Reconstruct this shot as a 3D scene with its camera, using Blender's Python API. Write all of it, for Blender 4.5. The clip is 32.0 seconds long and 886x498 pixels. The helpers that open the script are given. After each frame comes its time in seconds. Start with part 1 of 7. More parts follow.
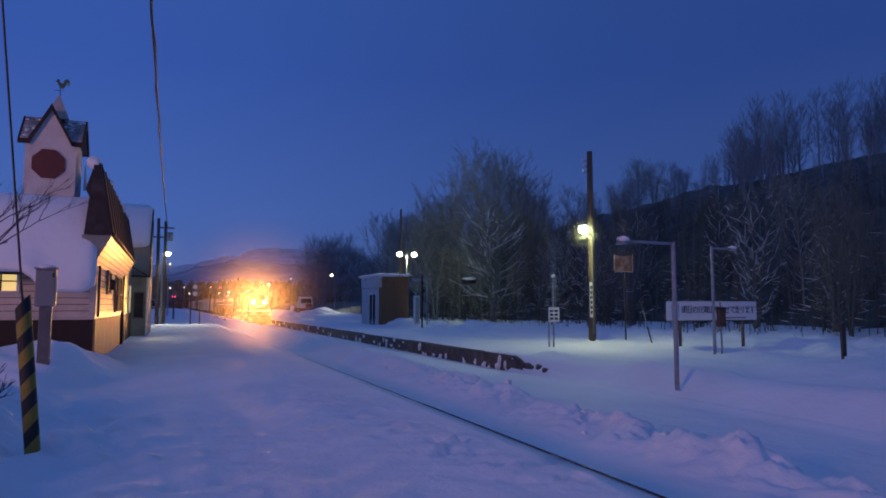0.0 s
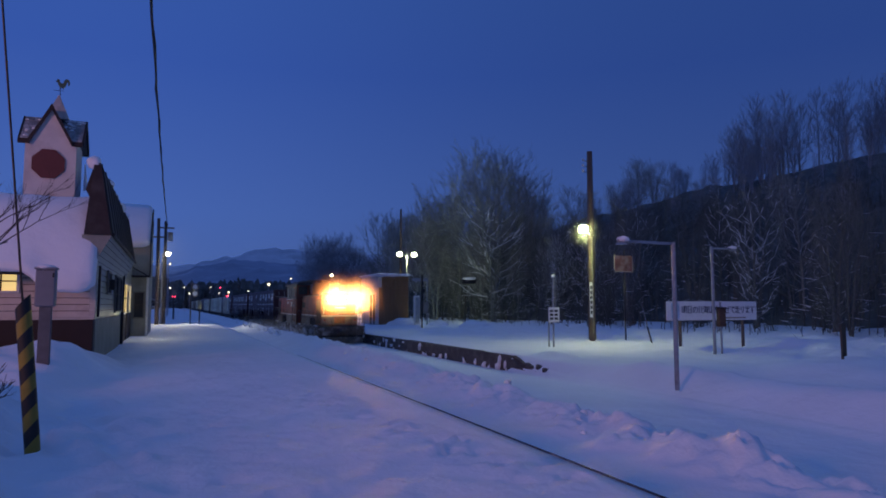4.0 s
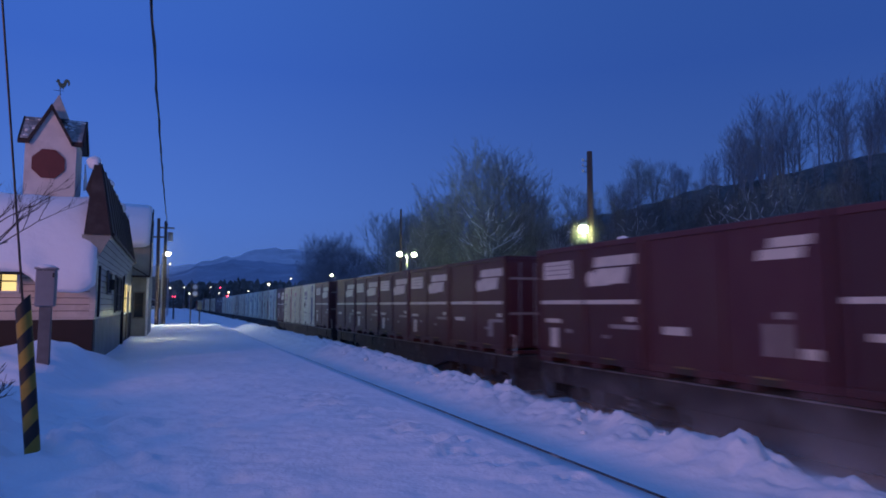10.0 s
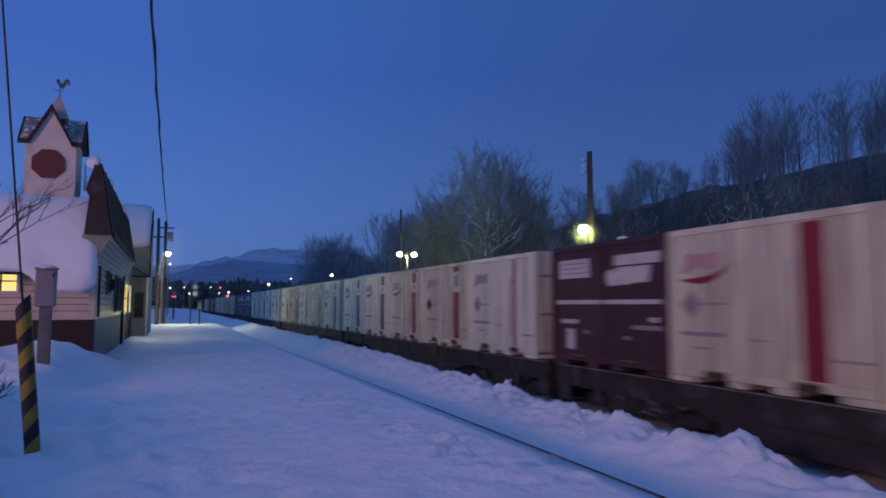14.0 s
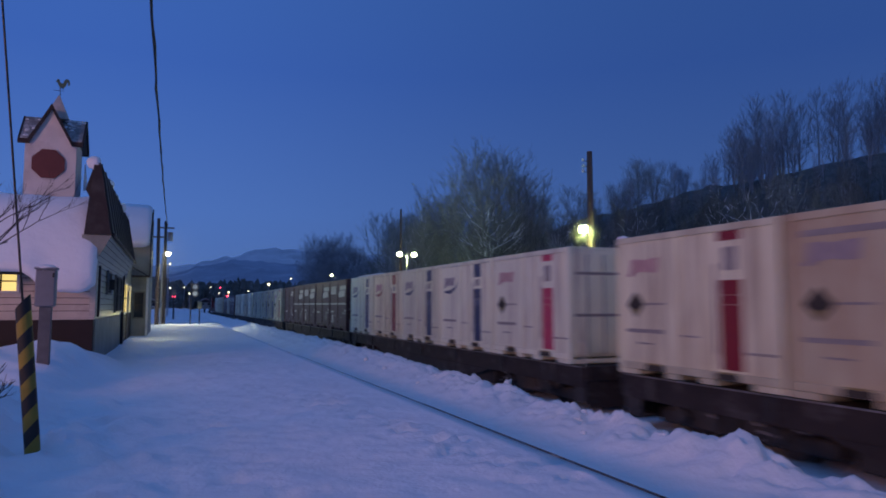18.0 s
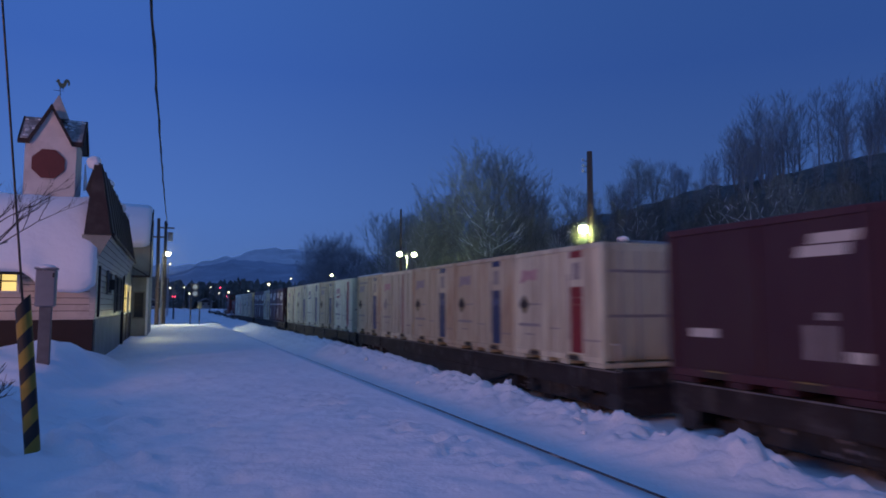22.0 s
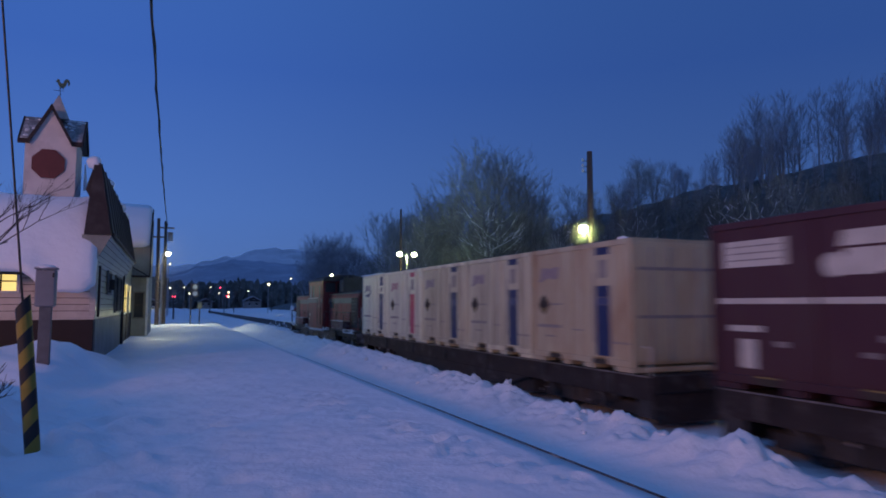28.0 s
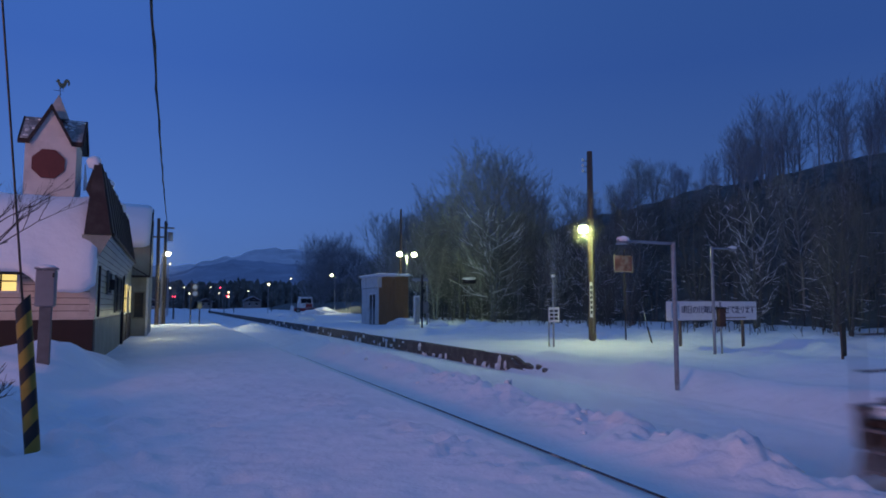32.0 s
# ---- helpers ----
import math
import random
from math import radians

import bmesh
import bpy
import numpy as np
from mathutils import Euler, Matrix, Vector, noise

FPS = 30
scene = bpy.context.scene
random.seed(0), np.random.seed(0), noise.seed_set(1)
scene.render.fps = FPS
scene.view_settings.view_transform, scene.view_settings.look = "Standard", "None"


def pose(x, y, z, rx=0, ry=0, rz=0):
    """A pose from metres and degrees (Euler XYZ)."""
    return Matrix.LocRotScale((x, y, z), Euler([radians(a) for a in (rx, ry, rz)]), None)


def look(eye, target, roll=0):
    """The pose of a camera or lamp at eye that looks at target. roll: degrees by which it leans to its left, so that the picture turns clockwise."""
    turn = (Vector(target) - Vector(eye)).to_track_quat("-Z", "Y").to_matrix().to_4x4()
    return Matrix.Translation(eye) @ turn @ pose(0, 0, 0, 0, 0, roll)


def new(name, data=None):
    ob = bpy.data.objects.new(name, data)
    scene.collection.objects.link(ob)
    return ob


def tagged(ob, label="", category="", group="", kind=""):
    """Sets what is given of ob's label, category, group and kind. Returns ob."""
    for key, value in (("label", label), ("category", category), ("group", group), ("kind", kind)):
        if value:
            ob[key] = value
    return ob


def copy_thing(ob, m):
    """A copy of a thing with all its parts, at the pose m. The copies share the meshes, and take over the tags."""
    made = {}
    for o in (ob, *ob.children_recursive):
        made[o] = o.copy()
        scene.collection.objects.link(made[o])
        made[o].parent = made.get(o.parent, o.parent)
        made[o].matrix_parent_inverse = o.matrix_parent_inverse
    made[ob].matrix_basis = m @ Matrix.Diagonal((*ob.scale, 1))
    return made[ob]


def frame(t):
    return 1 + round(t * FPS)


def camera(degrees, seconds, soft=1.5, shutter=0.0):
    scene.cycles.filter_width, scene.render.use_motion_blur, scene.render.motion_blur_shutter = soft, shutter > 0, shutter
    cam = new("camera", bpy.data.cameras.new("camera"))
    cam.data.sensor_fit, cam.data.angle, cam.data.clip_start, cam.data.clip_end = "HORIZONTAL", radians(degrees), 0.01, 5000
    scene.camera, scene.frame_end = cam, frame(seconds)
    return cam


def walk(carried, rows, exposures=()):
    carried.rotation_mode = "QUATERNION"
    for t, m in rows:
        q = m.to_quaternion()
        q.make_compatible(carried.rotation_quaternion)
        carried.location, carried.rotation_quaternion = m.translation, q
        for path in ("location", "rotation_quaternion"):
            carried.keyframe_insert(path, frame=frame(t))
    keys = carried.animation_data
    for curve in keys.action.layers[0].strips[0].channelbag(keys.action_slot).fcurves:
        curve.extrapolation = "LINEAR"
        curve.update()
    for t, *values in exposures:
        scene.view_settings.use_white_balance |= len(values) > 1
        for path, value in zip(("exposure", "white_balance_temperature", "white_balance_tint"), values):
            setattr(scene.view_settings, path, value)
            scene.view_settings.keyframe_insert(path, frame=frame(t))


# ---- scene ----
cam = camera(67.2, 32.0, soft=1.8, shutter=0.8)
EYE = (0.0, 0.0, 1.5)
HOLD = Matrix.Translation(EYE) @ (Euler((radians(94.796), 0, radians(-22.231))).to_matrix().to_4x4())

# ---- plan, metres: x across the tracks, y along them, the camera over the origin ----
RAIL = -0.76          # top of the rails
TRACK_X = 9.09        # middle of the running track
EDGE_X = 3.6          # kerb of the near platform
ISLAND_X = 10.95      # kerb of the island platform
SPEED = 10.285        # the train, towards the camera, metres a second
CLIP = 32.0

walk(cam, [(0, HOLD), (CLIP, HOLD)], exposures=[(0, -0.03, 6500, 20), (3.5, -0.03, 6500, 20), (5.5, 0.12, 6450, 20), (6.5, 0.23, 6400, 19), (7.5, 0.38, 6200, 15), (9, 0.42, 6150, 15),
                                              (10.5, 0.43, 6250, 14), (13, 0.41, 6900, 8), (17, 0.34, 6870, 7), (20, 0.34, 6850, 6), (25, 0.33, 6850, 6), (28, 0.37, 6850, 5), (CLIP, 0.36, 6850, 5)])


# ---- world and lamps ----
def sky():
    w = bpy.data.worlds.new("dusk_sky")
    scene.world = w
    w.use_nodes = True
    nt = w.node_tree
    nt.nodes.clear()
    out = nt.nodes.new("ShaderNodeOutputWorld")
    bg = nt.nodes.new("ShaderNodeBackground")
    geo = nt.nodes.new("ShaderNodeTexCoord")
    sep = nt.nodes.new("ShaderNodeSeparateXYZ")
    ramp = nt.nodes.new("ShaderNodeValToRGB")
    nt.links.new(geo.outputs["Generated"], sep.inputs[0])
    nt.links.new(sep.outputs["Z"], ramp.inputs[0])
    e = ramp.color_ramp.elements
    e[0].position, e[0].color = 0.0, (0.066, 0.132, 0.36, 1)
    e[1].position, e[1].color = 0.8, (0.032, 0.105, 0.34, 1)
    m = e.new(0.13)
    m.color = (0.056, 0.131, 0.41, 1)
    m = e.new(0.33)
    m.color = (0.033, 0.095, 0.375, 1)
    # twilight glow, low and wide, on the side of the risen light (behind the camera)
    dot = nt.nodes.new("ShaderNodeVectorMath")
    dot.operation = "DOT_PRODUCT"
    dot.inputs[1].default_value = Vector((-0.45, -0.86, 0.22)).normalized()
    glow = nt.nodes.new("ShaderNodeMapRange")
    glow.interpolation_type = "SMOOTHERSTEP"
    glow.inputs[1].default_value, glow.inputs[2].default_value = 0.1, 1.0
    nt.links.new(geo.outputs["Generated"], dot.inputs[0])
    nt.links.new(dot.outputs["Value"], glow.inputs[0])
    mix = nt.nodes.new("ShaderNodeMix")
    mix.data_type = "RGBA"
    mix.inputs[7].default_value = (0.075, 0.125, 0.30, 1)
    nt.links.new(glow.outputs[0], mix.inputs[0])
    nt.links.new(ramp.outputs[0], mix.inputs[6])
    dim = nt.nodes.new("ShaderNodeVectorMath")
    dim.operation = "DOT_PRODUCT"
    dim.inputs[1].default_value = Vector((0.95, 0.25, 0.1)).normalized()
    nt.links.new(geo.outputs["Generated"], dim.inputs[0])
    fall = nt.nodes.new("ShaderNodeMapRange")
    fall.interpolation_type = "SMOOTHSTEP"
    fall.inputs[1].default_value, fall.inputs[2].default_value = 0.1, 1.0
    fall.inputs[3].default_value, fall.inputs[4].default_value = 1.0, 0.62
    nt.links.new(dim.outputs["Value"], fall.inputs[0])
    nt.links.new(mix.outputs[2], bg.inputs[0])
    nt.links.new(fall.outputs[0], bg.inputs[1])
    nt.links.new(bg.outputs[0], out.inputs[0])


def lamp(name, kind, m, energy, colour, size=0.2, cone=120, blend=0.6):
    d = bpy.data.lights.new(name, kind)
    d.energy, d.color = energy, colour
    if kind == "AREA":
        d.size = size
    else:
        d.shadow_soft_size = size
    if kind == "SPOT":
        d.spot_size, d.spot_blend = radians(cone), blend
    ob = new(name, d)
    ob.matrix_world = m
    return ob


sky()
GREEN = (0.86, 1.0, 0.44)
lamp("pole_light", "POINT", pose(16.42, 24.1, 4.62), 430, GREEN, 0.18)
lamp("twin_light", "POINT", pose(20.75, 59.4, 6.0), 620, GREEN, 0.3)
lamp("platform_light", "SPOT", look((-0.1, 55.9, 5.3), (1.0, 52.0, 0.0)), 900, (1.0, 0.94, 0.5), 0.15, 120)
lamp("far_light", "SPOT", look((31.0, 131.5, 7.6), (30.0, 128.5, -0.2)), 2200, (1.0, 0.98, 0.62), 0.2, 130)
lamp("doorway_light", "POINT", pose(-0.7, 32.4, 1.3), 20, (1.0, 0.95, 0.55), 0.1)
# an unseen lamp inferred from the pink light, set left of and behind the camera by its effect
lamp("yard_light", "SPOT", look((-22.0, -4.0, 7.0), (2.5, 14.5, 0.0)), 7200, (1.0, 0.46, 0.36), 2.5, 96, 0.9)


# ---- materials ----
MATS = {}


def mat(name, colour, rough=0.6, metal=0.0, vary=0.25, scale=6.0, dirt=None, dirt_amt=0.0, dirt_scale=1.2, bump=0.0,
        bump_scale=30.0, emit=None, emit_strength=0.0, stretch=(1, 1, 1), rand=0.0, sub=0.0):
    """A painted or natural surface: base colour varied at two scales, blotches of dirt, fine relief."""
    if name in MATS:
        return MATS[name]
    m = bpy.data.materials.new(name)
    m.use_nodes = True
    nt = m.node_tree
    b = nt.nodes["Principled BSDF"]
    MATS[name] = m
    tc = nt.nodes.new("ShaderNodeTexCoord")
    mp = nt.nodes.new("ShaderNodeMapping")
    mp.inputs["Scale"].default_value = stretch
    nt.links.new(tc.outputs["Object"], mp.inputs[0])
    n1 = nt.nodes.new("ShaderNodeTexNoise")
    n1.inputs["Scale"].default_value, n1.inputs["Detail"].default_value = scale, 6
    nt.links.new(mp.outputs[0], n1.inputs[0])
    ramp = nt.nodes.new("ShaderNodeValToRGB")
    c = Vector(colour)
    ramp.color_ramp.elements[0].position, ramp.color_ramp.elements[1].position = 0.3, 0.7
    ramp.color_ramp.elements[0].color = (*(c * (1 - vary)), 1)
    ramp.color_ramp.elements[1].color = (*[min(1, v * (1 + vary * 0.6)) for v in c], 1)
    nt.links.new(n1.outputs[0], ramp.inputs[0])
    col = ramp.outputs[0]
    if dirt:
        n2 = nt.nodes.new("ShaderNodeTexNoise")
        n2.inputs["Scale"].default_value, n2.inputs["Detail"].default_value = dirt_scale, 8
        n2.inputs["Roughness"].default_value = 0.65
        nt.links.new(mp.outputs[0], n2.inputs[0])
        r2 = nt.nodes.new("ShaderNodeMapRange")
        r2.inputs[1].default_value, r2.inputs[2].default_value = 0.62 - 0.3 * dirt_amt, 0.78 - 0.15 * dirt_amt
        nt.links.new(n2.outputs[0], r2.inputs[0])
        mx = nt.nodes.new("ShaderNodeMix")
        mx.data_type = "RGBA"
        mx.inputs[7].default_value = (*dirt, 1)
        nt.links.new(r2.outputs[0], mx.inputs[0])
        nt.links.new(col, mx.inputs[6])
        col = mx.outputs[2]
    if rand:
        oi = nt.nodes.new("ShaderNodeObjectInfo")
        mr = nt.nodes.new("ShaderNodeMapRange")
        mr.inputs[3].default_value, mr.inputs[4].default_value = 1 - rand, 1 + rand
        nt.links.new(oi.outputs["Random"], mr.inputs[0])
        hs = nt.nodes.new("ShaderNodeHueSaturation")
        nt.links.new(mr.outputs[0], hs.inputs["Value"])
        nt.links.new(col, hs.inputs["Color"])
        col = hs.outputs[0]
    nt.links.new(col, b.inputs["Base Color"])
    b.inputs["Roughness"].default_value, b.inputs["Metallic"].default_value = rough, metal
    if sub:
        b.inputs["Subsurface Weight"].default_value = sub
    if bump:
        n3 = nt.nodes.new("ShaderNodeTexNoise")
        n3.inputs["Scale"].default_value, n3.inputs["Detail"].default_value = bump_scale, 5
        nt.links.new(mp.outputs[0], n3.inputs[0])
        bp = nt.nodes.new("ShaderNodeBump")
        bp.inputs["Strength"].default_value = bump
        bp.inputs["Distance"].default_value = 0.03
        nt.links.new(n3.outputs[0], bp.inputs["Height"])
        nt.links.new(bp.outputs[0], b.inputs["Normal"])
    if emit:
        b.inputs["Emission Color"].default_value = (*emit, 1)
        b.inputs["Emission Strength"].default_value = emit_strength
    return m


def snow_material():
    """Snow: white, with drift ripples, trodden grain and faint grey tracks."""
    m = mat("snow", (0.86, 0.88, 0.92), 0.72, vary=0.05, scale=0.6)
    nt = m.node_tree
    b = nt.nodes["Principled BSDF"]
    b.inputs["Specular IOR Level"].default_value = 0.22
    tc = nt.nodes.new("ShaderNodeTexCoord")
    heights = []
    for sc, detail, amt in ((0.55, 3, 0.45), (2.3, 4, 0.6), (6.5, 4, 0.2), (26.0, 3, 0.03)):
        n = nt.nodes.new("ShaderNodeTexNoise")
        n.inputs["Scale"].default_value, n.inputs["Detail"].default_value = sc, detail
        nt.links.new(tc.outputs["Object"], n.inputs[0])
        mu = nt.nodes.new("ShaderNodeMath")
        mu.operation = "MULTIPLY"
        mu.inputs[1].default_value = amt
        nt.links.new(n.outputs[0], mu.inputs[0])
        heights.append(mu.outputs[0])
    s = heights[0]
    for h in heights[1:]:
        ad = nt.nodes.new("ShaderNodeMath")
        nt.links.new(s, ad.inputs[0])
        nt.links.new(h, ad.inputs[1])
        s = ad.outputs[0]
    bp = nt.nodes.new("ShaderNodeBump")
    bp.inputs["Strength"].default_value, bp.inputs["Distance"].default_value = 0.42, 0.16
    nt.links.new(s, bp.inputs["Height"])
    nt.links.new(bp.outputs[0], b.inputs["Normal"])
    return m


SNOW = snow_material()
WOOD_POLE = mat("weathered_pole_wood", (0.12, 0.09, 0.072), 0.85, vary=0.4, scale=9, stretch=(6, 6, 0.6), bump=0.5)
STEEL = mat("galvanised_steel", (0.33, 0.35, 0.38), 0.5, 0.6, vary=0.2, scale=8, dirt=(0.12, 0.09, 0.07), dirt_amt=0.3)
DARK_STEEL = mat("sooty_steel", (0.03, 0.03, 0.033), 0.75, 0.0, vary=0.4, scale=5, dirt=(0.09, 0.075, 0.065), dirt_amt=0.5)
CONCRETE = mat("old_concrete", (0.115, 0.10, 0.092), 0.9, vary=0.35, scale=3, dirt=(0.05, 0.045, 0.045), dirt_amt=0.6, bump=0.6)
BRUSH = mat("dark_brush_bark", (0.085, 0.09, 0.085), 0.95, vary=0.4, scale=4)
# Twigs of the hill wood, lightened and blued to stand in for haze.
HAZED_TWIGS = mat("hazed_twigs", (0.3, 0.32, 0.36), 0.95, vary=0.35, scale=0.5)
BARK = mat("bark", (0.145, 0.155, 0.15), 0.95, vary=0.4, scale=4, rand=0.3)
# Bark paled to put the haze over the tree clumps into its colour.
HAZED_BARK = mat("hazed_bark", (0.26, 0.275, 0.25), 0.95, vary=0.4, scale=4, rand=0.3)
SCRUB = mat("wooded_hillside", (0.11, 0.12, 0.115), 1.0, vary=0.6, scale=0.4, dirt=(0.17, 0.18, 0.2), dirt_amt=0.2, dirt_scale=0.9, bump=1.0, bump_scale=2.0)
WHITE_PAINT = mat("white_paint", (0.72, 0.72, 0.72), 0.5, vary=0.1, scale=3, dirt=(0.4, 0.37, 0.33), dirt_amt=0.3)
BLACK = mat("black_paint", (0.015, 0.015, 0.016), 0.6, vary=0.3)
LAMP_GLASS = mat("lit_lamp_glass", (0.9, 0.9, 0.8), 0.3, emit=(1.0, 1.0, 0.6), emit_strength=13)
LAMP_WARM = mat("lit_warm_lamp", (0.9, 0.85, 0.7), 0.3, emit=(1.0, 0.92, 0.58), emit_strength=2.2)


# ---- mesh helpers ----
def part(name, bm, material, parent=None, label="", smooth=False):
    me = bpy.data.meshes.new(name)
    bm.normal_update()
    bm.to_mesh(me)
    bm.free()
    for p in me.polygons:
        p.use_smooth = smooth
    for mm in (material if isinstance(material, (list, tuple)) else [material]):
        me.materials.append(mm)
    ob = new(name, me)
    if parent:
        ob.parent = parent
    if label:
        ob["label"] = label
    return ob


def thing(name, m, label, category, group="", kind=""):
    ob = new(name)
    ob.empty_display_size = 0.1
    ob.matrix_basis = m
    return tagged(ob, label, category, group, kind)


def box(x0, x1, y0, y1, z0, z1, bevel=0.0, bm=None):
    """A box between two corners, edges rounded off by bevel; joined to bm if one is given."""
    b = bmesh.new()
    bmesh.ops.create_cube(b, size=1)
    bmesh.ops.scale(b, vec=(x1 - x0, y1 - y0, z1 - z0), verts=b.verts)
    bmesh.ops.translate(b, vec=((x0 + x1) / 2, (y0 + y1) / 2, (z0 + z1) / 2), verts=b.verts)
    if bevel:
        bmesh.ops.bevel(b, geom=b.edges[:], offset=bevel, segments=1, affect="EDGES", profile=0.7)
    return join(bm, b)


def join(bm, b):
    if bm is None:
        return b
    vs = [bm.verts.new(v.co) for v in b.verts]
    b.verts.index_update()
    for f in b.faces:
        nf = bm.faces.new([vs[v.index] for v in f.verts])
        nf.smooth = f.smooth
    b.free()
    return bm


def tube(points, radii, n=8, bm=None, caps=True):
    """A round bar through points, with a radius at each."""
    b = bm or bmesh.new()
    if not isinstance(radii, (list, tuple)):
        radii = [radii] * len(points)
    pts = [Vector(p) for p in points]
    rings = []
    for i, p in enumerate(pts):
        d = (pts[min(i + 1, len(pts) - 1)] - pts[max(i - 1, 0)]).normalized()
        u = d.cross(Vector((0, 0, 1)))
        u = u.normalized() if u.length > 1e-3 else Vector((1, 0, 0))
        v = d.cross(u)
        rings.append([b.verts.new(p + radii[i] * (math.cos(6.28319 * k / n) * u + math.sin(6.28319 * k / n) * v)) for k in range(n)])
    for r0, r1 in zip(rings, rings[1:]):
        for k in range(n):
            b.faces.new((r0[k], r0[(k + 1) % n], r1[(k + 1) % n], r1[k]))
    if caps:
        b.faces.new(rings[0][::-1])
        b.faces.new(rings[-1])
    return b


def prism(profile, axis, a, b_, bm=None):
    """A profile (list of pairs) pushed along an axis from a to b_. Pairs are the other two axes in order x, y, z."""
    b = bm or bmesh.new()

    def at(p, s):
        return {"x": (s, p[0], p[1]), "y": (p[0], s, p[1]), "z": (p[0], p[1], s)}[axis]
    v0 = [b.verts.new(at(p, a)) for p in profile]
    v1 = [b.verts.new(at(p, b_)) for p in profile]
    n = len(profile)
    for k in range(n):
        b.faces.new((v0[k], v0[(k + 1) % n], v1[(k + 1) % n], v1[k]))
    b.faces.new(v0[::-1])
    b.faces.new(v1)
    bmesh.ops.recalc_face_normals(b, faces=b.faces[:])
    return b


def ball(c, r, sz=1.0, seg=10, bm=None, lump=0.0, seed=0):
    b = bmesh.new()
    bmesh.ops.create_uvsphere(b, u_segments=seg, v_segments=max(4, seg // 2 + 1), radius=r)
    for v in b.verts:
        k = 1 + lump * noise.noise(v.co * (1.6 / r) + Vector((seed * 7.1, seed * 3.3, 0)))
        v.co = Vector((v.co.x * k, v.co.y * k, v.co.z * sz * k)) + Vector(c)
    return join(bm, b)


# ---- ground ----
def nz(x, y, s, k=0.0):
    return noise.noise(Vector((x * s, y * s, k)))


def smooth(a, b, v):
    u = min(1.0, max(0.0, (v - a) / (b - a)))
    return u * u * (3 - 2 * u)


def ridge_height(y):
    return -0.28 + 0.24 * smooth(9, 24, y) + 0.07 * nz(6, y, 0.8, 3) + 0.10 * abs(nz(6, y, 1.9, 8))


STEPS = [(1.5 + 0.16 * k + (0.13 if k % 2 else -0.13), 12.5 - 0.62 * k) for k in range(13)] + [(2.9 - 0.05 * k + (0.12 if k % 2 else -0.12), 5.2 + 0.6 * k) for k in range(11)] + [(0.7 + (0.14 if k % 2 else -0.14), 4.8 + 0.66 * k) for k in range(9)]


# lumps thrown up by the plough along the bank: x, y, half widths, height
BLOCKS = [(6.28, 6.0, 0.5, 0.42, 0.15), (6.12, 5.82, 0.2, 0.16, 0.06), (6.5, 6.25, 0.22, 0.2, 0.06), (6.1, 6.75, 0.5, 0.35, 0.1), (6.2, 9.9, 0.35, 0.5, 0.14), (6.3, 8.3, 0.4, 0.4, 0.09), (6.05, 12.3, 0.45, 0.4, 0.12), (6.25, 14.6, 0.4, 0.6, 0.1), (5.6, 7.6, 0.5, 0.3, 0.08)]


def footprints(x, y):
    d = 0.0
    if -0.2 < x < 3.6 and 4 < y < 13.2:
        for fx, fy in STEPS:
            r = ((x - fx) / 0.09) ** 2 + ((y - fy) / 0.15) ** 2
            if r < 4:
                d += 0.08 * math.exp(-r) - 0.05 * math.exp(-(r - 2) ** 2) * max(0, 0.8 + 1.2 * nz(x, y, 5, 3))
    return d


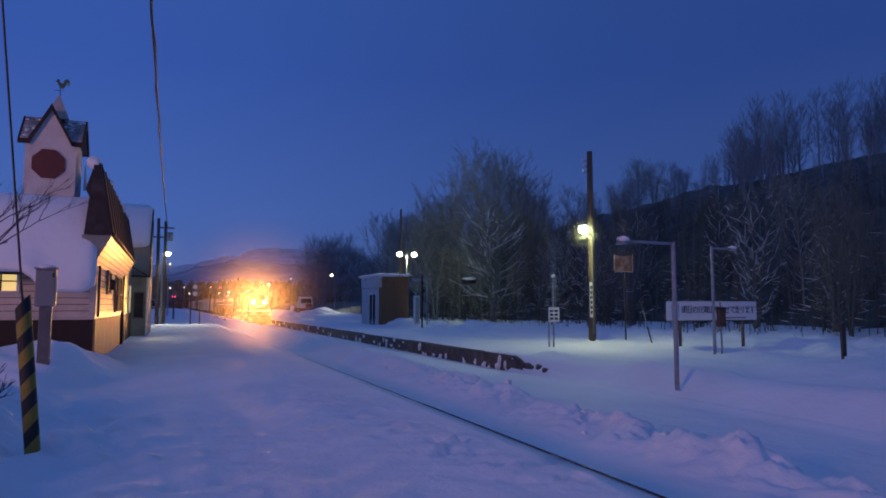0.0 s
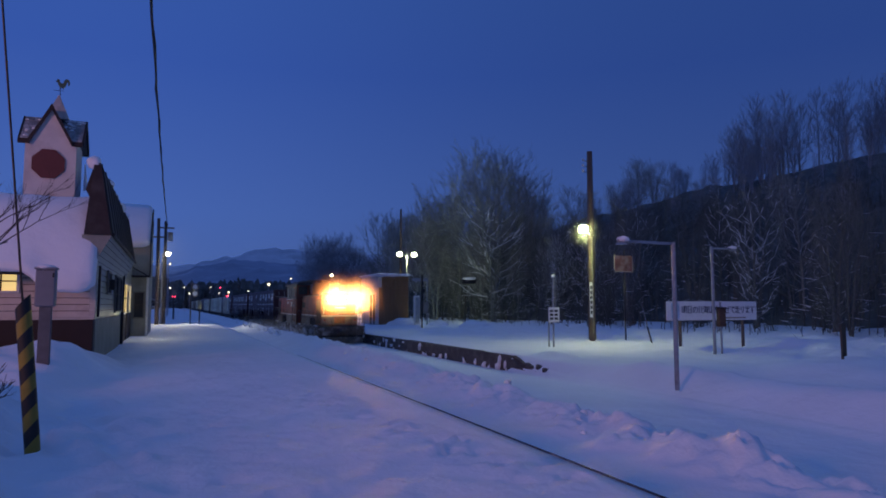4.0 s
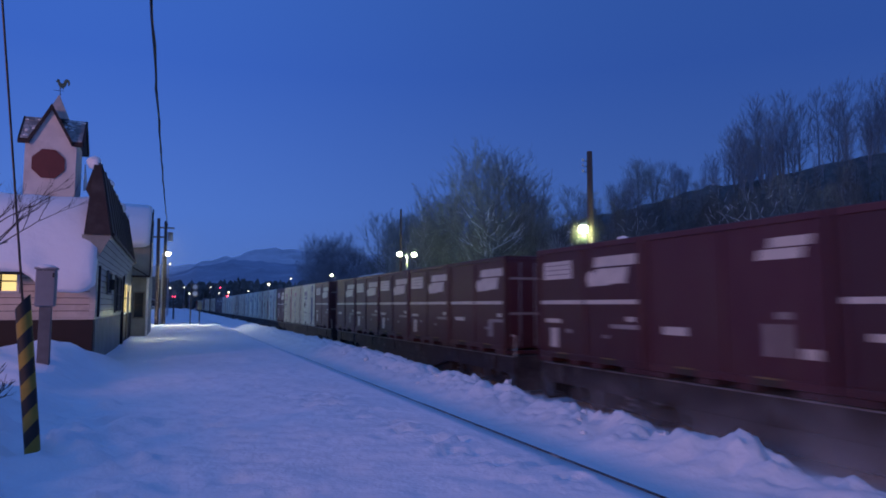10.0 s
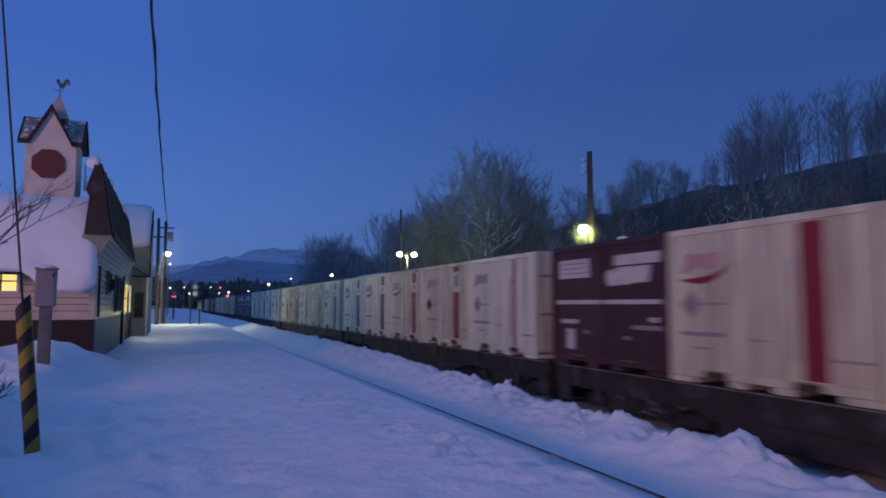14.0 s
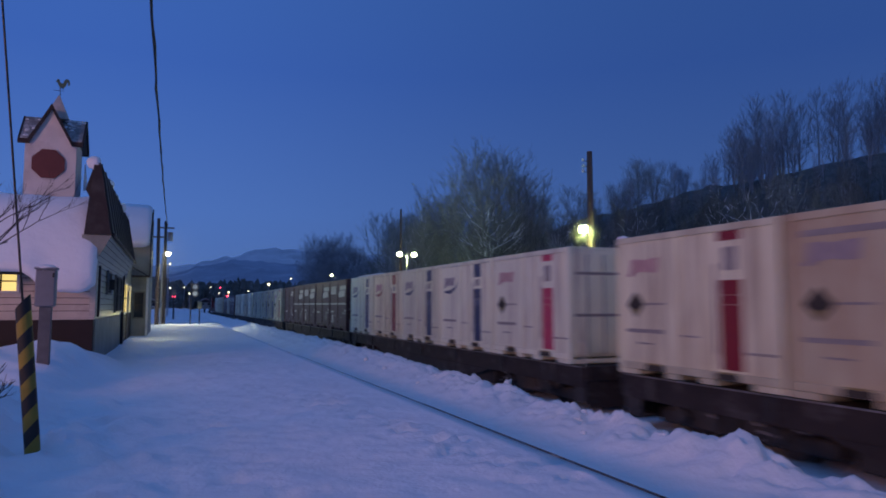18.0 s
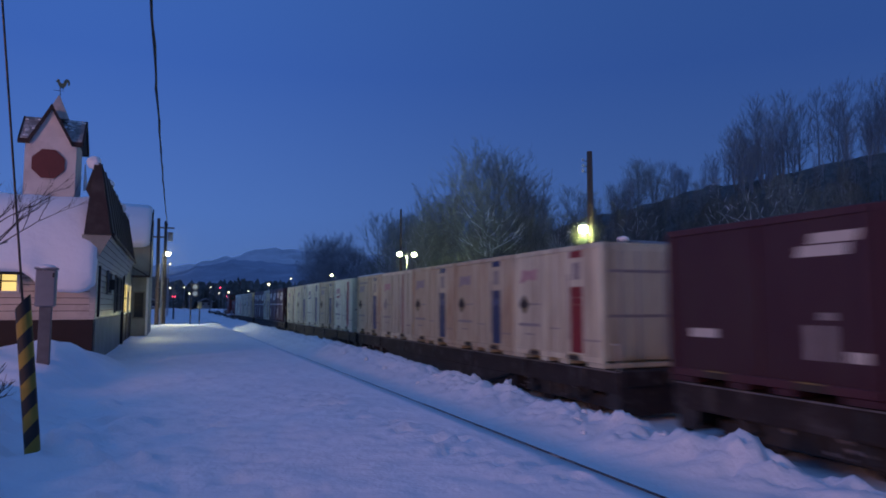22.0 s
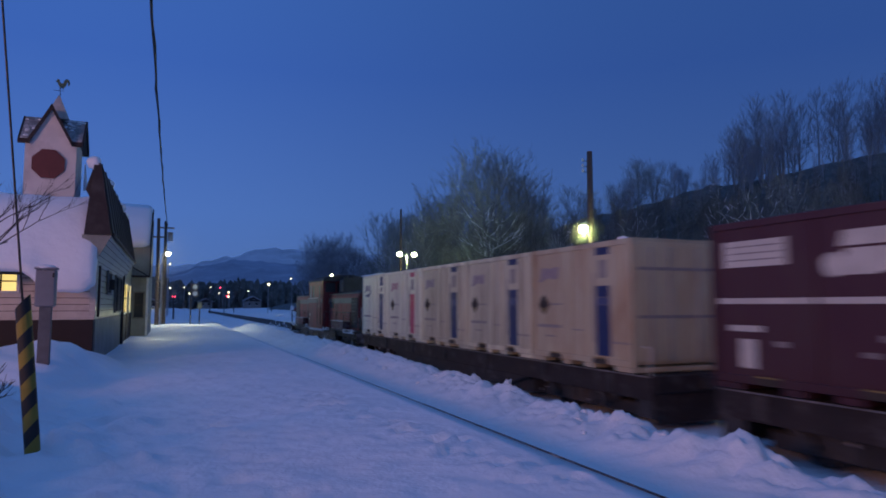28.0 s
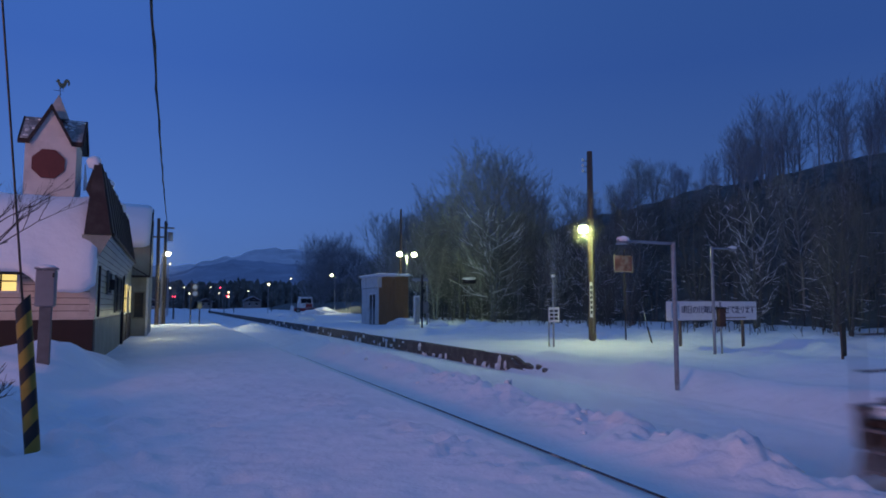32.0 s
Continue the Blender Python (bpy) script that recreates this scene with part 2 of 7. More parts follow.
def ground_height(x, y):
    h = 0.03 * nz(x, y, 0.35) + 0.012 * nz(x, y, 1.7, 5)
    if -3 < x < 3.4 and 2 < y < 24:
        h += 0.035 * max(0, nz(x, y, 2.2, 41)) + 0.022 * nz(x, y, 4.6, 42) + 0.014 * nz(0.3 * x, y, 4.2, 43)
    if x < EDGE_X:
        bank = smooth(-1.0, -2.4, x + 0.25 * nz(x, y, 0.9, 2)) * smooth(21, 14, y) * (0.36 + 0.18 * nz(x, y, 1.1, 4))
        heap = 0.2 * math.exp(-((x + 2.1) / 0.9) ** 2 - ((y - 15.8) / 1.6) ** 2) * (1 + 0.5 * nz(x, y, 2.2, 9))
        # Bank mostly out of view, added to keep the yard light off the platform.
        left = 1.15 * smooth(-2.3, -3.5, x) * smooth(13.5, 9, y) * smooth(-9, -6, y)
        heap += 0.32 * smooth(-0.9, -1.9, x + 0.3 * nz(x, y, 0.9, 44)) * smooth(12.5, 16.5, y) * smooth(20.2, 19.2, y) * (1 + 0.25 * nz(x, y, 1.3, 45)) * (1 - 0.2 * smooth(-2.6, -1.7, x))
        rough = (0.24 * max(0, nz(x, y, 1.5, 19)) + 0.2 * max(0, nz(x, y, 3.4, 20)) + 0.1 * max(0, nz(x, y, 7.0, 28))) * smooth(0.5, -0.7, x + 0.06 * (y - 7)) * smooth(13, 9, y)
        return h * (1 - smooth(2.6, 3.3, x)) + max(bank, left) + heap + rough - footprints(x, y)
    lo = -0.5 + 0.06 * nz(x, y, 0.5, 6)
    if x < 7.6:
        r = ridge_height(y)
        c = 6.35 + 0.22 * nz(0, y, 0.35, 11)
        if x < c:
            k = smooth(EDGE_X + 0.3, c, x)
            v = lo + (r - lo) * k ** 1.4
        else:
            v = r + (-0.9 - r) * smooth(c, 7.45, x)
        chunk = 0.2 * abs(nz(x, y, 1.6, 7)) + 0.13 * abs(nz(x, y, 3.7, 17)) + 0.09 * abs(nz(x, y, 7.5, 27)) + 0.04 * abs(nz(x, y, 12.5, 29)) - 0.1
        for cx, cy, rx, ry, ht in BLOCKS:
            e = ((x - cx) / rx) ** 2 + ((y - cy) / ry) ** 2
            if e < 4:
                v += ht * math.exp(-e ** 1.6) * (1 + 0.5 * nz(x, y, 2.8, cy))
        return v + chunk * smooth(4.9, 6.2, x) * smooth(7.5, 6.6, x) + 0.4 * h
    if x < 10.5:
        return -0.738 + 0.014 * nz(x, y, 1.5, 12)
    far = -0.24 + h * 1.6 + 0.10 * nz(x, y, 0.25, 14) + 0.07 * nz(x, y, 0.9, 15) * smooth(13, 18, x)
    far += 0.3 * math.exp(-((x - 16.0) / 2.0) ** 4 - ((y - 11.0) / 3.2) ** 4) * (1 + 0.5 * nz(x, y, 0.7, 33))
    far += (0.26 * max(0, nz(x, y, 0.75, 34)) + 0.2 * max(0, nz(x, y, 2.0, 35))) * smooth(15, 19, x) * smooth(70, 40, y)
    far += 0.35 * smooth(24, 34, x) + 0.25 * smooth(19.5, 23, x) * (1 + nz(x, y, 0.5, 16)) * smooth(60, 30, y)
    if y < 20.4 and x < 12.6:
        lip = 0.10 * math.exp(-((x - 12.3) / 0.5) ** 2) * (1 + 1.2 * nz(x, y, 1.1, 23)) + 0.05 * abs(nz(x, y, 2.6, 24)) * smooth(11.2, 12, x)
        return -0.74 + (far + 0.74) * smooth(10.6, 12.2 - 0.8 * smooth(14, 20, y), x) + lip
    if x < ISLAND_X + 0.12:
        return -0.8
    return far


def make_ground():
    def axis(fine, coarse):
        out = set()
        for a, b, s in fine:
            n = max(1, round((b - a) / s))
            out.update(a + (b - a) * i / n for i in range(n))
        out.update(coarse)
        return sorted(out)
    xs = axis([(-9, -3, 0.3), (-3, 3.3, 0.12), (3.3, 3.52, 0.11), (3.62, 5.2, 0.12), (5.2, 7.6, 0.065), (7.6, 10.4, 0.35), (10.4, 13, 0.13), (13, 26, 0.3), (26, 60, 1.5)],
              [3.597, 3.603, ISLAND_X + 0.1, ISLAND_X + 0.14, -2600, -1200, -500, -220, -100, -60, -35, -20, -14, -11, 60, 80, 110, 160, 250, 400, 700, 1300, 2600])
    ys = axis([(-12, 2, 0.5), (2, 5, 0.12), (5, 15, 0.08), (15, 30, 0.18), (30, 60, 0.45), (60, 130, 1.5), (130, 320, 6)],
              [-2600, -1000, -400, -150, -70, -40, -25, -17, 20.39, 320, 400, 520, 700, 1000, 1500, 2600])
    verts = [(x, y, ground_height(x, y)) for y in ys for x in xs]
    nx = len(xs)
    faces = [(j * nx + i, j * nx + i + 1, (j + 1) * nx + i + 1, (j + 1) * nx + i) for j in range(len(ys) - 1) for i in range(nx - 1)]
    me = bpy.data.meshes.new("ground")
    me.from_pydata(verts, [], faces)
    me.materials.append(SNOW)
    for p in me.polygons:
        p.use_smooth = True
    return tagged(new("ground", me), "deep trodden and drifted snow over the station ground", "snow", kind="structure")


make_ground()


def snow_clods():
    """Angular clods that the plough threw onto the bank beside the track."""
    r = random.Random(21)
    bm = bmesh.new()
    for i in range(34):
        y = 6.9 + 22 * r.random() ** 1.3
        x = 6.25 + 0.22 * nz(0, y, 0.35, 11) + r.gauss(-0.1, 0.3)
        q = r.uniform(0.03, 0.08)
        ball((x, y, ground_height(x, y) - 0.15 * q), q, r.uniform(0.55, 0.95), 9, bm, 1.1, i)
    tagged(part("snow_clods", bm, SNOW, None, smooth=True), "loose clods of ploughed snow on the trackside bank", "snow", kind="stuff")


snow_clods()


# ---- near platform kerb, rails, island platform ----
def make_kerb():
    ob = thing("platform_kerb", pose(0, 0, 0), "dark wet steel-shod kerb along the platform edge", "kerb", kind="structure")
    for a, b, z in ((-30, 3.0, 0.014), (3.0, 9.6, 0.012), (9.6, 13.2, 0.006), (13.2, 16.8, 0.003), (16.8, 20.5, 0.001)):
        part("kerb_stone", box(EDGE_X - 0.002, EDGE_X + 0.011, a, b - 0.012, -0.7, z, 0.004), DARK_KERB, ob)
        part("steel_edge", box(EDGE_X + 0.0115, EDGE_X + 0.015, a, b - 0.012, -0.06, z + 0.002, 0.003), RAIL_STEEL, ob)


DARK_KERB = mat("wet_kerb", (0.05, 0.05, 0.055), 0.24, vary=0.4, scale=2, dirt=(0.55, 0.57, 0.6), dirt_amt=0.15, dirt_scale=0.8)
RAIL_STEEL = mat("worn_rail_steel", (0.32, 0.3, 0.29), 0.22, 0.9, vary=0.2, scale=2, stretch=(1, 0.2, 1))
make_kerb()


def make_track():
    ob = thing("railway_track", pose(0, 0, 0), "snow-choked running track with worn steel rails", "track", kind="structure")
    for s in (-1, 1):
        x = TRACK_X + s * 0.5665
        part("rail", prism([(x - 0.033, RAIL), (x + 0.033, RAIL), (x + 0.033, RAIL - 0.04), (x + 0.01, RAIL - 0.05), (x + 0.01, RAIL - 0.13),
                            (x + 0.06, RAIL - 0.15), (x - 0.06, RAIL - 0.15), (x - 0.01, RAIL - 0.13), (x - 0.01, RAIL - 0.05), (x - 0.033, RAIL - 0.04)], "y", -320, 600), RAIL_STEEL, ob)


make_track()


def make_island():
    ob = thing("island_platform", pose(0, 0, 0), "low concrete island platform with a snow-caked edge", "platform", kind="structure")
    rnd = random.Random(4)
    y = 20.6
    k = 0
    while y < 215:
        ln = 3.9 if y < 80 else 12.0
        z = -0.24 + 0.012 * rnd.uniform(-1, 1)
        part("edge_block", box(ISLAND_X, ISLAND_X + 0.3, y, y + ln - 0.03, -1.2, z, 0.015), CONCRETE, ob)
        y += ln
    # ramp of rubble at the near end
    part("ramp", prism([(20.6, -0.26), (19.6, -0.62), (18.0, -0.82), (18.0, -1.2), (20.6, -1.2)], "x", ISLAND_X - 0.12, ISLAND_X + 0.3), CONCRETE, ob)
    for y, w in ((20.25, 0.5), (19.75, 0.34), (19.3, 0.42), (18.85, 0.2), (18.4, 0.16)):
        x = ISLAND_X + 0.05 + 0.05 * rnd.uniform(-1, 1)
        slab = part("ramp_slab", box(-0.07, 0.07, -w / 2, w / 2, -0.3, 0.05, 0.015), CONCRETE, ob, "broken dark edge slab")
        slab.matrix_basis = pose(x, y, max(ground_height(x, y), -0.28 - 0.24 * (20.6 - y)) + 0.03, 14 + rnd.uniform(-6, 6), rnd.uniform(-6, 6), rnd.uniform(-8, 8))
    bm = bmesh.new()
    for i in range(95):
        yy = 18.4 + 62 * rnd.random() ** 1.7
        zz = rnd.uniform(-0.82, -0.56) if rnd.random() < 0.85 else rnd.uniform(-0.45, -0.27)
        if yy < 20.6:
            zz = -0.34 - (20.6 - yy) * 0.24 + rnd.uniform(-0.16, 0.05)
        ball((ISLAND_X - 0.01 + rnd.uniform(-0.05, 0.04), yy, zz), rnd.uniform(0.03, 0.1), rnd.uniform(0.8, 2.0), 7, bm, 0.9, i)
    part("snow_clumps", bm, SNOW, ob, "snow clinging to the platform face", True)


make_island()

# ---- the train ----
WINE = mat("wine_red_container_paint", (0.07, 0.018, 0.024), 0.5, vary=0.2, scale=1.2, dirt=(0.07, 0.035, 0.03), dirt_amt=0.5, stretch=(1, 1, 0.35), rand=0.25)
CREAM = mat("cream_white_container_paint", (0.73, 0.70, 0.49), 0.5, vary=0.14, scale=1.1, dirt=(0.3, 0.22, 0.14), dirt_amt=0.55, stretch=(2.2, 2.2, 0.2), rand=0.2)
PALE = mat("white_container_paint", (0.80, 0.80, 0.61), 0.45, vary=0.07, scale=1.1, dirt=(0.40, 0.33, 0.28), dirt_amt=0.4, stretch=(2.2, 2.2, 0.2), rand=0.12)
TAN = mat("yellowed_container_paint", (0.57, 0.51, 0.34), 0.5, vary=0.1, scale=1.1, dirt=(0.36, 0.22, 0.12), dirt_amt=0.6, stretch=(1.3, 1.3, 0.3))
BLUE = mat("blue_stripe_paint", (0.014, 0.026, 0.12), 0.45, vary=0.15)
RED = mat("red_stripe_paint", (0.24, 0.012, 0.022), 0.45, vary=0.15)
PINK = mat("faded_pink_stripe_paint", (0.52, 0.045, 0.12), 0.45, vary=0.15)
GREY_MARK = mat("grey_print", (0.30, 0.27, 0.25), 0.6, vary=0.2)
LILAC = mat("faded_violet_print", (0.32, 0.27, 0.29), 0.6, vary=0.2)
LOGO_WHITE = mat("white_print", (0.60, 0.57, 0.49), 0.5, vary=0.15, scale=3)
# Black of the corner plates, and the painted shade of the fork slots.
PLATE_AND_SLOT_BLACK = mat("black_plate_and_slot_shade", (0.05, 0.04, 0.03), 0.8, vary=0.5)
RUST = mat("rusty_frame", (0.10, 0.055, 0.04), 0.8, 0.2, vary=0.4, scale=5)
UNDER = mat("dark_brown_underframe", (0.027, 0.019, 0.018), 0.8, vary=0.45, scale=3, dirt=(0.12, 0.11, 0.11), dirt_amt=0.25, dirt_scale=2.4)
# Dirty snow on the running gear; on the houses its grey paints dim light.
GRIMY_OR_DIMMED_SNOW = mat("grimy_or_dimmed_snow", (0.3, 0.3, 0.33), 0.8, vary=0.4, scale=6)
PALE_BLUE_TEXT = mat("pale_blue_print", (0.07, 0.085, 0.2), 0.5, vary=0.2)
POCKET_YELLOW = mat("worn_yellow_paint", (0.26, 0.2, 0.07), 0.6, vary=0.3)
FADED_ROSE = mat("faded_rose_seam", (0.34, 0.17, 0.15), 0.6, vary=0.25)
ROSE_PRINT = mat("faded_rose_print", (0.5, 0.28, 0.28), 0.6, vary=0.2)

CL, CW, CH = 3.66, 1.225, 2.5     # container length, half width, height
PITCH = 3.721
# where the first container of each wagon starts along the track when the clip begins
STARTS = [97.75, 117.95, 138.25, 157.6, 177.0, 197.2, 216.6, 237.05, 256.5, 276.95, 297.45]
BASE = RAIL + 1.01


def container_base(ob, paint, ribs):
    """Body, corner posts, feet, roof rail and end doors of one 12-foot container; y runs from its leading end (0) to its trailing end."""
    part("body", box(-CW + 0.03, CW - 0.03, 0.03, CL - 0.03, 0.14, CH - 0.04, 0.02), paint, ob)
    for x in (-1, 1):
        for y in (0.0, CL - 0.11):
            part("corner_post", box(min(x * CW, x * (CW - 0.11)), max(x * CW, x * (CW - 0.11)), y, y + 0.11, 0.10, CH, 0.012), paint, ob)
    part("roof_rail", box(-CW, -CW + 0.07, 0.112, CL - 0.112, CH - 0.11, CH - 0.002, 0.01), paint if ribs else RUST, ob)
    part("roof", box(-CW + 0.072, CW - 0.01, 0.05, CL - 0.05, CH - 0.036, CH + 0.01, 0.01), RUST if not ribs else paint, ob)
    part("sill", box(-CW, -CW + 0.09, 0.112, CL - 0.112, 0.10, 0.22, 0.01), paint, ob)
    for y0, y1 in ((0.0, 0.55), (1.25, 1.6), (2.05, 2.4), (CL - 0.55, CL)):
        part("foot", box(-CW + 0.004, CW - 0.004, y0, y1, 0.0, 0.098, 0.012), paint, ob)
    for x in ribs:
        part("rib", box(-CW + 0.006, -CW + 0.028, x - 0.03, x + 0.03, 0.23, CH - 0.12, 0.006), paint, ob)
    # end doors: two leaves, lock rods, a waist bar
    for x0, x1 in ((-CW + 0.13, -0.02), (0.02, CW - 0.13)):
        part("door_leaf", box(x0, x1, 0.004, 0.028, 0.2, CH - 0.14, 0.008), paint, ob)
        for k in (0.3, 0.7):
            part("lock_rod", tube([(x0 + (x1 - x0) * k, -0.012, 0.2), (x0 + (x1 - x0) * k, -0.012, CH - 0.16)], 0.016, 6), STEEL, ob)
    part("head_bar", box(-CW + 0.15, CW - 0.15, -0.006, 0.003, 1.9, 1.96), GREY_MARK, ob)
    part("waist_bar", box(-CW + 0.15, CW - 0.15, -0.006, 0.003, 1.0, 1.06), GREY_MARK, ob)


def decal(name, ob, y0, y1, z0, z1, material, label="", off=0.004):
    part(name, box(-CW + 0.028 - off, -CW + 0.0285, y0, y1, z0, z1), material, ob, label)


def slanted(name, ob, y0, y1, z0, z1, lean, material):
    """A painted block whose upper edge leans towards the leading end."""
    b = bmesh.new()
    x = -CW + 0.024
    q = [(x, y0, z0), (x, y1, z0), (x, y1 - lean, z1), (x, y0 - lean, z1)]
    vs = [b.verts.new(p) for p in q] + [b.verts.new((p[0] + 0.005, p[1], p[2])) for p in q]
    for f in ((0, 1, 2, 3), (7, 6, 5, 4), (0, 4, 5, 1), (1, 5, 6, 2), (2, 6, 7, 3), (3, 7, 4, 0)):
        b.faces.new([vs[i] for i in f])
    bmesh.ops.recalc_face_normals(b, faces=b.faces[:])
    part(name, b, material, ob)


def fork_pockets(ob):
    """Dark plates on the sill painted as the shade in the lift-fork slots, a worn yellow lip over each."""
    for y in (0.78, 2.42):
        decal("fork_pocket", ob, y, y + 0.46, 0.105, 0.2, PLATE_AND_SLOT_BLACK, off=0.032)
        decal("pocket_lip", ob, y + 0.03, y + 0.43, 0.203, 0.222, POCKET_YELLOW, off=0.034)


def dark_container(variant):
    words = "wine-red steel freight container with a small white emblem, no stripe" if variant == 3 else "wine-red steel freight container with white stripe and markings"
    ob = thing("freight_container", pose(0, 0, 0), words, "container", "containers on the train")
    container_base(ob, WINE, (0.09, CL / 2, CL - 0.09))
    fork_pockets(ob)
    if variant == 3:
        # small emblem, card posts and a bright plate
        slanted("emblem_block", ob, 0.26, 0.94, 2.06, 2.2, 0.03, LOGO_WHITE)
        slanted("emblem_block", ob, 0.4, 1.14, 1.89, 2.04, 0.03, LOGO_WHITE)
        decal("notice", ob, 2.61, 3.19, 0.74, 0.88, LOGO_WHITE)
        decal("notice", ob, 0.61, 0.83, 1.05, 1.15, GREY_MARK)
        for y in (0.62, 0.9):
            decal("card_holder", ob, y, y + 0.15, 0.52, 0.98, GREY_MARK)
        decal("plate", ob, 0.18, 0.46, 0.52, 0.66, LOGO_WHITE)
        return ob
    decal("white_stripe", ob, 0.13, CL - 0.13, 1.265, 1.35, LOGO_WHITE)
    # maker's mark: an upper bar, a lower bar set back, a disc behind it
    for k in range(3):
        slanted("emblem_block", ob, 0.16 + 0.44 * k, 0.595 + 0.44 * k, 2.0, 2.2, 0.05, LOGO_WHITE)
    slanted("emblem_block", ob, 0.46, 0.93, 1.66, 1.965, 0.07, LOGO_WHITE)
    slanted("emblem_block", ob, 0.945, 1.46, 1.63, 1.965, 0.07, LOGO_WHITE)
    b = tube([(-CW + 0.024, 1.56, 1.77), (-CW + 0.029, 1.56, 1.77)], 0.165, 16)
    part("emblem_disc", b, LOGO_WHITE, ob)
    if variant == 0:
        decal("number_panel", ob, 2.27, 3.4, 1.81, 2.2, LOGO_WHITE)
        for z in (1.9, 2.0, 2.1):
            decal("text_bar", ob, 2.36, 3.3, z, z + 0.022, GREY_MARK, off=0.006)
        decal("notice", ob, 2.72, 3.34, 0.86, 0.95, LOGO_WHITE)
        decal("card_holder", ob, 2.84, 3.14, 0.33, 0.75, LOGO_WHITE)
        decal("notice", ob, 2.3, 2.5, 0.66, 0.74, GREY_MARK)
    else:
        decal("notice", ob, 2.55, 3.2, 0.8, 0.9, LOGO_WHITE)
        decal("card_holder", ob, 0.72, 0.98, 0.42, 0.84, GREY_MARK)
    decal("notice", ob, 0.12, 0.95, 0.8, 0.88, GREY_MARK)
    decal("notice", ob, 0.24, 0.45, 0.94, 1.03, LOGO_WHITE)
    decal("notice", ob, 1.02, 1.2, 0.6, 0.67, GREY_MARK)
    return ob


def swoosh(ob, material, y0, z0, w):
    """A crescent of paint under the maker's mark."""
    b = bmesh.new()
    x = -CW + 0.0235
    top, bot = [], []
    for i in range(13):
        u = i / 12
        y = y0 - w * u
        zc = z0 + 0.05 * math.sin(u * 2.2) * -1 + 0.30 * u ** 3
        th = 0.10 * math.sin(math.pi * min(1, u * 0.93 + 0.06)) ** 1.2 + 0.012
        top.append(b.verts.new((x, y, zc + th / 2)))
        bot.append(b.verts.new((x, y, zc - th / 2)))
    for i in range(12):
        b.faces.new((top[i], top[i + 1], bot[i + 1], bot[i]))
    r = bmesh.ops.extrude_face_region(b, geom=b.faces[:])
    bmesh.ops.translate(b, vec=(0.005, 0, 0), verts=[v for v in r["geom"] if isinstance(v, bmesh.types.BMVert)])
    bmesh.ops.recalc_face_normals(b, faces=b.faces[:])
    part("swoosh", b, material, ob)


def white_container(paint, stripe, mark, port, solid=False, text=False):
    words = {BLUE: "blue", RED: "red", PINK: "pink"}
    st = words.get(stripe, "thin faded")
    body = {PALE: "clean white", CREAM: "grimy cream-white", TAN: "rust-yellowed"}[paint]
    ob = thing("freight_container", pose(0, 0, 0), f"{body} refrigerated freight container with a {st} door stripe", "container", "containers on the train")
    thin = stripe is None
    container_base(ob, paint, (1.5, 1.56, 2.3) if thin else (0.35, 1.5, 2.02))
    fork_pockets(ob)
    if thin:
        decal("door_seam", ob, 0.95, 1.1, 0.24, CH - 0.13, FADED_ROSE, off=0.012)
    elif solid:
        decal("stripe", ob, 0.7, 1.1, 0.24, CH - 0.13, stripe)
    else:
        y0, y1 = 0.70, 1.14
        decal("stripe", ob, y0, y1, 0.26, 1.25, stripe)
        decal("stripe_text", ob, y0, y1, 1.255, 1.40, {BLUE: PALE_BLUE_TEXT, RED: RED, PINK: PINK}[stripe])
        decal("stripe", ob, y0, y1, 1.405, 1.70 if mark else 1.63, stripe)
        decal("stripe", ob, y0, y1, 2.02 if mark else 2.24, CH - 0.115, stripe)
        decal("emblem", ob, y0 + 0.09, y1 - 0.1, 1.78, 1.96 if mark else 2.14, GREY_MARK)
    tint = {BLUE: LILAC, RED: ROSE_PRINT, PINK: ROSE_PRINT}.get(stripe, LILAC if paint is PALE else ROSE_PRINT)
    # maker's mark in three leaning blocks, the last with a tail
    for i, (z0, z1) in enumerate(((1.82, 2.08), (1.84, 2.06), (1.82, 2.08))):
        slanted("mark_block", ob, 2.58 + i * 0.25, 2.79 + i * 0.25, z0, z1, 0.05, tint)
    slanted("mark_block", ob, 3.2, 3.36, 1.77, 1.83, 0.03, tint)
    if mark:
        swoosh(ob, stripe, 3.34, 1.66, 1.08)
    if port:
        # square plate stood on its corner, its lower half a dull yellow
        for name, pts, m in (("hazard_plate", [(3.15, 1.03), (3.38, 1.26), (3.15, 1.49), (2.92, 1.26)], PLATE_AND_SLOT_BLACK if port == 1 else GREY_MARK),
                             ("plate_corner", [(3.15, 1.07), (3.26, 1.18), (3.04, 1.18)], POCKET_YELLOW if port == 1 else LILAC)):
            d = 0.012 if name == "hazard_plate" else 0.016
            part(name, prism(pts, "x", -CW + 0.028 - d, -CW + 0.0285), m, ob)
        decal("bar_mark", ob, 2.4, 2.88, 1.25, 1.285, GREY_MARK)
    if text:
        decal("text_bar", ob, 1.98, 3.37, 2.16, 2.25, GREY_MARK)
    decal("text_bar", ob, 2.44, 3.4, 0.75, 0.82, GREY_MARK)
    decal("text_bar", ob, 2.7, 3.1, 0.55, 0.58, GREY_MARK)
    decal("text_bar", ob, 0.12, 0.64, 0.51, 0.55, GREY_MARK)
    decal("text_bar", ob, 1.62, 2.0, 0.72, 0.75, GREY_MARK)
    decal("handle_bar", ob, 1.2, 1.24, 0.5, 1.9, GREY_MARK, off=0.014)
    return ob


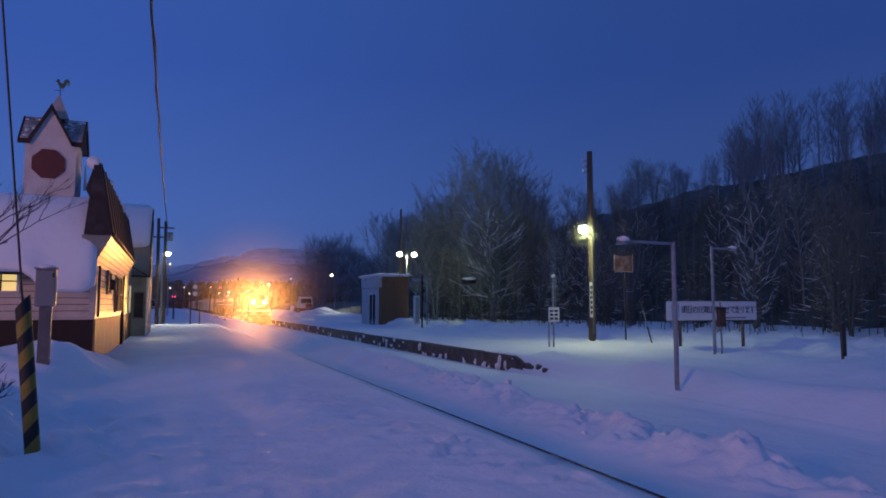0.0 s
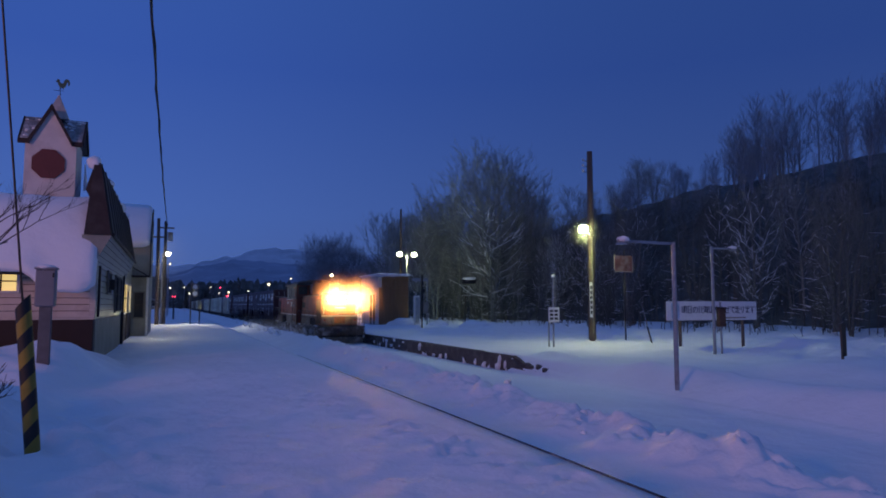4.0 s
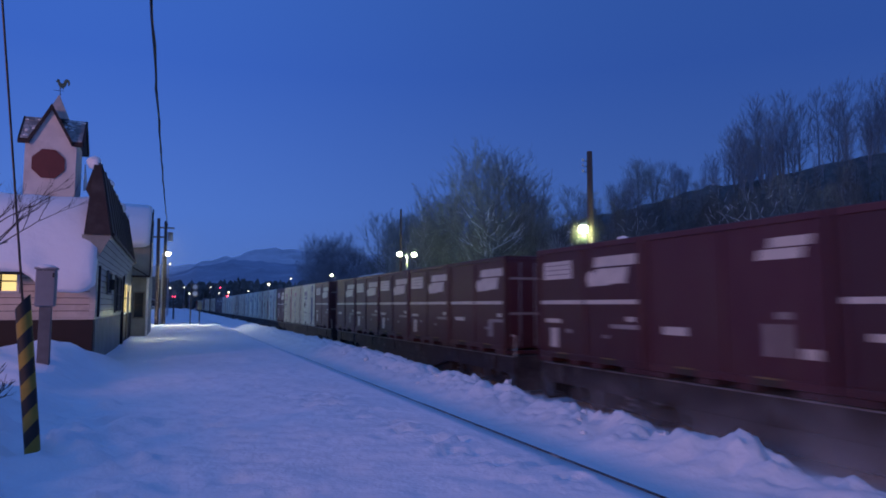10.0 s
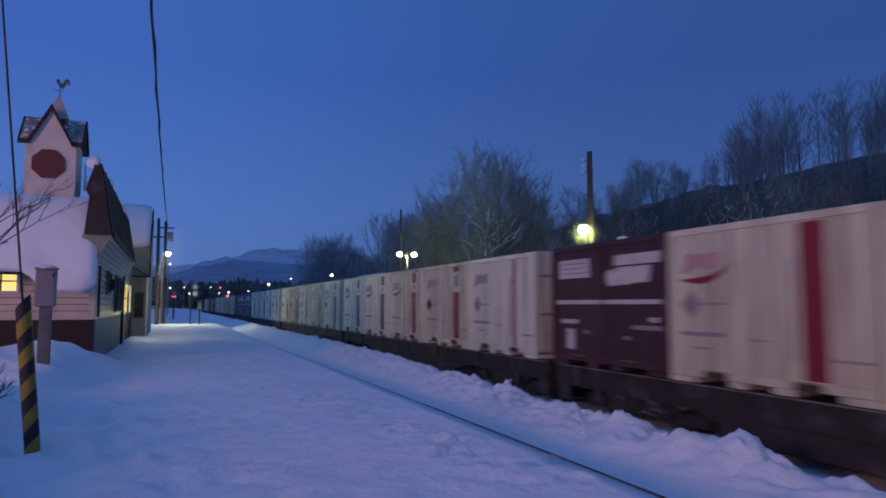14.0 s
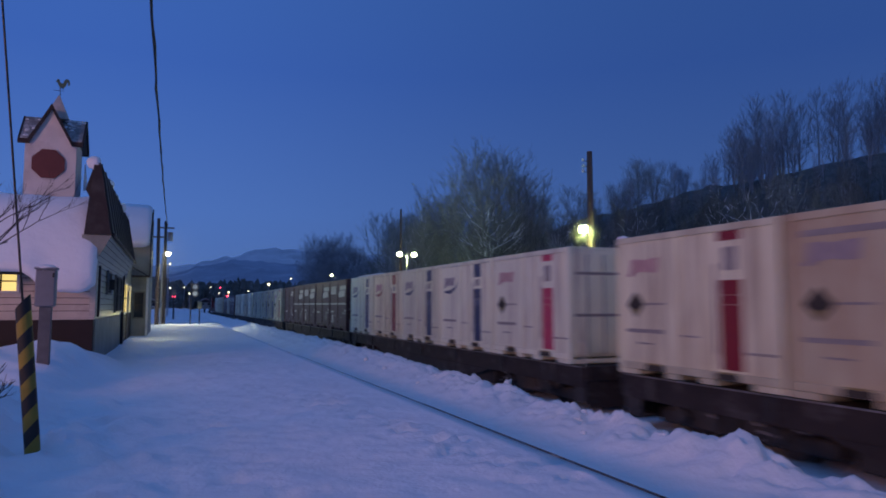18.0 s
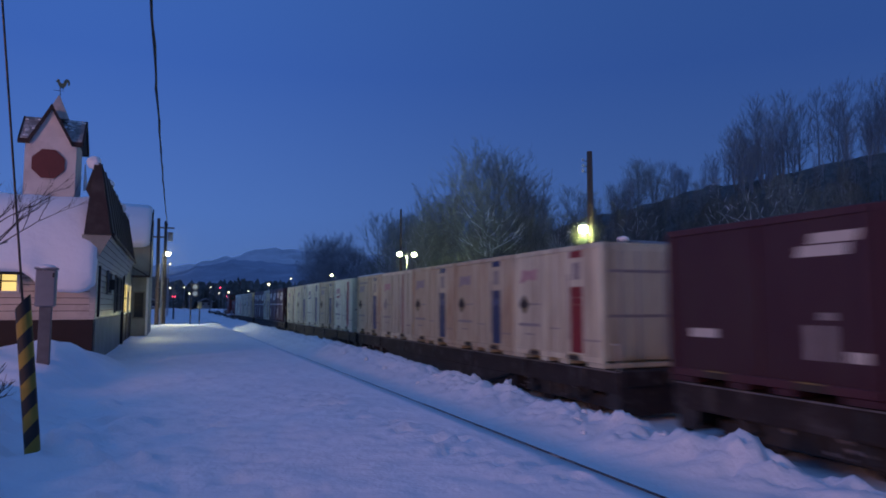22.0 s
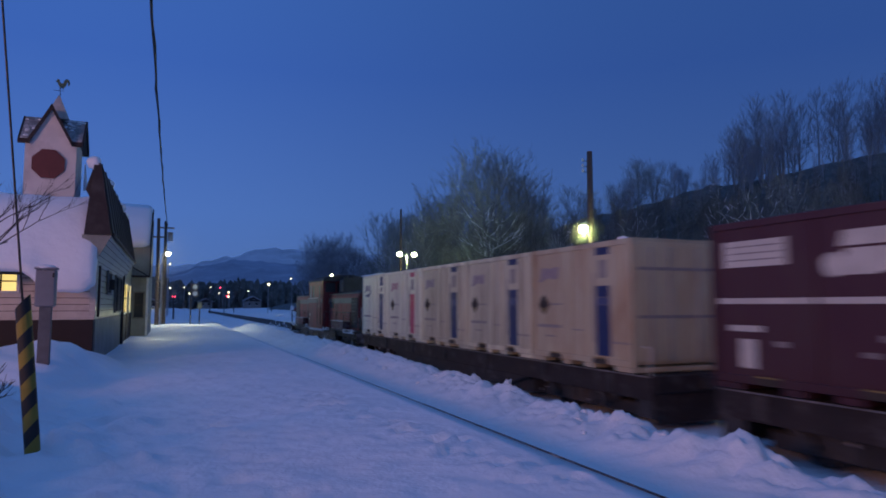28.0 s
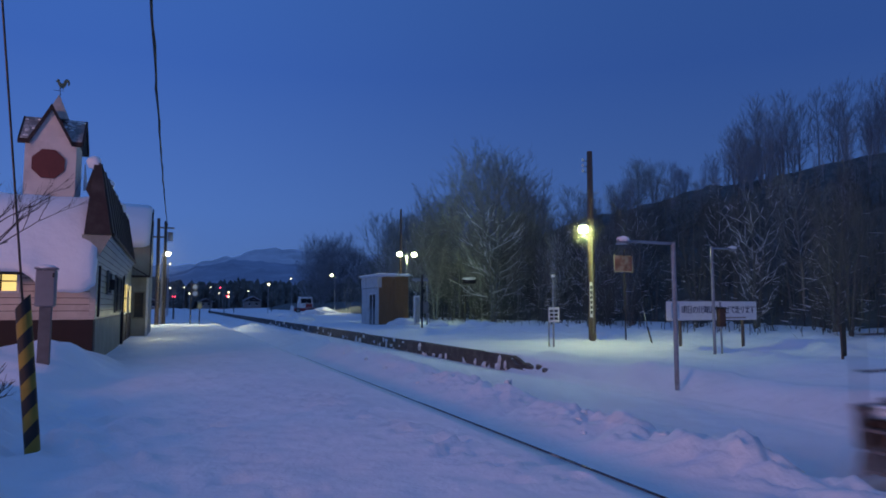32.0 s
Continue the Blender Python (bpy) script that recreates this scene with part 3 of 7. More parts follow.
PROTO = {
    "d": lambda: dark_container(0), "e": lambda: dark_container(1), "n": lambda: dark_container(3),
    "b": lambda: white_container(CREAM, BLUE, False, 1), "B": lambda: white_container(PALE, BLUE, True, 0),
    "C": lambda: white_container(PALE, BLUE, True, 1), "t": lambda: white_container(CREAM, None, False, 2),
    "r": lambda: white_container(CREAM, RED, False, 1), "R": lambda: white_container(CREAM, RED, True, 0),
    "S": lambda: white_container(PALE, RED, True, 2, solid=True), "p": lambda: white_container(PALE, PINK, False, 1),
    "x": lambda: white_container(TAN, BLUE, False, 1, text=True), "y": lambda: white_container(TAN, BLUE, False, 1),
    "u": lambda: white_container(CREAM, RED, True, 2, solid=True), "T": lambda: white_container(PALE, None, False, 2),
}
LOADS = ["ddend", "eddde", "dCtud", "TrRBB", "CRtxr", "pBBRB", "deden", "ryytx", "SxBbt", "ddbdd", "ybbpB"]
MOVERS = []     # (thing, y at the clip's start, x, z)


WORN = mat("worn_bare_steel_edge", (0.28, 0.26, 0.24), 0.45, 0.5, vary=0.5, scale=3)


def wagon():
    ob = thing("flat_wagon", pose(0, 0, 0), "long brown container flat wagon on two bogies", "wagon", "wagons of the train")
    n = 18.75
    for s in (-1, 1):
        part("side_sill", prism([(s * 1.14, 0.99), (s * 1.06, 0.99), (s * 1.06, 0.56), (s * 1.14, 0.56)], "y", -0.2, n), UNDER, ob)
    part("deck_lip", box(-1.165, -1.141, -0.15, n - 0.05, 0.965, 0.988), WORN, ob)
    part("deck", box(-1.05, 1.05, -0.15, n - 0.05, 0.86, 0.985, 0.02), UNDER, ob)
    part("centre_sill", prism([(-0.2, 0.5), (0.2, 0.5), (0.2, 0.85), (-0.2, 0.85)], "y", 3.2, n - 3.2), UNDER, ob)
    for s in (-1, 1):
        b = bmesh.new()
        b2 = prism([(4.2, 0.56), (n - 4.2, 0.56), (n - 5.6, 0.22), (5.6, 0.22)], "x", s * 1.13 - 0.03, s * 1.13 + 0.03, b)
        part("fish_belly", b2, UNDER, ob)
    for y in (-0.45, n + 0.05):
        part("coupler", box(-0.12, 0.12, y, y + 0.45, 0.74, 0.98, 0.03), DARK_STEEL, ob)
        part("buffer_beam", box(-1.1, 1.1, (-0.28 if y < 1 else n + 0.001), (-0.201 if y < 1 else n + 0.08), 0.7, 1.0, 0.01), UNDER, ob)
    for y in (-0.195, n - 0.06):
        # Dark plate added to hide lit snow behind the wagon's end.
        part("end_plate", box(-1.05, 1.05, y, y + 0.05, 0.13, 0.85, 0.006), UNDER, ob)
        part("brake_hose", tube([(0.35, y, 0.72), (0.36, y + (-0.22 if y < 1 else 0.27), 0.5), (0.35, y + (-0.28 if y < 1 else 0.33), 0.66)], 0.03, 6), BLACK, ob)
    part("hand_rail", tube([(-1.12, -0.15, 1.0), (-1.12, -0.15, 1.5), (-1.12, 0.0, 1.5)], 0.02, 6), LOGO_WHITE, ob)
    part("brake_cylinder", tube([(-0.6, 8.5, 0.55), (-0.6, 9.3, 0.55)], 0.19, 12), DARK_STEEL, ob)
    # Plain dark box added where the underside lies in shade, closing the see-through.
    part("brake_gear", box(-0.9, 0.9, 4.4, n - 4.4, 0.14, 0.5, 0.03), DARK_STEEL, ob)
    part("air_tank", tube([(-0.75, 10.2, 0.52), (-0.75, 11.4, 0.52)], 0.2, 12), DARK_STEEL, ob)
    for c in (2.35, n - 2.35):
        # Dark box added to block the bright view beneath the bogie.
        part("brake_rigging", box(-0.78, 0.78, c - 1.75, c + 1.75, 0.17, 0.42, 0.03), DARK_STEEL, ob)
    for y0 in (-0.2, n - 0.5):
        for s in (-1, 1):
            part("end_step", box(min(s * 0.8, s * 1.12), max(s * 0.8, s * 1.12), y0, y0 + 0.45, 0.24, 0.3), DARK_STEEL, ob)
            part("step_plate", box(s * 1.1 - 0.012, s * 1.1 + 0.012, y0, y0 + 0.45, 0.3, 0.56), DARK_STEEL, ob)
    rr = random.Random(31)
    for y0, y1 in ((1.0, 3.9), (7.2, 11.4), (n - 3.9, n - 1.0)):
        b = bmesh.new()
        for k in range(8):
            ball((-rr.uniform(0.9, 1.05), rr.uniform(y0, y1), rr.choice((0.3, 0.4, 0.5))), rr.uniform(0.03, 0.06), 0.6, 6, b, 0.6, k)
        tagged(part("caked_snow", b, GRIMY_OR_DIMMED_SNOW, ob, "dirty snow caked on the running gear", True), kind="stuff")
    for y in (0.9, 3.4, 6.4, 9.3, 12.3, 15.3, n - 0.9):
        part("stake_pocket", box(-1.175, -1.142, y, y + 0.16, 0.6, 0.95, 0.008), DARK_STEEL, ob)
    wheels = []
    for c in (2.35, n - 2.35):
        fr = part("bogie_frame", bogie_frame(c, 0.95), DARK_STEEL, ob)
        for dy in (-0.95, 0.95):
            wheels.append(wheelset(ob, c + dy, 0.405))
    return ob


def bogie_frame(c, half):
    b = bmesh.new()
    for s in (-1, 1):
        prism([(c - half - 0.35, 0.52), (c - half - 0.1, 0.62), (c - 0.35, 0.66), (c + 0.35, 0.66), (c + half + 0.1, 0.62), (c + half + 0.35, 0.52),
               (c + half + 0.2, 0.36), (c + half - 0.25, 0.4), (c + 0.45, 0.24), (c - 0.45, 0.24), (c - half + 0.25, 0.4), (c - half - 0.2, 0.36)],
              "x", s * 0.88 - 0.06, s * 0.88 + 0.06, b)
        for dy in (-half, half):
            tube([(s * 0.90, c + dy, 0.405), (s * 1.04, c + dy, 0.405)], 0.13, 10, b)
        for k in (-0.15, 0.15):
            tube([(s * 0.98, c + k, 0.26), (s * 0.98, c + k, 0.56)], 0.085, 8, b)
    box(-0.9, 0.9, c - 0.25, c + 0.25, 0.36, 0.6, 0.0, b)
    return b


WHEEL_CACHE = {}


def wheelset(parent, y, r):
    if r not in WHEEL_CACHE:
        b = bmesh.new()
        for s in (-1, 1):
            tube([(s * 0.50, 0, 0), (s * 0.53, 0, 0), (s * 0.535, 0, 0), (s * 0.63, 0, 0)], [r + 0.03, r + 0.03, r, r], 20, b)
            for k in range(6):
                a = k * 1.0472
                tube([(s * 0.632, 0.2 * math.cos(a), 0.2 * math.sin(a)), (s * 0.642, 0.2 * math.cos(a), 0.2 * math.sin(a))], 0.05, 6, b)
        tube([(-0.72, 0, 0), (0.72, 0, 0)], 0.08, 10, b)
        w = part("wheelset", b, DARK_STEEL, parent)
        WHEEL_CACHE[r] = w.data
    else:
        w = new("wheelset", WHEEL_CACHE[r])
        w.parent = parent
    w.location = (0, y, r)
    w["radius"] = r
    return w


def make_wagons():
    first = wagon()
    protos = {}
    for k, load in enumerate(LOADS):
        y = STARTS[k] - 0.2
        ob = first if k == 0 else copy_thing(first, pose(0, 0, 0))
        MOVERS.append((ob, y, TRACK_X, RAIL))
        for i, c in enumerate(load):
            if c not in protos:
                protos[c] = co = PROTO[c]()
            else:
                co = copy_thing(protos[c], pose(0, 0, 0))
            MOVERS.append((co, STARTS[k] + PITCH * i, TRACK_X, BASE))


make_wagons()


# ---- the two diesel locomotives ----
ORANGE = mat("vermilion_loco_paint", (0.31, 0.058, 0.02), 0.5, vary=0.25, scale=1.4, dirt=(0.08, 0.03, 0.025), dirt_amt=0.6, stretch=(1, 1, 0.4))
LOCO_RED = mat("deep_red_loco_paint", (0.235, 0.015, 0.019), 0.5, vary=0.25, scale=1.4, dirt=(0.09, 0.025, 0.028), dirt_amt=0.5, stretch=(1, 1, 0.4))
# Snow patches on the gear, its colour also lightened for the glow of mist.
LOCO_GEAR = mat("snowy_mist_paled_gear", (0.07, 0.062, 0.062), 0.8, vary=0.4, scale=4, dirt=(0.3, 0.29, 0.31), dirt_amt=0.4, dirt_scale=2.2)
LOCO_GREY = mat("grey_loco_paint", (0.19, 0.175, 0.17), 0.55, vary=0.2, scale=2, dirt=(0.06, 0.055, 0.05), dirt_amt=0.5)
LOCO_ROOF = mat("sooty_loco_roof", (0.05, 0.05, 0.055), 0.7, vary=0.3, scale=2, dirt=(0.11, 0.11, 0.12), dirt_amt=0.3)
GRILLE = mat("black_radiator_grille", (0.012, 0.011, 0.012), 0.6, vary=0.4)
SOOTY_PANEL = mat("sooty_grey_panel", (0.11, 0.095, 0.095), 0.65, vary=0.35, scale=2.5, dirt=(0.05, 0.04, 0.04), dirt_amt=0.5)
LINE_WHITE = mat("white_lining", (0.62, 0.58, 0.55), 0.5, vary=0.15)
MAROON = mat("grimy_maroon_paint", (0.09, 0.018, 0.025), 0.5, vary=0.3, scale=2, dirt=(0.4, 0.36, 0.38), dirt_amt=0.35, stretch=(1, 0.4, 2))
CAB_GLASS = mat("dark_cab_glass", (0.02, 0.024, 0.03), 0.45, vary=0.1)
LENS = mat("lit_headlight_lens", (0.9, 0.7, 0.45), 0.3, emit=(1.0, 0.36, 0.11), emit_strength=10)
BEAM = mat("headlight_filament", (0.9, 0.7, 0.45), 0.3, emit=(1.0, 0.38, 0.085), emit_strength=330000)
DEAD_BLACK = mat("black_lamp_bore", (0, 0, 0), 1.0)
DEAD_BLACK.node_tree.nodes["Principled BSDF"].inputs["Specular IOR Level"].default_value = 0
LL, NOSE = 18.0, 0.95


HW, HT = 1.05, 2.8     # half width and top of the hoods


def hood(ob, y0, y1, paint, sign, front):
    """One engine hood from the cab (y0) to the nose (y1); sign: the way it points."""
    a, b = min(y0, y1), max(y0, y1)
    w, t = HW, HT
    if front and sign < 0:
        lamp_nose(ob, y1, paint)
        a += 0.5
    part("hood", prism([(-w, 1.1), (-w, t - 0.14), (-w + 0.08, t), (w - 0.08, t), (w, t - 0.14), (w, 1.1)], "y", a, b), paint, ob)
    part("hood_roof", prism([(-w + 0.02, t + 0.002), (-w + 0.05, t + 0.03), (-0.55, t + 0.12), (0.55, t + 0.12), (w - 0.05, t + 0.03), (w - 0.02, t + 0.002)], "y", a + 0.02, b - 0.02), LOCO_ROOF, ob)
    e0, e1 = (y1, y1 + 1.3) if sign < 0 else (y1 - 1.3, y1)
    mids = (e1, b) if sign < 0 else (a, e0)
    for s in (-1, 1):
        part("radiator_grille", box(s * (w + 0.012) - 0.01, s * (w + 0.012) + 0.01, e0 + 0.14, e1, 1.2, 2.6, 0.004), GRILLE, ob)
        for k in range(8):
            z = 1.28 + k * 0.165
            part("louvre", box(s * (w + 0.03) - 0.008, s * (w + 0.03) + 0.008, e0 + 0.18, e1 - 0.04, z, z + 0.05), LOCO_GEAR, ob)
        # engine room doors with hinges and catches, vent beside the cab
        n = 5
        d0, d1 = mids[0] + 0.06, mids[1] - 0.06
        for k in range(n):
            u0 = d0 + (d1 - d0) * k / n
            dr = part("hood_door", box(s * (w + 0.008) - 0.008, s * (w + 0.008) + 0.008, u0 + 0.015, u0 + (d1 - d0) / n - 0.015, 1.15, 2.32, 0.006), paint, ob)
            part("catch", box(s * (w + 0.026) - 0.01, s * (w + 0.026) + 0.01, u0 + 0.06, u0 + 0.1, 1.7, 1.82), LOCO_GEAR, dr)
        part("side_vent", box(s * (w + 0.024) - 0.006, s * (w + 0.024) + 0.006, *sorted((y0 + sign * 0.25, y0 + sign * 1.25)), 2.08, 2.44, 0.004), GRILLE, ob)
        part("running_board", box(min(s * 0.95, s * 1.42), max(s * 0.95, s * 1.42), a, b, 1.0, 1.07, 0.01), LOCO_GEAR, ob)
        part("hand_rail", tube([(s * 1.38, a + 0.3, 1.07), (s * 1.38, a + 0.3, 1.9), (s * 1.38, b - 0.3, 1.9), (s * 1.38, b - 0.3, 1.07)], 0.017, 6), LOCO_GEAR, ob)
        for k in range(1, 4):
            yy = a + (b - a) * k / 4
            part("stanchion", tube([(s * 1.38, yy, 1.07), (s * 1.38, yy, 1.9)], 0.014, 6), LOCO_GEAR, ob)
        if front:
            part("lining", box(s * (w + 0.03) - 0.012, s * (w + 0.03) + 0.012, *mids, 1.60, 1.67), LINE_WHITE, ob)
            part("lower_panel", box(s * (w + 0.024) - 0.008, s * (w + 0.024) + 0.008, *mids, 1.12, 1.598), SOOTY_PANEL, ob)
        else:
            part("upper_band", box(s * (w + 0.02) - 0.008, s * (w + 0.02) + 0.008, *mids, 2.34, 2.6), LOCO_GREY, ob)
        part("roof_gutter", box(s * (w - 0.03) - 0.035, s * (w - 0.03) + 0.035, a, b, t + 0.004, t + 0.04), LOCO_GREY, ob)
        # battery case along the board
        c = (y0 + y1) / 2 + sign * 0.2
        bc = part("battery_box", box(min(s * 1.07, s * 1.4), max(s * 1.07, s * 1.4), c - 1.3, c + 1.3, 1.075, 1.46, 0.02), SOOTY_PANEL if front else MAROON, ob)
        part("box_lid", box(min(s * 1.06, s * 1.42), max(s * 1.06, s * 1.42), c - 1.32, c + 1.32, 1.461, 1.49, 0.006), LINE_WHITE if not front else SOOTY_PANEL, bc)
    # fans and pipes on top
    for k in (0.2, 0.42, 0.62):
        yy = y1 + (y0 - y1) * k
        part("fan_cowl", tube([(0, yy, t + 0.1), (0, yy, t + 0.2)], [0.5, 0.45], 18), LOCO_ROOF, ob)
    for k in (0.1, 0.52, 0.85):
        yy = y1 + (y0 - y1) * k
        part("roof_hatch", box(-0.7, 0.7, yy - 0.2, yy + 0.2, t + 0.08, t + 0.17, 0.02), LOCO_ROOF, ob)


def lamp_nose(ob, y, paint):
    """The leading end of the hood: a shell with two openings for the lamps."""
    w = HW
    b = bmesh.new()
    for x0, x1, z0, z1 in ((-w, w, 1.1, 2.38), (-w, w, 2.72, HT), (-w, -0.77, 2.38, 2.72), (-0.43, 0.43, 2.38, 2.72), (0.77, w, 2.38, 2.72)):
        box(x0, x1, y, y + 0.03, z0, z1, 0, b)
    for s in (-1, 1):
        box(min(s * w, s * (w - 0.03)), max(s * w, s * (w - 0.03)), y + 0.03, y + 0.5, 1.1, HT, 0, b)
    box(-w, w, y + 0.03, y + 0.5, HT - 0.03, HT, 0, b)
    part("hood_end", b, paint, ob)


def nose(ob, y, sign, paint, lit):
    """The end face of a hood: lamps, door, rail, number bars."""
    f = y + sign * 0.012
    part("nose_door", box(-0.32, 0.32, min(f, f + sign * 0.03), max(f, f + sign * 0.03), 1.2, 2.4, 0.01), paint, ob)
    part("nose_lining", box(-HW, HW, min(y, y + sign * 0.045), max(y, y + sign * 0.045), 1.60, 1.67), LINE_WHITE if lit else LOCO_GREY, ob)
    part("nose_lower", box(-HW, HW, min(y, y + sign * 0.02), max(y, y + sign * 0.02), 1.12, 1.598), LOCO_GREY, ob)
    part("number_bar", box(-0.3, 0.3, min(f, f + sign * 0.05), max(f, f + sign * 0.05), 2.06, 2.13), LINE_WHITE, ob)
    for s in (-1, 1):
        x = s * 0.60
        b = bmesh.new()
        n = 20
        rings = []
        # bezel, sloping reflector, narrow throat
        for r, d in ((0.22, 0.002), (0.17, 0.12), (0.12, 0.12), (0.11, 0.09)):
            rings.append([b.verts.new((x + r * math.cos(6.28319 * k / n), y + sign * d, 2.55 + r * math.sin(6.28319 * k / n))) for k in range(n)])
        for r0, r1 in zip(rings, rings[1:]):
            for k in range(n):
                b.faces.new((r0[k], r0[(k + 1) % n], r1[(k + 1) % n], r1[k]))
        bmesh.ops.recalc_face_normals(b, faces=b.faces[:])
        lamp_case = part("headlight", b, paint, ob)
        b = bmesh.new()
        o = [b.verts.new((x + 0.11 * math.cos(6.28319 * k / n), y + sign * 0.09, 2.55 + 0.11 * math.sin(6.28319 * k / n))) for k in range(n)]
        i_ = [b.verts.new((x + 0.062 * math.cos(6.28319 * k / n), y + sign * 0.07, 2.55 + 0.062 * math.sin(6.28319 * k / n))) for k in range(n)]
        for k in range(n):
            b.faces.new((o[k], o[(k + 1) % n], i_[(k + 1) % n], i_[k]))
        part("lens", b, LENS if lit else CAB_GLASS, lamp_case, "glowing warm headlight lens" if lit else "")
        b = bmesh.new()
        # the bore is aimed a little up and towards the near platform
        bx, bz = x + 0.062, 2.55 - 0.056
        t0 = [b.verts.new((x + 0.062 * math.cos(6.28319 * k / n), y + sign * 0.07, 2.55 + 0.062 * math.sin(6.28319 * k / n))) for k in range(n)]
        t1 = [b.verts.new((bx + 0.062 * math.cos(6.28319 * k / n), y - sign * 0.43, bz + 0.062 * math.sin(6.28319 * k / n))) for k in range(n)]
        for k in range(n):
            b.faces.new((t0[k], t0[(k + 1) % n], t1[(k + 1) % n], t1[k]))
        b.faces.new(t1)
        part("throat", b, DEAD_BLACK, lamp_case)
        if lit:
            b = bmesh.new()
            b.faces.new([b.verts.new((bx + 0.059 * math.cos(6.28319 * k / n), y - sign * 0.42, bz + 0.059 * math.sin(6.28319 * k / n))) for k in range(n)])
            part("filament", b, BEAM, lamp_case)
        part("marker_lamp", tube([(s * 0.88, y, 1.4), (s * 0.88, y + sign * 0.09, 1.4)], 0.07, 10), mat("dull_red_lens", (0.2, 0.02, 0.02), 0.3), ob)
        part("nose_rail", tube([(s * 0.94, y + sign * 0.06, 1.65), (s * 0.94, y + sign * 0.06, 2.15)], 0.018, 6), LINE_WHITE, ob)


def deck(ob, sign):
    """Buffer deck, plough, steps and coupler at one end."""
    y = 0.3 if sign < 0 else LL - 0.3

    def yy(a, b):
        return sorted((y - sign * a, y - sign * b))
    part("end_deck", box(-1.38, 1.38, *yy(0.12, 0.9), 0.98, 1.05, 0.012), LOCO_GEAR, ob)
    part("buffer_beam", box(-1.3, 1.3, *yy(0.1, 0.22), 0.52, 0.979, 0.02), GRIMY, ob)
    part("skirt", box(-1.02, 1.02, *yy(0.24, 0.6), 0.5, 0.978, 0.03), GRIMY, ob)
    b = bmesh.new()
    tip = y + sign * 0.28
    for s in (-1, 1):
        vs = [b.verts.new(p) for p in ((0, tip, 0.1), (s * 1.2, y - sign * 0.02, 0.1), (s * 1.2, y - sign * 0.08, 0.46), (0, y + sign * 0.16, 0.46),
                                       (0, tip - sign * 0.05, 0.1), (s * 1.2, y - sign * 0.07, 0.1), (s * 1.2, y - sign * 0.13, 0.46), (0, y + sign * 0.11, 0.46))]
        for f in ((0, 1, 2, 3), (7, 6, 5, 4), (0, 4, 5, 1), (1, 5, 6, 2), (2, 6, 7, 3), (3, 7, 4, 0)):
            b.faces.new([vs[i] for i in f])
    bmesh.ops.recalc_face_normals(b, faces=b.faces[:])
    part("snow_plough", b, LOCO_GEAR, ob)
    part("coupler", box(-0.14, 0.14, *sorted((y - sign * 0.1, y + sign * 0.4)), 0.74, 1.0, 0.04), LOCO_GEAR, ob)
    for s in (-1, 1):
        part("deck_rail", tube([(s * 1.32, y - sign * 0.2, 1.05), (s * 1.32, y - sign * 0.2, 1.9), (s * 0.55, y - sign * 0.2, 1.9), (s * 0.55, y - sign * 0.2, 1.05)], 0.02, 6), LOCO_GEAR, ob)
        part("rail_brace", tube([(s * 1.32, y - sign * 0.2, 1.45), (s * 0.55, y - sign * 0.2, 1.45)], 0.016, 6), LOCO_GEAR, ob)
        for z in (0.28, 0.52, 0.76):
            part("step", box(min(s * 1.12, s * 1.38), max(s * 1.12, s * 1.38), *yy(0.3, 0.75), z, z + 0.035), LOCO_GEAR, ob)
        for k in (0.27, 0.76):
            part("step_side", box(s * 1.39 - 0.015, s * 1.39 + 0.015, *yy(k, k + 0.04), 0.26, 1.0), LOCO_GEAR, ob)
        part("air_hose", tube([(s * 0.4, y - sign * 0.08, 0.8), (s * 0.42, y + sign * 0.1, 0.6), (s * 0.4, y + sign * 0.06, 0.4)], 0.025, 6), BLACK, ob)


GRIMY = mat("grimy_brown_steel", (0.09, 0.065, 0.06), 0.8, vary=0.4, scale=3, dirt=(0.35, 0.33, 0.36), dirt_amt=0.35, dirt_scale=2)


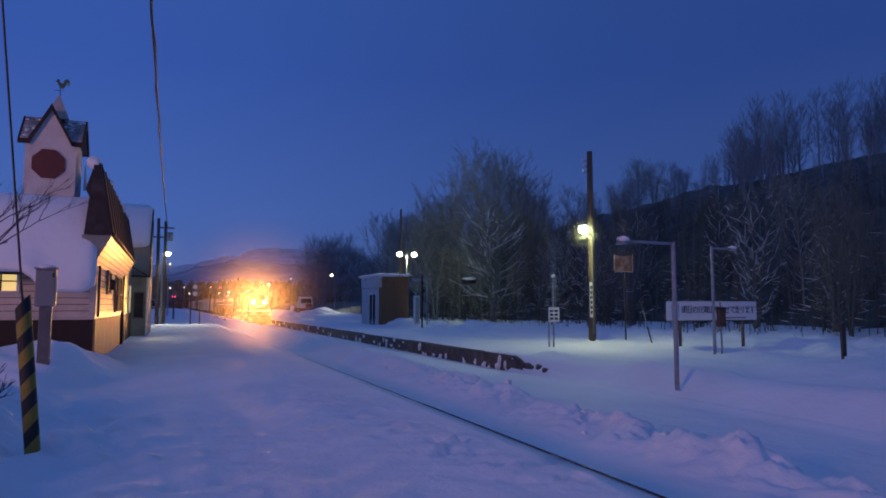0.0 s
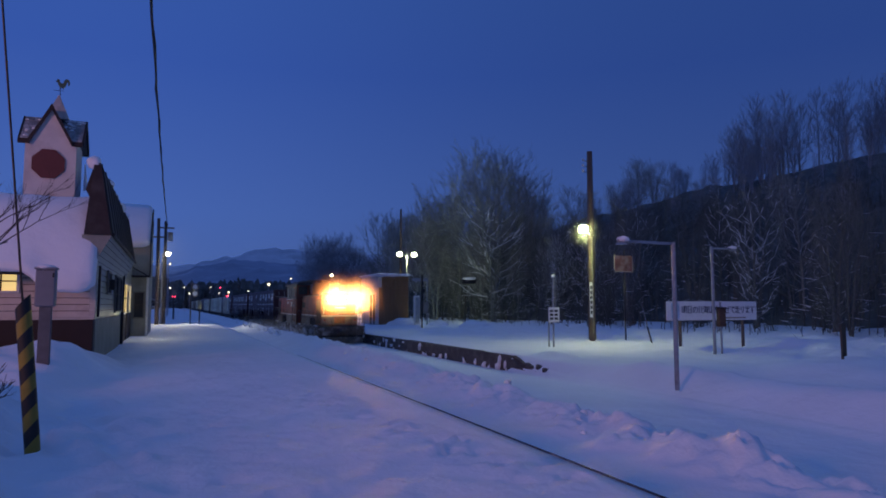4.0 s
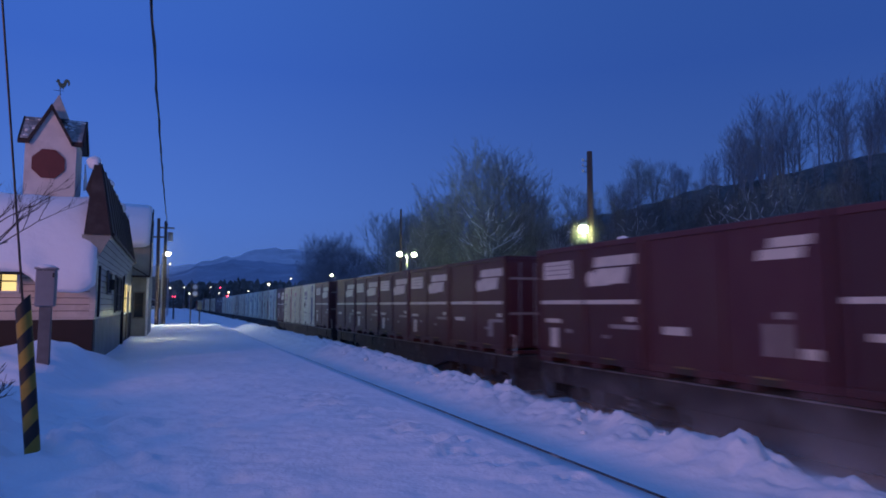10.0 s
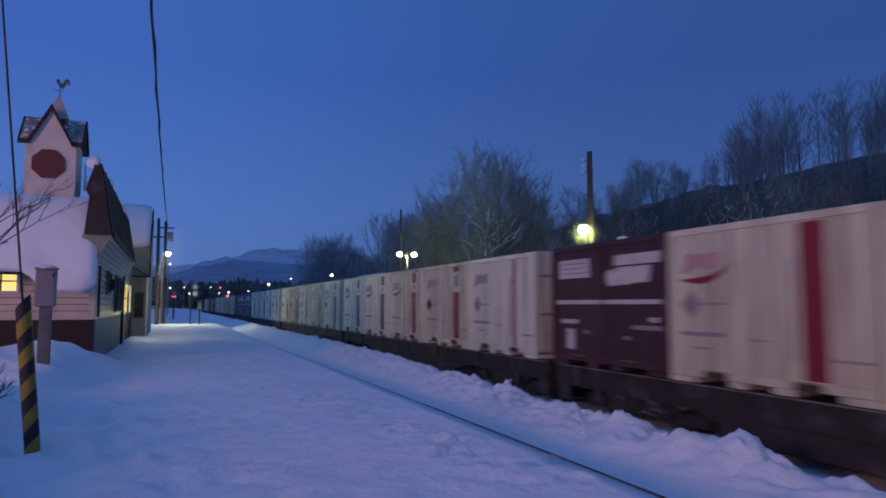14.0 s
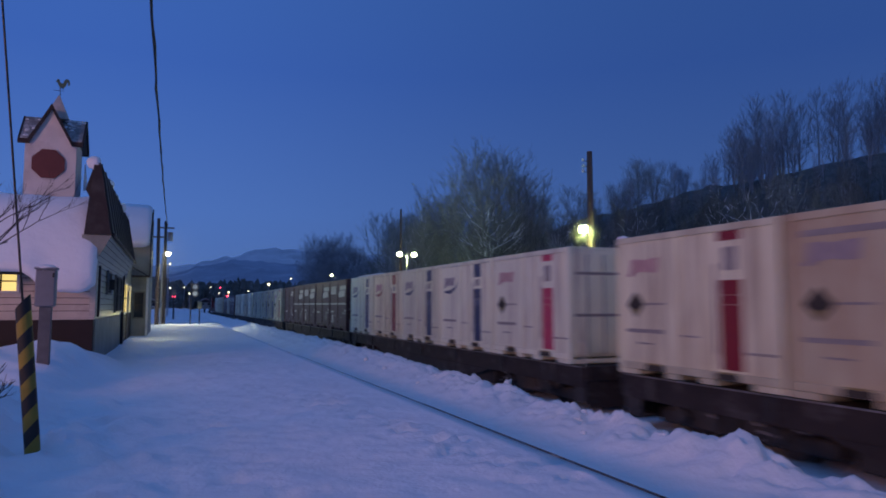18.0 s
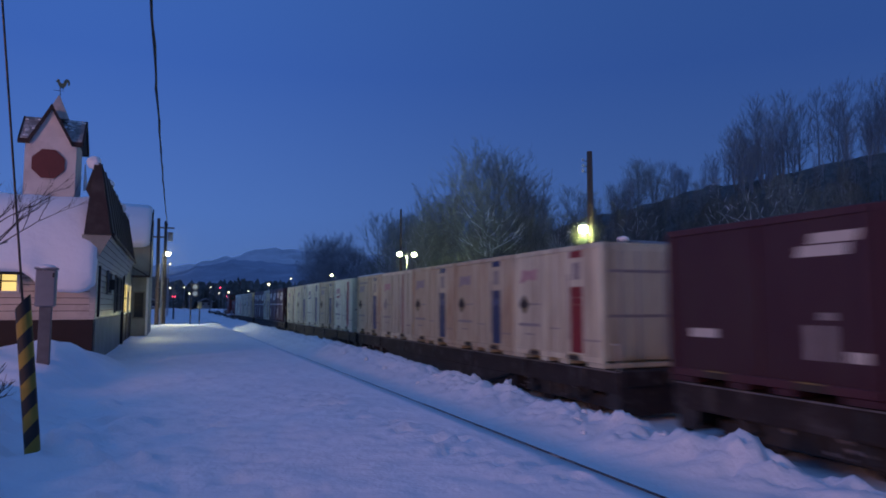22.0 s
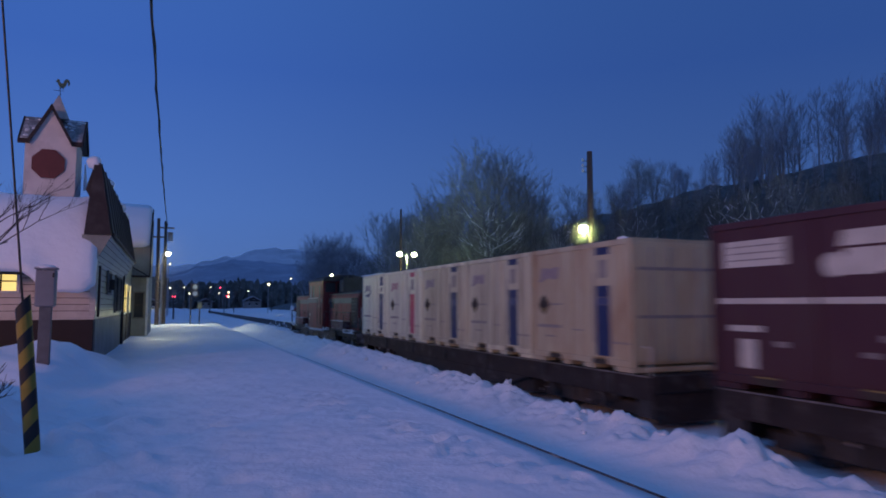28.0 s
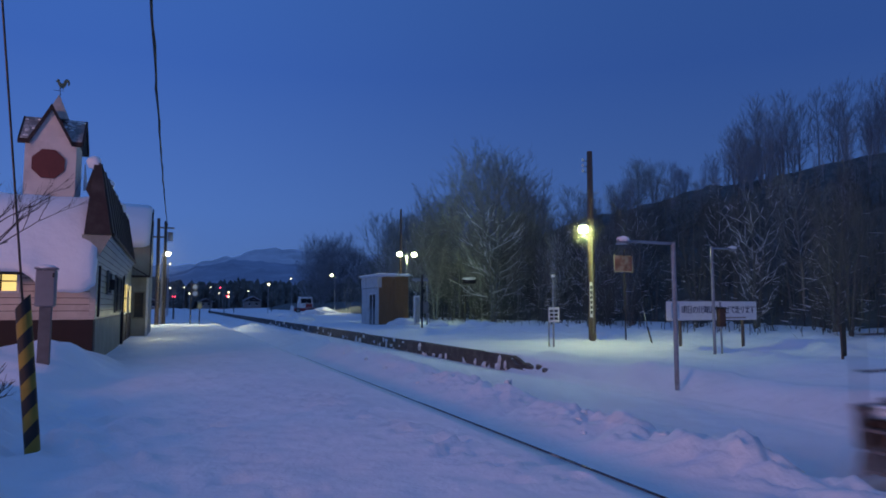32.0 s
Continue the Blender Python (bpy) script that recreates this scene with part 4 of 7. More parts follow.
def loco(q, paint, front):
    words = "vermilion diesel locomotive with white lining, its headlights lit" if front else "deep red diesel locomotive with a grey band, pushing the train"
    ob = thing("diesel_locomotive", pose(0, 0, 0), words, "locomotive")
    c0, c1 = 7.1, 10.9
    hood(ob, c0, NOSE, paint, -1, front)
    hood(ob, c1, LL - NOSE, paint, 1, front)
    nose(ob, NOSE, -1, paint, front)
    nose(ob, LL - NOSE, 1, paint, False)
    deck(ob, -1)
    deck(ob, 1)
    part("frame", box(-1.15, 1.15, 0.6, LL - 0.6, 0.7, 0.998, 0.02), LOCO_GEAR, ob)
    # Dark boxes added to shut out lit snow seen beneath the locomotive.
    part("drive_gear", box(-0.62, 0.62, 1.0, LL - 1.0, 0.2, 0.69, 0.05), DARK_STEEL, ob)
    for y in (5.0, LL - 5.0):
        part("cross_member", box(-1.1, 1.1, y - 0.3, y + 0.3, 0.26, 0.69, 0.03), DARK_STEEL, ob)
    # cab: lower body, pillars, glass, roof; z of sill, window top, eave
    zs, zt, ze = 2.66, 3.38, 3.56
    upper = mat("dark_grey_cab_paint", (0.035, 0.034, 0.036), 0.5, vary=0.25, scale=2) if front else paint
    part("cab_body", box(-1.42, 1.42, c0, c1, 0.96, zs, 0.02), paint, ob)
    part("cab_inside", box(-1.2, 1.2, c0 + 0.15, c1 - 0.15, zs + 0.001, ze), mat("dark_cab_interior", (0.04, 0.04, 0.045), 0.8), ob)
    for s in (-1, 1):
        def plate(name, y0, y1, z0, z1, d, th, m):
            return part(name, box(s * (1.42 + d) - th, s * (1.42 + d) + th, y0, y1, z0, z1, min(0.006, th * 0.5)), m, ob)
        # pillars between the openings, the door among them
        for y0, y1 in ((c0, c0 + 0.32), (c0 + 1.02, c0 + 1.22), (c0 + 2.08, c0 + 2.2), (c0 + 2.9, c0 + 3.02), (c1 - 0.12, c1)):
            plate("cab_pillar", y0, y1, zs + 0.001, ze, -0.02, 0.02, upper)
        part("window_head", box(s * 1.4 - 0.019, s * 1.4 + 0.019, c0 + 0.01, c1 - 0.01, zt, ze + 0.001), upper, ob)
        if not front:
            plate("cab_panel", c0 + 1.221, c0 + 2.079, zs + 0.002, zt - 0.001, -0.016, 0.012, paint)
        for y0, y1, m in (((c0 + 1.22, c0 + 2.08, CAB_GLASS),) if front else ()) + ((c0 + 2.2, c0 + 2.9, CAB_GLASS), (c0 + 3.02, c1 - 0.12, PALE_GLASS)):
            plate("cab_window", y0 + 0.001, y1 - 0.001, zs + 0.003, zt - 0.001, -0.03, 0.006, m)
        dr = plate("cab_door", c0 + 0.36, c0 + 0.98, 1.2, 3.46, 0.008, 0.008, paint)
        part("door_window", box(s * 1.44 - 0.004, s * 1.44 + 0.004, c0 + 0.47, c0 + 0.87, 2.62, 3.3), CAB_GLASS, dr)
        part("door_handle", box(s * 1.45 - 0.012, s * 1.45 + 0.012, c0 + 0.9, c0 + 0.94, 2.1, 2.24), STEEL, dr)
        plate("window_sill", c0 + 1.1, c1, zs - 0.03, zs + 0.012, 0.015, 0.015, LINE_WHITE)
        if front:
            plate("lining", c0, c1, 1.60, 1.67, 0.008, 0.012, LINE_WHITE)
            plate("lower_panel", c0, c1, 0.98, 1.598, 0.005, 0.008, LOCO_GREY)
            for k in (0, 1):
                plate("emblem_block", c0 + 1.35 + 0.1 * k, c0 + 1.95 + 0.1 * k, 2.16 + 0.17 * k, 2.3 + 0.17 * k, 0.012, 0.003, LOGO_WHITE)
            plate("number_bar", c1 - 0.9, c1 - 0.2, 2.36, 2.48, 0.012, 0.003, LOGO_WHITE)
        else:
            plate("lining", c0, c1, 2.38, 2.6, 0.005, 0.008, LOCO_GREY)
            plate("number_bar", c1 - 0.5, c1 - 0.2, 1.66, 1.74, 0.012, 0.003, LINE_WHITE)
            plate("number_bar", c1 - 0.32, c1 - 0.1, 1.42, 1.5, 0.012, 0.003, LINE_WHITE)
        for y in (c0 + 0.3, c0 + 1.05):
            part("grab_rail", tube([(s * 1.48, y, 1.2), (s * 1.48, y, 2.5)], 0.016, 6), LOCO_GEAR, ob)
        part("side_lamp", tube([(s * 1.42, c0 + 0.16, 2.92), (s * 1.47, c0 + 0.16, 2.92)], 0.05, 10), mat("dull_amber_lens", (0.4, 0.09, 0.02), 0.3), ob)
        # tanks and pipes under the boards
        part("fuel_tank", box(min(s * 0.7, s * 1.3), max(s * 0.7, s * 1.3), 6.2, 7.9, 0.3, 0.94, 0.06), LOCO_GEAR, ob)
        part("air_tank", tube([(s * 1.1, 10.2, 0.6), (s * 1.1, 11.8, 0.6)], 0.22, 14), LOCO_GEAR, ob)
        part("side_skirt", box(s * 1.26 - 0.012, s * 1.26 + 0.012, 4.6, LL - 4.6, 0.5, 0.96, 0.008), LOCO_GEAR, ob)
        for y0, y1, z in ((0.8, 2.6, 1.06), (5.9, 7.0, 1.06), (7.2, 10.8, 0.96), (11.0, 12.3, 1.06), (15.5, 17.3, 1.06)):
            b = bmesh.new()
            k = int((y1 - y0) / 0.2)
            tube([(s * (1.32 + 0.05 * math.sin(j * 1.9)), y0 + (y1 - y0) * j / k, z - (0 if front else 0.05) + 0.03 * math.sin(j * 2.7)) for j in range(k + 1)],
                 [(0.015 + 0.05 * abs(math.sin(j * 1.3 + y0))) * (0.5 if front else 1.7) for j in range(k + 1)], 6, b)
            part("packed_snow", b, SNOW, ob, "snow packed along the footboard", True)
    for y, t in ((c0 - 0.012, -1), (c1 + 0.012, 1)):
        part("cab_end", box(-1.4, 1.4, min(y, y - t * 0.1), max(y, y - t * 0.1), zs, ze), paint, ob)
        for x0, x1 in ((-1.28, -0.72), (-0.62, 0.62), (0.72, 1.28)):
            part("end_window", box(x0, x1, y + t * 0.004 - 0.003, y + t * 0.004 + 0.003, 2.95, 3.45), CAB_GLASS, ob)
    part("cab_roof", prism([(-1.47, ze), (-1.47, ze + 0.06), (-1.3, ze + 0.16), (-0.6, ze + 0.27), (0.6, ze + 0.27), (1.3, ze + 0.16), (1.47, ze + 0.06), (1.47, ze)], "y", c0 - 0.3, c1 + 0.3), LOCO_ROOF, ob)
    for y in (c0 + 0.3, c0 + 1.5, c0 + 2.7):
        part("roof_vent", box(-0.45, 0.45, y, y + 0.6, ze + 0.25, ze + 0.36, 0.03), LOCO_ROOF, ob)
    for x in (-1.0, 1.0):
        part("roof_pipe", tube([(x, c0 - 0.2, ze + 0.26), (x, c1 + 0.2, ze + 0.26)], 0.025, 6), BLACK, ob)
    part("horn", tube([(-0.7, c0 + 0.1, ze + 0.3), (-0.7, c0 - 0.4, ze + 0.3)], [0.03, 0.08], 8), LOCO_GEAR, ob)
    # exhaust duct rising before each end of the cab
    for y in (c0 - 0.75, c1 + 0.75):
        part("exhaust_duct", prism([(-0.5, y - 0.32), (-0.6, y), (-0.5, y + 0.32), (0.5, y + 0.32), (0.6, y), (0.5, y - 0.32)], "z", HT + 0.08, 3.7), LOCO_ROOF, ob)
        part("duct_panel", box(-0.62, -0.45, y - 0.25, y + 0.25, HT + 0.12, 3.6, 0.03), LOCO_GREY, ob)
        part("exhaust_pipe", tube([(0, y, 3.68), (0, y, 3.86)], [0.26, 0.2], 12), BLACK, ob)
    for c in (3.1, LL / 2, LL - 3.1):
        end = abs(c - LL / 2) > 1
        part("bogie_frame", bogie_frame(c, 1.1 if end else 0.75), LOCO_GEAR, ob)
        for dy in ((-1.1, 1.1) if end else (-0.75, 0.75)):
            wheelset(ob, c + dy, 0.43)
    MOVERS.append((ob, q, TRACK_X, RAIL))
    return ob


# Pane coloured pale to stand in for dusk light reflected in it.
PALE_GLASS = mat("reflection_pale_glass", (0.2, 0.22, 0.22), 0.5, vary=0.3, scale=4)
loco(78.8, ORANGE, True)
loco(316.3, LOCO_RED, False)

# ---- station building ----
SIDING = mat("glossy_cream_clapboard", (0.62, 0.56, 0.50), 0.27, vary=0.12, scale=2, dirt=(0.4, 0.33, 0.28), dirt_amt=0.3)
PLASTER = mat("pale_render", (0.66, 0.62, 0.60), 0.8, vary=0.1, scale=2, dirt=(0.45, 0.42, 0.4), dirt_amt=0.35, bump=0.2)
PORCH = mat("dull_grey_green_wall", (0.3, 0.3, 0.26), 0.7, vary=0.15, scale=1.5, dirt=(0.18, 0.18, 0.16), dirt_amt=0.4)
# The cream clapboard darkened and greened: the platform side's shade is in the colour.
SHADY_SIDING = mat("shaded_clapboard", (0.3, 0.3, 0.25), 0.35, vary=0.15, scale=2, dirt=(0.2, 0.19, 0.16), dirt_amt=0.3)
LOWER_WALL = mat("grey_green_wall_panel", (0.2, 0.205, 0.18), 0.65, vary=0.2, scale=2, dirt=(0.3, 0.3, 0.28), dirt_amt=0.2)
WAINSCOT = mat("dark_brown_boards", (0.019, 0.009, 0.010), 0.65, vary=0.3, scale=3)
ROOF_BROWN = mat("dark_brown_sheet_roof", (0.024, 0.013, 0.014), 0.6, vary=0.3, scale=2, dirt=(0.06, 0.05, 0.05), dirt_amt=0.3)
DIAL = mat("dull_red_board", (0.13, 0.028, 0.03), 0.6, vary=0.15, scale=3)
SHINGLE = mat("grey_roof_shingle", (0.24, 0.25, 0.26), 0.75, vary=0.35, scale=8, dirt=(0.6, 0.6, 0.64), dirt_amt=0.35, dirt_scale=3, rand=0.25)
WINDOW_GLOW = mat("lit_window", (0.8, 0.65, 0.3), 0.4, emit=(1.0, 0.74, 0.24), emit_strength=0.75, vary=0.1)
DARK_GLASS = mat("dark_window_glass", (0.02, 0.025, 0.035), 0.12)
FRAME_GREY = mat("grey_window_frame", (0.16, 0.15, 0.13), 0.6, vary=0.2)
GY = 18.8           # the end wall that faces the camera
WX = -1.75          # the wall along the platform


def snow_roof(name, ob, profile, x0, x1, nx, seed, lump=0.10, lift=0.0):
    """A quilt of snow: a profile in y and z swept along x, swelling and sagging."""
    b = bmesh.new()
    rings = []
    n = len(profile)
    for i in range(nx + 1):
        x = x0 + (x1 - x0) * i / nx
        ring = []
        e = 1 - (0.12 if i in (0, nx) else 0.03 if i in (1, nx - 1) else 0.0)
        cy = sum(p[0] for p in profile) / n
        cz = sum(p[1] for p in profile) / n
        for k, (y, z) in enumerate(profile):
            z += lift * smooth(-2.5, -3.2, x) * min(1, max(0, 3.0 - z))
            d = lump * noise.noise(Vector((x * 0.8, k * 0.33, seed))) + lump * 0.5 * noise.noise(Vector((x * 2.3, k * 0.8, seed + 5)))
            ring.append(b.verts.new((x, cy + (y - cy) * (e + d * 0.5) , cz + (z - cz) * (e + d * 0.5) )))
        rings.append(ring)
    for r0, r1 in zip(rings, rings[1:]):
        for k in range(n):
            b.faces.new((r0[k], r0[(k + 1) % n], r1[(k + 1) % n], r1[k]))
    b.faces.new(rings[0][::-1])
    b.faces.new(rings[-1])
    bmesh.ops.recalc_face_normals(b, faces=b.faces[:])
    return part(name, b, SNOW, ob, "thick overhanging snow", True)


def window(ob, axis, at, u0, u1, z0, z1, glass, bars=1, proud=1):
    """A framed window in a wall at x or y = at; proud: the way the wall faces."""
    def bx(a, b, za, zb, d0, d1):
        lo, hi = sorted((at + proud * d0, at + proud * d1))
        return box(a, b, lo, hi, za, zb) if axis == "y" else box(lo, hi, a, b, za, zb)
    w = part("window", bx(u0, u1, z0, z1, 0.004, 0.012), glass, ob)
    for a, b, za, zb in ((u0 - 0.06, u0, z0 - 0.06, z1 + 0.06), (u1, u1 + 0.06, z0 - 0.06, z1 + 0.06), (u0, u1, z1, z1 + 0.06), (u0, u1, z0 - 0.06, z0)):
        part("frame", bx(a, b, za, zb, 0.002, 0.05), FRAME_GREY if glass is DARK_GLASS else WHITE_PAINT, w)
    for k in range(1, bars + 1):
        c = u0 + (u1 - u0) * k / (bars + 1)
        part("glazing_bar", bx(c - 0.018, c + 0.018, z0, z1, 0.013, 0.04), WAINSCOT, w)
    part("glazing_bar", bx(u0, u1, (z0 + z1) / 2 - 0.015, (z0 + z1) / 2 + 0.015, 0.014, 0.036), WAINSCOT, w)
    return w


def station():
    ob = thing("station_building", pose(0, 0, 0), "small snow-laden station house with cream clapboards and a clock tower", "building")
    # walls
    part("end_wall", box(-9.0, WX, GY, GY + 0.2, 1.14, 3.2), SIDING, ob)
    part("end_wainscot", box(-9.0, WX + 0.005, GY - 0.03, GY + 0.19, -0.3, 1.139, 0.01), WAINSCOT, ob)
    part("wall_rail", box(-9.0, WX + 0.02, GY - 0.05, GY - 0.001, 1.14, 1.19), SIDING, ob)
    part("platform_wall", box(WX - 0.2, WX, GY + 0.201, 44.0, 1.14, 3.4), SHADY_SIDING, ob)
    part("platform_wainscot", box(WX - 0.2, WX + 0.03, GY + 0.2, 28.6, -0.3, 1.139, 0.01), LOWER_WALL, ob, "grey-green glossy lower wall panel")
    part("platform_wainscot", box(WX - 0.2, WX + 0.025, 28.62, 36.0, -0.3, 1.137, 0.01), WAINSCOT, ob)
    for k in range(13):
        z = 1.2 + k * 0.16
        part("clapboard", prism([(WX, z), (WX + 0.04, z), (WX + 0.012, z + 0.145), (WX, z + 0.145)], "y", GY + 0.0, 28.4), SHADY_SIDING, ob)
        part("board_joint", box(WX, WX + 0.006, GY + 0.01, 28.39, z + 0.1455, z + 0.1595), WAINSCOT, ob)
        if z < 2.2:
            part("clapboard", prism([(GY, z), (GY - 0.04, z), (GY - 0.012, z + 0.145), (GY, z + 0.145)], "x", -9.0, WX), SIDING, ob)
            part("board_joint", box(-9.0, WX - 0.01, GY - 0.006, GY, z + 0.1455, z + 0.1595), WAINSCOT, ob)
    part("corner_board", box(WX - 0.1, WX + 0.035, GY - 0.035, GY + 0.1, 1.19, 3.2, 0.006), SIDING, ob)
    # windows and door along the platform
    window(ob, "x", WX + 0.042, 21.7, 22.8, 1.86, 2.44, DARK_GLASS, 0)
    window(ob, "x", WX + 0.042, 24.8, 26.4, 1.3, 2.44, DARK_GLASS, 1)
    window(ob, "x", WX + 0.042, 26.9, 28.1, 1.3, 2.44, DARK_GLASS, 1)
    window(ob, "x", WX + 0.02, 29.6, 31.6, 1.2, 2.35, WINDOW_GLOW, 1)
    window(ob, "x", WX + 0.02, 33.3, 34.3, 1.2, 2.35, WINDOW_GLOW, 0)
    door = part("door", box(WX + 0.001, WX + 0.05, 32.0, 32.95, 0.0, 2.1, 0.01), WAINSCOT, ob)
    part("door_handle", tube([(WX + 0.07, 32.8, 1.0), (WX + 0.07, 32.8, 1.25)], 0.012, 6), STEEL, door)
    window(ob, "y", GY - 0.03, -4.4, -3.42, 1.84, 2.3, WINDOW_GLOW, 2, -1)
    part("wall_post", box(WX + 0.03, WX + 0.13, 28.42, 28.56, 0.0, 3.1, 0.01), WAINSCOT, ob)
    part("drain_pipe", tube([(WX + 0.08, 19.05, 2.5), (WX + 0.08, 19.05, 1.2)], 0.03, 8), WAINSCOT, ob)
    part("wall_lantern", box(WX + 0.1, WX + 0.24, 21.9, 22.05, 1.95, 2.25, 0.02), BLACK, ob)
    # steep platform-side roof with its boarded end, soffit and gutter
    part("mansard_roof", prism([(-1.40, 3.22), (-1.36, 3.26), (-1.66, 4.95), (-1.8, 4.95), (-1.98, 4.3)], "y", 18.12, 29.6), ROOF_BROWN, ob)
    for k in range(12):
        y = 18.2 + k * 1.03
        b = bmesh.new()
        tube([(-1.35, y, 3.26), (-1.65, y, 4.96)], 0.02, 5, b)
        part("roof_seam", b, ROOF_BROWN, ob)
    part("roof_end", prism([(-1.96, 3.2), (-1.37, 3.2), (-1.66, 4.95), (-1.8, 4.95)], "y", 18.0, 18.115), ROOF_BROWN, ob)
    part("soffit", prism([(-1.38, 3.15), (-1.38, 3.195), (WX - 0.25, 3.195), (WX - 0.25, 2.5), (WX + 0.035, 2.5)], "y", 18.05, 29.6), SHADY_SIDING, ob)
    for k in range(5):
        u = (k + 0.6) / 5.2
        x, z = WX + 0.035 + (-1.38 - WX - 0.035) * u, 2.5 + 0.65 * u
        part("board_joint", tube([(x + 0.004, 18.06, z - 0.002), (x + 0.004, 29.55, z - 0.002)], 0.009, 4), WAINSCOT, ob)
    part("gutter", tube([(-1.33, 18.1, 3.22), (-1.33, 29.6, 3.2)], 0.04, 8), WAINSCOT, ob)
    part("main_roof", prism([(-2.0, 3.9), (-2.0, 4.1), (-6.0, 4.2), (-9.0, 3.9), (-9.0, 3.7)], "y", 20.7, 35.5), ROOF_BROWN, ob)
    for i, (y, r) in enumerate(((17.75, 0.17), (19.6, 0.13), (21.2, 0.2), (23.5, 0.16), (26.0, 0.22), (28.6, 0.2))):
        part("snow_lump", ball((-1.8, y + 0.4, 4.97), r, 0.9, 12, None, 0.4, i), SNOW, ob, smooth=True)
    # the roof that falls towards the camera, under its quilt of snow
    part("front_roof", prism([(17.95, 2.25), (18.0, 2.2), (19.2, 3.85), (20.6, 4.02), (20.6, 4.1), (19.1, 3.92)], "x", -9.2, -2.0), ROOF_BROWN, ob)
    snow_roof("roof_snow", ob, [(21.2, 4.12), (21.2, 4.34), (20.4, 4.36), (19.6, 4.32), (18.95, 4.14), (18.45, 3.78), (18.12, 3.3), (17.9, 2.7), (17.72, 2.15),
                                (17.62, 1.9), (17.72, 1.8), (17.9, 1.88), (18.0, 2.15), (18.5, 2.95), (19.2, 3.9)], -9.3, -1.66, 46, 3, lift=0.46)
    # clock tower
    part("tower_wall", box(-3.72, -2.5, 20.5, 21.75, 4.1, 5.96), PLASTER, ob, "pale square tower")
    part("tower_base", box(-3.78, -2.44, 20.44, 21.8, 4.22, 4.36, 0.01), WAINSCOT, ob)
    cx, cy = -3.12, 21.22
    part("tower_gable", prism([(cx - 0.44, 5.961), (cx + 0.44, 5.961), (cx, 6.82)], "y", 20.5, 20.9), PLASTER, ob)
    # roof slopes to front and back, ridge across; then the steep front gable over them
    for s in (-1, 1):
        slope = part("tower_roof", prism([(cy + s * 0.66, 5.90), (cy + s * 0.66, 5.98), (cy, 6.72), (cy, 6.64)], "x", cx - 0.74, cx + 0.74), SHINGLE, ob)
        for e in (-1, 1):
            part("barge_board", prism([(cy + s * 0.68, 5.84), (cy + s * 0.68, 5.98), (cy, 6.74), (cy, 6.58)], "x", *sorted((cx + e * 0.74, cx + e * 0.79))), WAINSCOT, ob)
        if s > 0:
            part("eave_board", box(cx - 0.74, cx + 0.74, cy + 0.66, cy + 0.70, 5.85, 5.955), WAINSCOT, ob)
        for e in (-1, 1) if s < 0 else ():
            part("eave_board", box(*sorted((cx + e * 0.5, cx + e * 0.76)), 20.44, 20.54, 5.83, 5.95), WAINSCOT, ob)
        part("gable_roof", prism([(cx + s * 0.5, 5.84), (cx + s * 0.5, 5.94), (cx, 6.92), (cx, 6.82)], "y", 20.42, 21.3), SHINGLE, ob)
        part("barge_board", prism([(cx + s * 0.52, 5.80), (cx + s * 0.52, 5.95), (cx, 6.95), (cx, 6.79)], "y", 20.37, 20.419), WAINSCOT, ob)
        for r in range(5):
            for k in range(7):
                u0, w0 = (r + 0.04) / 5, (r + 1.25) / 5
                px = cx - 0.73 + k * 0.21 + (0.1 if r % 2 else 0.0)
                y0, y1 = cy + s * 0.68 * (1 - u0), cy + s * 0.68 * (1 - min(1, w0))
                z0, z1 = 5.975 + 0.745 * u0, 5.975 + 0.745 * min(1, w0)
                part("shingle", prism([(y0, z0), (y0, z0 + 0.03), (y1, z1 + 0.015), (y1, z1)], "x", px, min(px + 0.2, cx + 0.735)), SHINGLE, slope)
    b = bmesh.new()
    bmesh.ops.create_cone(b, cap_ends=True, segments=4, radius1=0.42, radius2=0.012, depth=0.74)
    bmesh.ops.rotate(b, cent=(0, 0, 0), matrix=Matrix.Rotation(radians(45), 3, "Z"), verts=b.verts)
    bmesh.ops.translate(b, vec=(cx + 0.04, cy, 7.06), verts=b.verts)
    part("spire", b, mat("pale_sheet_spire", (0.42, 0.38, 0.36), 0.6), ob)
    b = bmesh.new()
    rr = random.Random(12)
    for k in range(30):
        u, v = rr.random(), rr.uniform(-0.7, 0.7)
        ball((cx + v, cy - 0.66 * u, 6.72 - u * 0.72), 0.05 + 0.04 * rr.random(), 0.45, 6, b, 0.5, k)
    part("roof_snow", b, SNOW, ob, smooth=True)
    # eight-sided board
    oc = [(cx - 0.03 + 0.42 * math.cos(radians(22.5 + 45 * k)), 5.30 + 0.42 * math.sin(radians(22.5 + 45 * k))) for k in range(8)]
    part("dial_board", prism(oc, "y", 20.44, 20.495), DIAL, ob, "dull red octagonal board")
    part("snow_pipe", tube([(-2.36, 21.3, 5.5), (-2.34, 21.3, 4.95), (-2.36, 21.3, 4.75)], [0.02, 0.05, 0.03], 8), SNOW, ob, "icicle of snow down the tower side")
    # weather vane
    vane = part("weather_vane", tube([(cx + 0.06, cy, 7.25), (cx + 0.06, cy, 7.72)], 0.008, 6), BLACK, ob)
    part("vane_arrow", tube([(cx - 0.1, cy, 7.56), (cx + 0.16, cy, 7.56)], 0.007, 5), BLACK, vane)
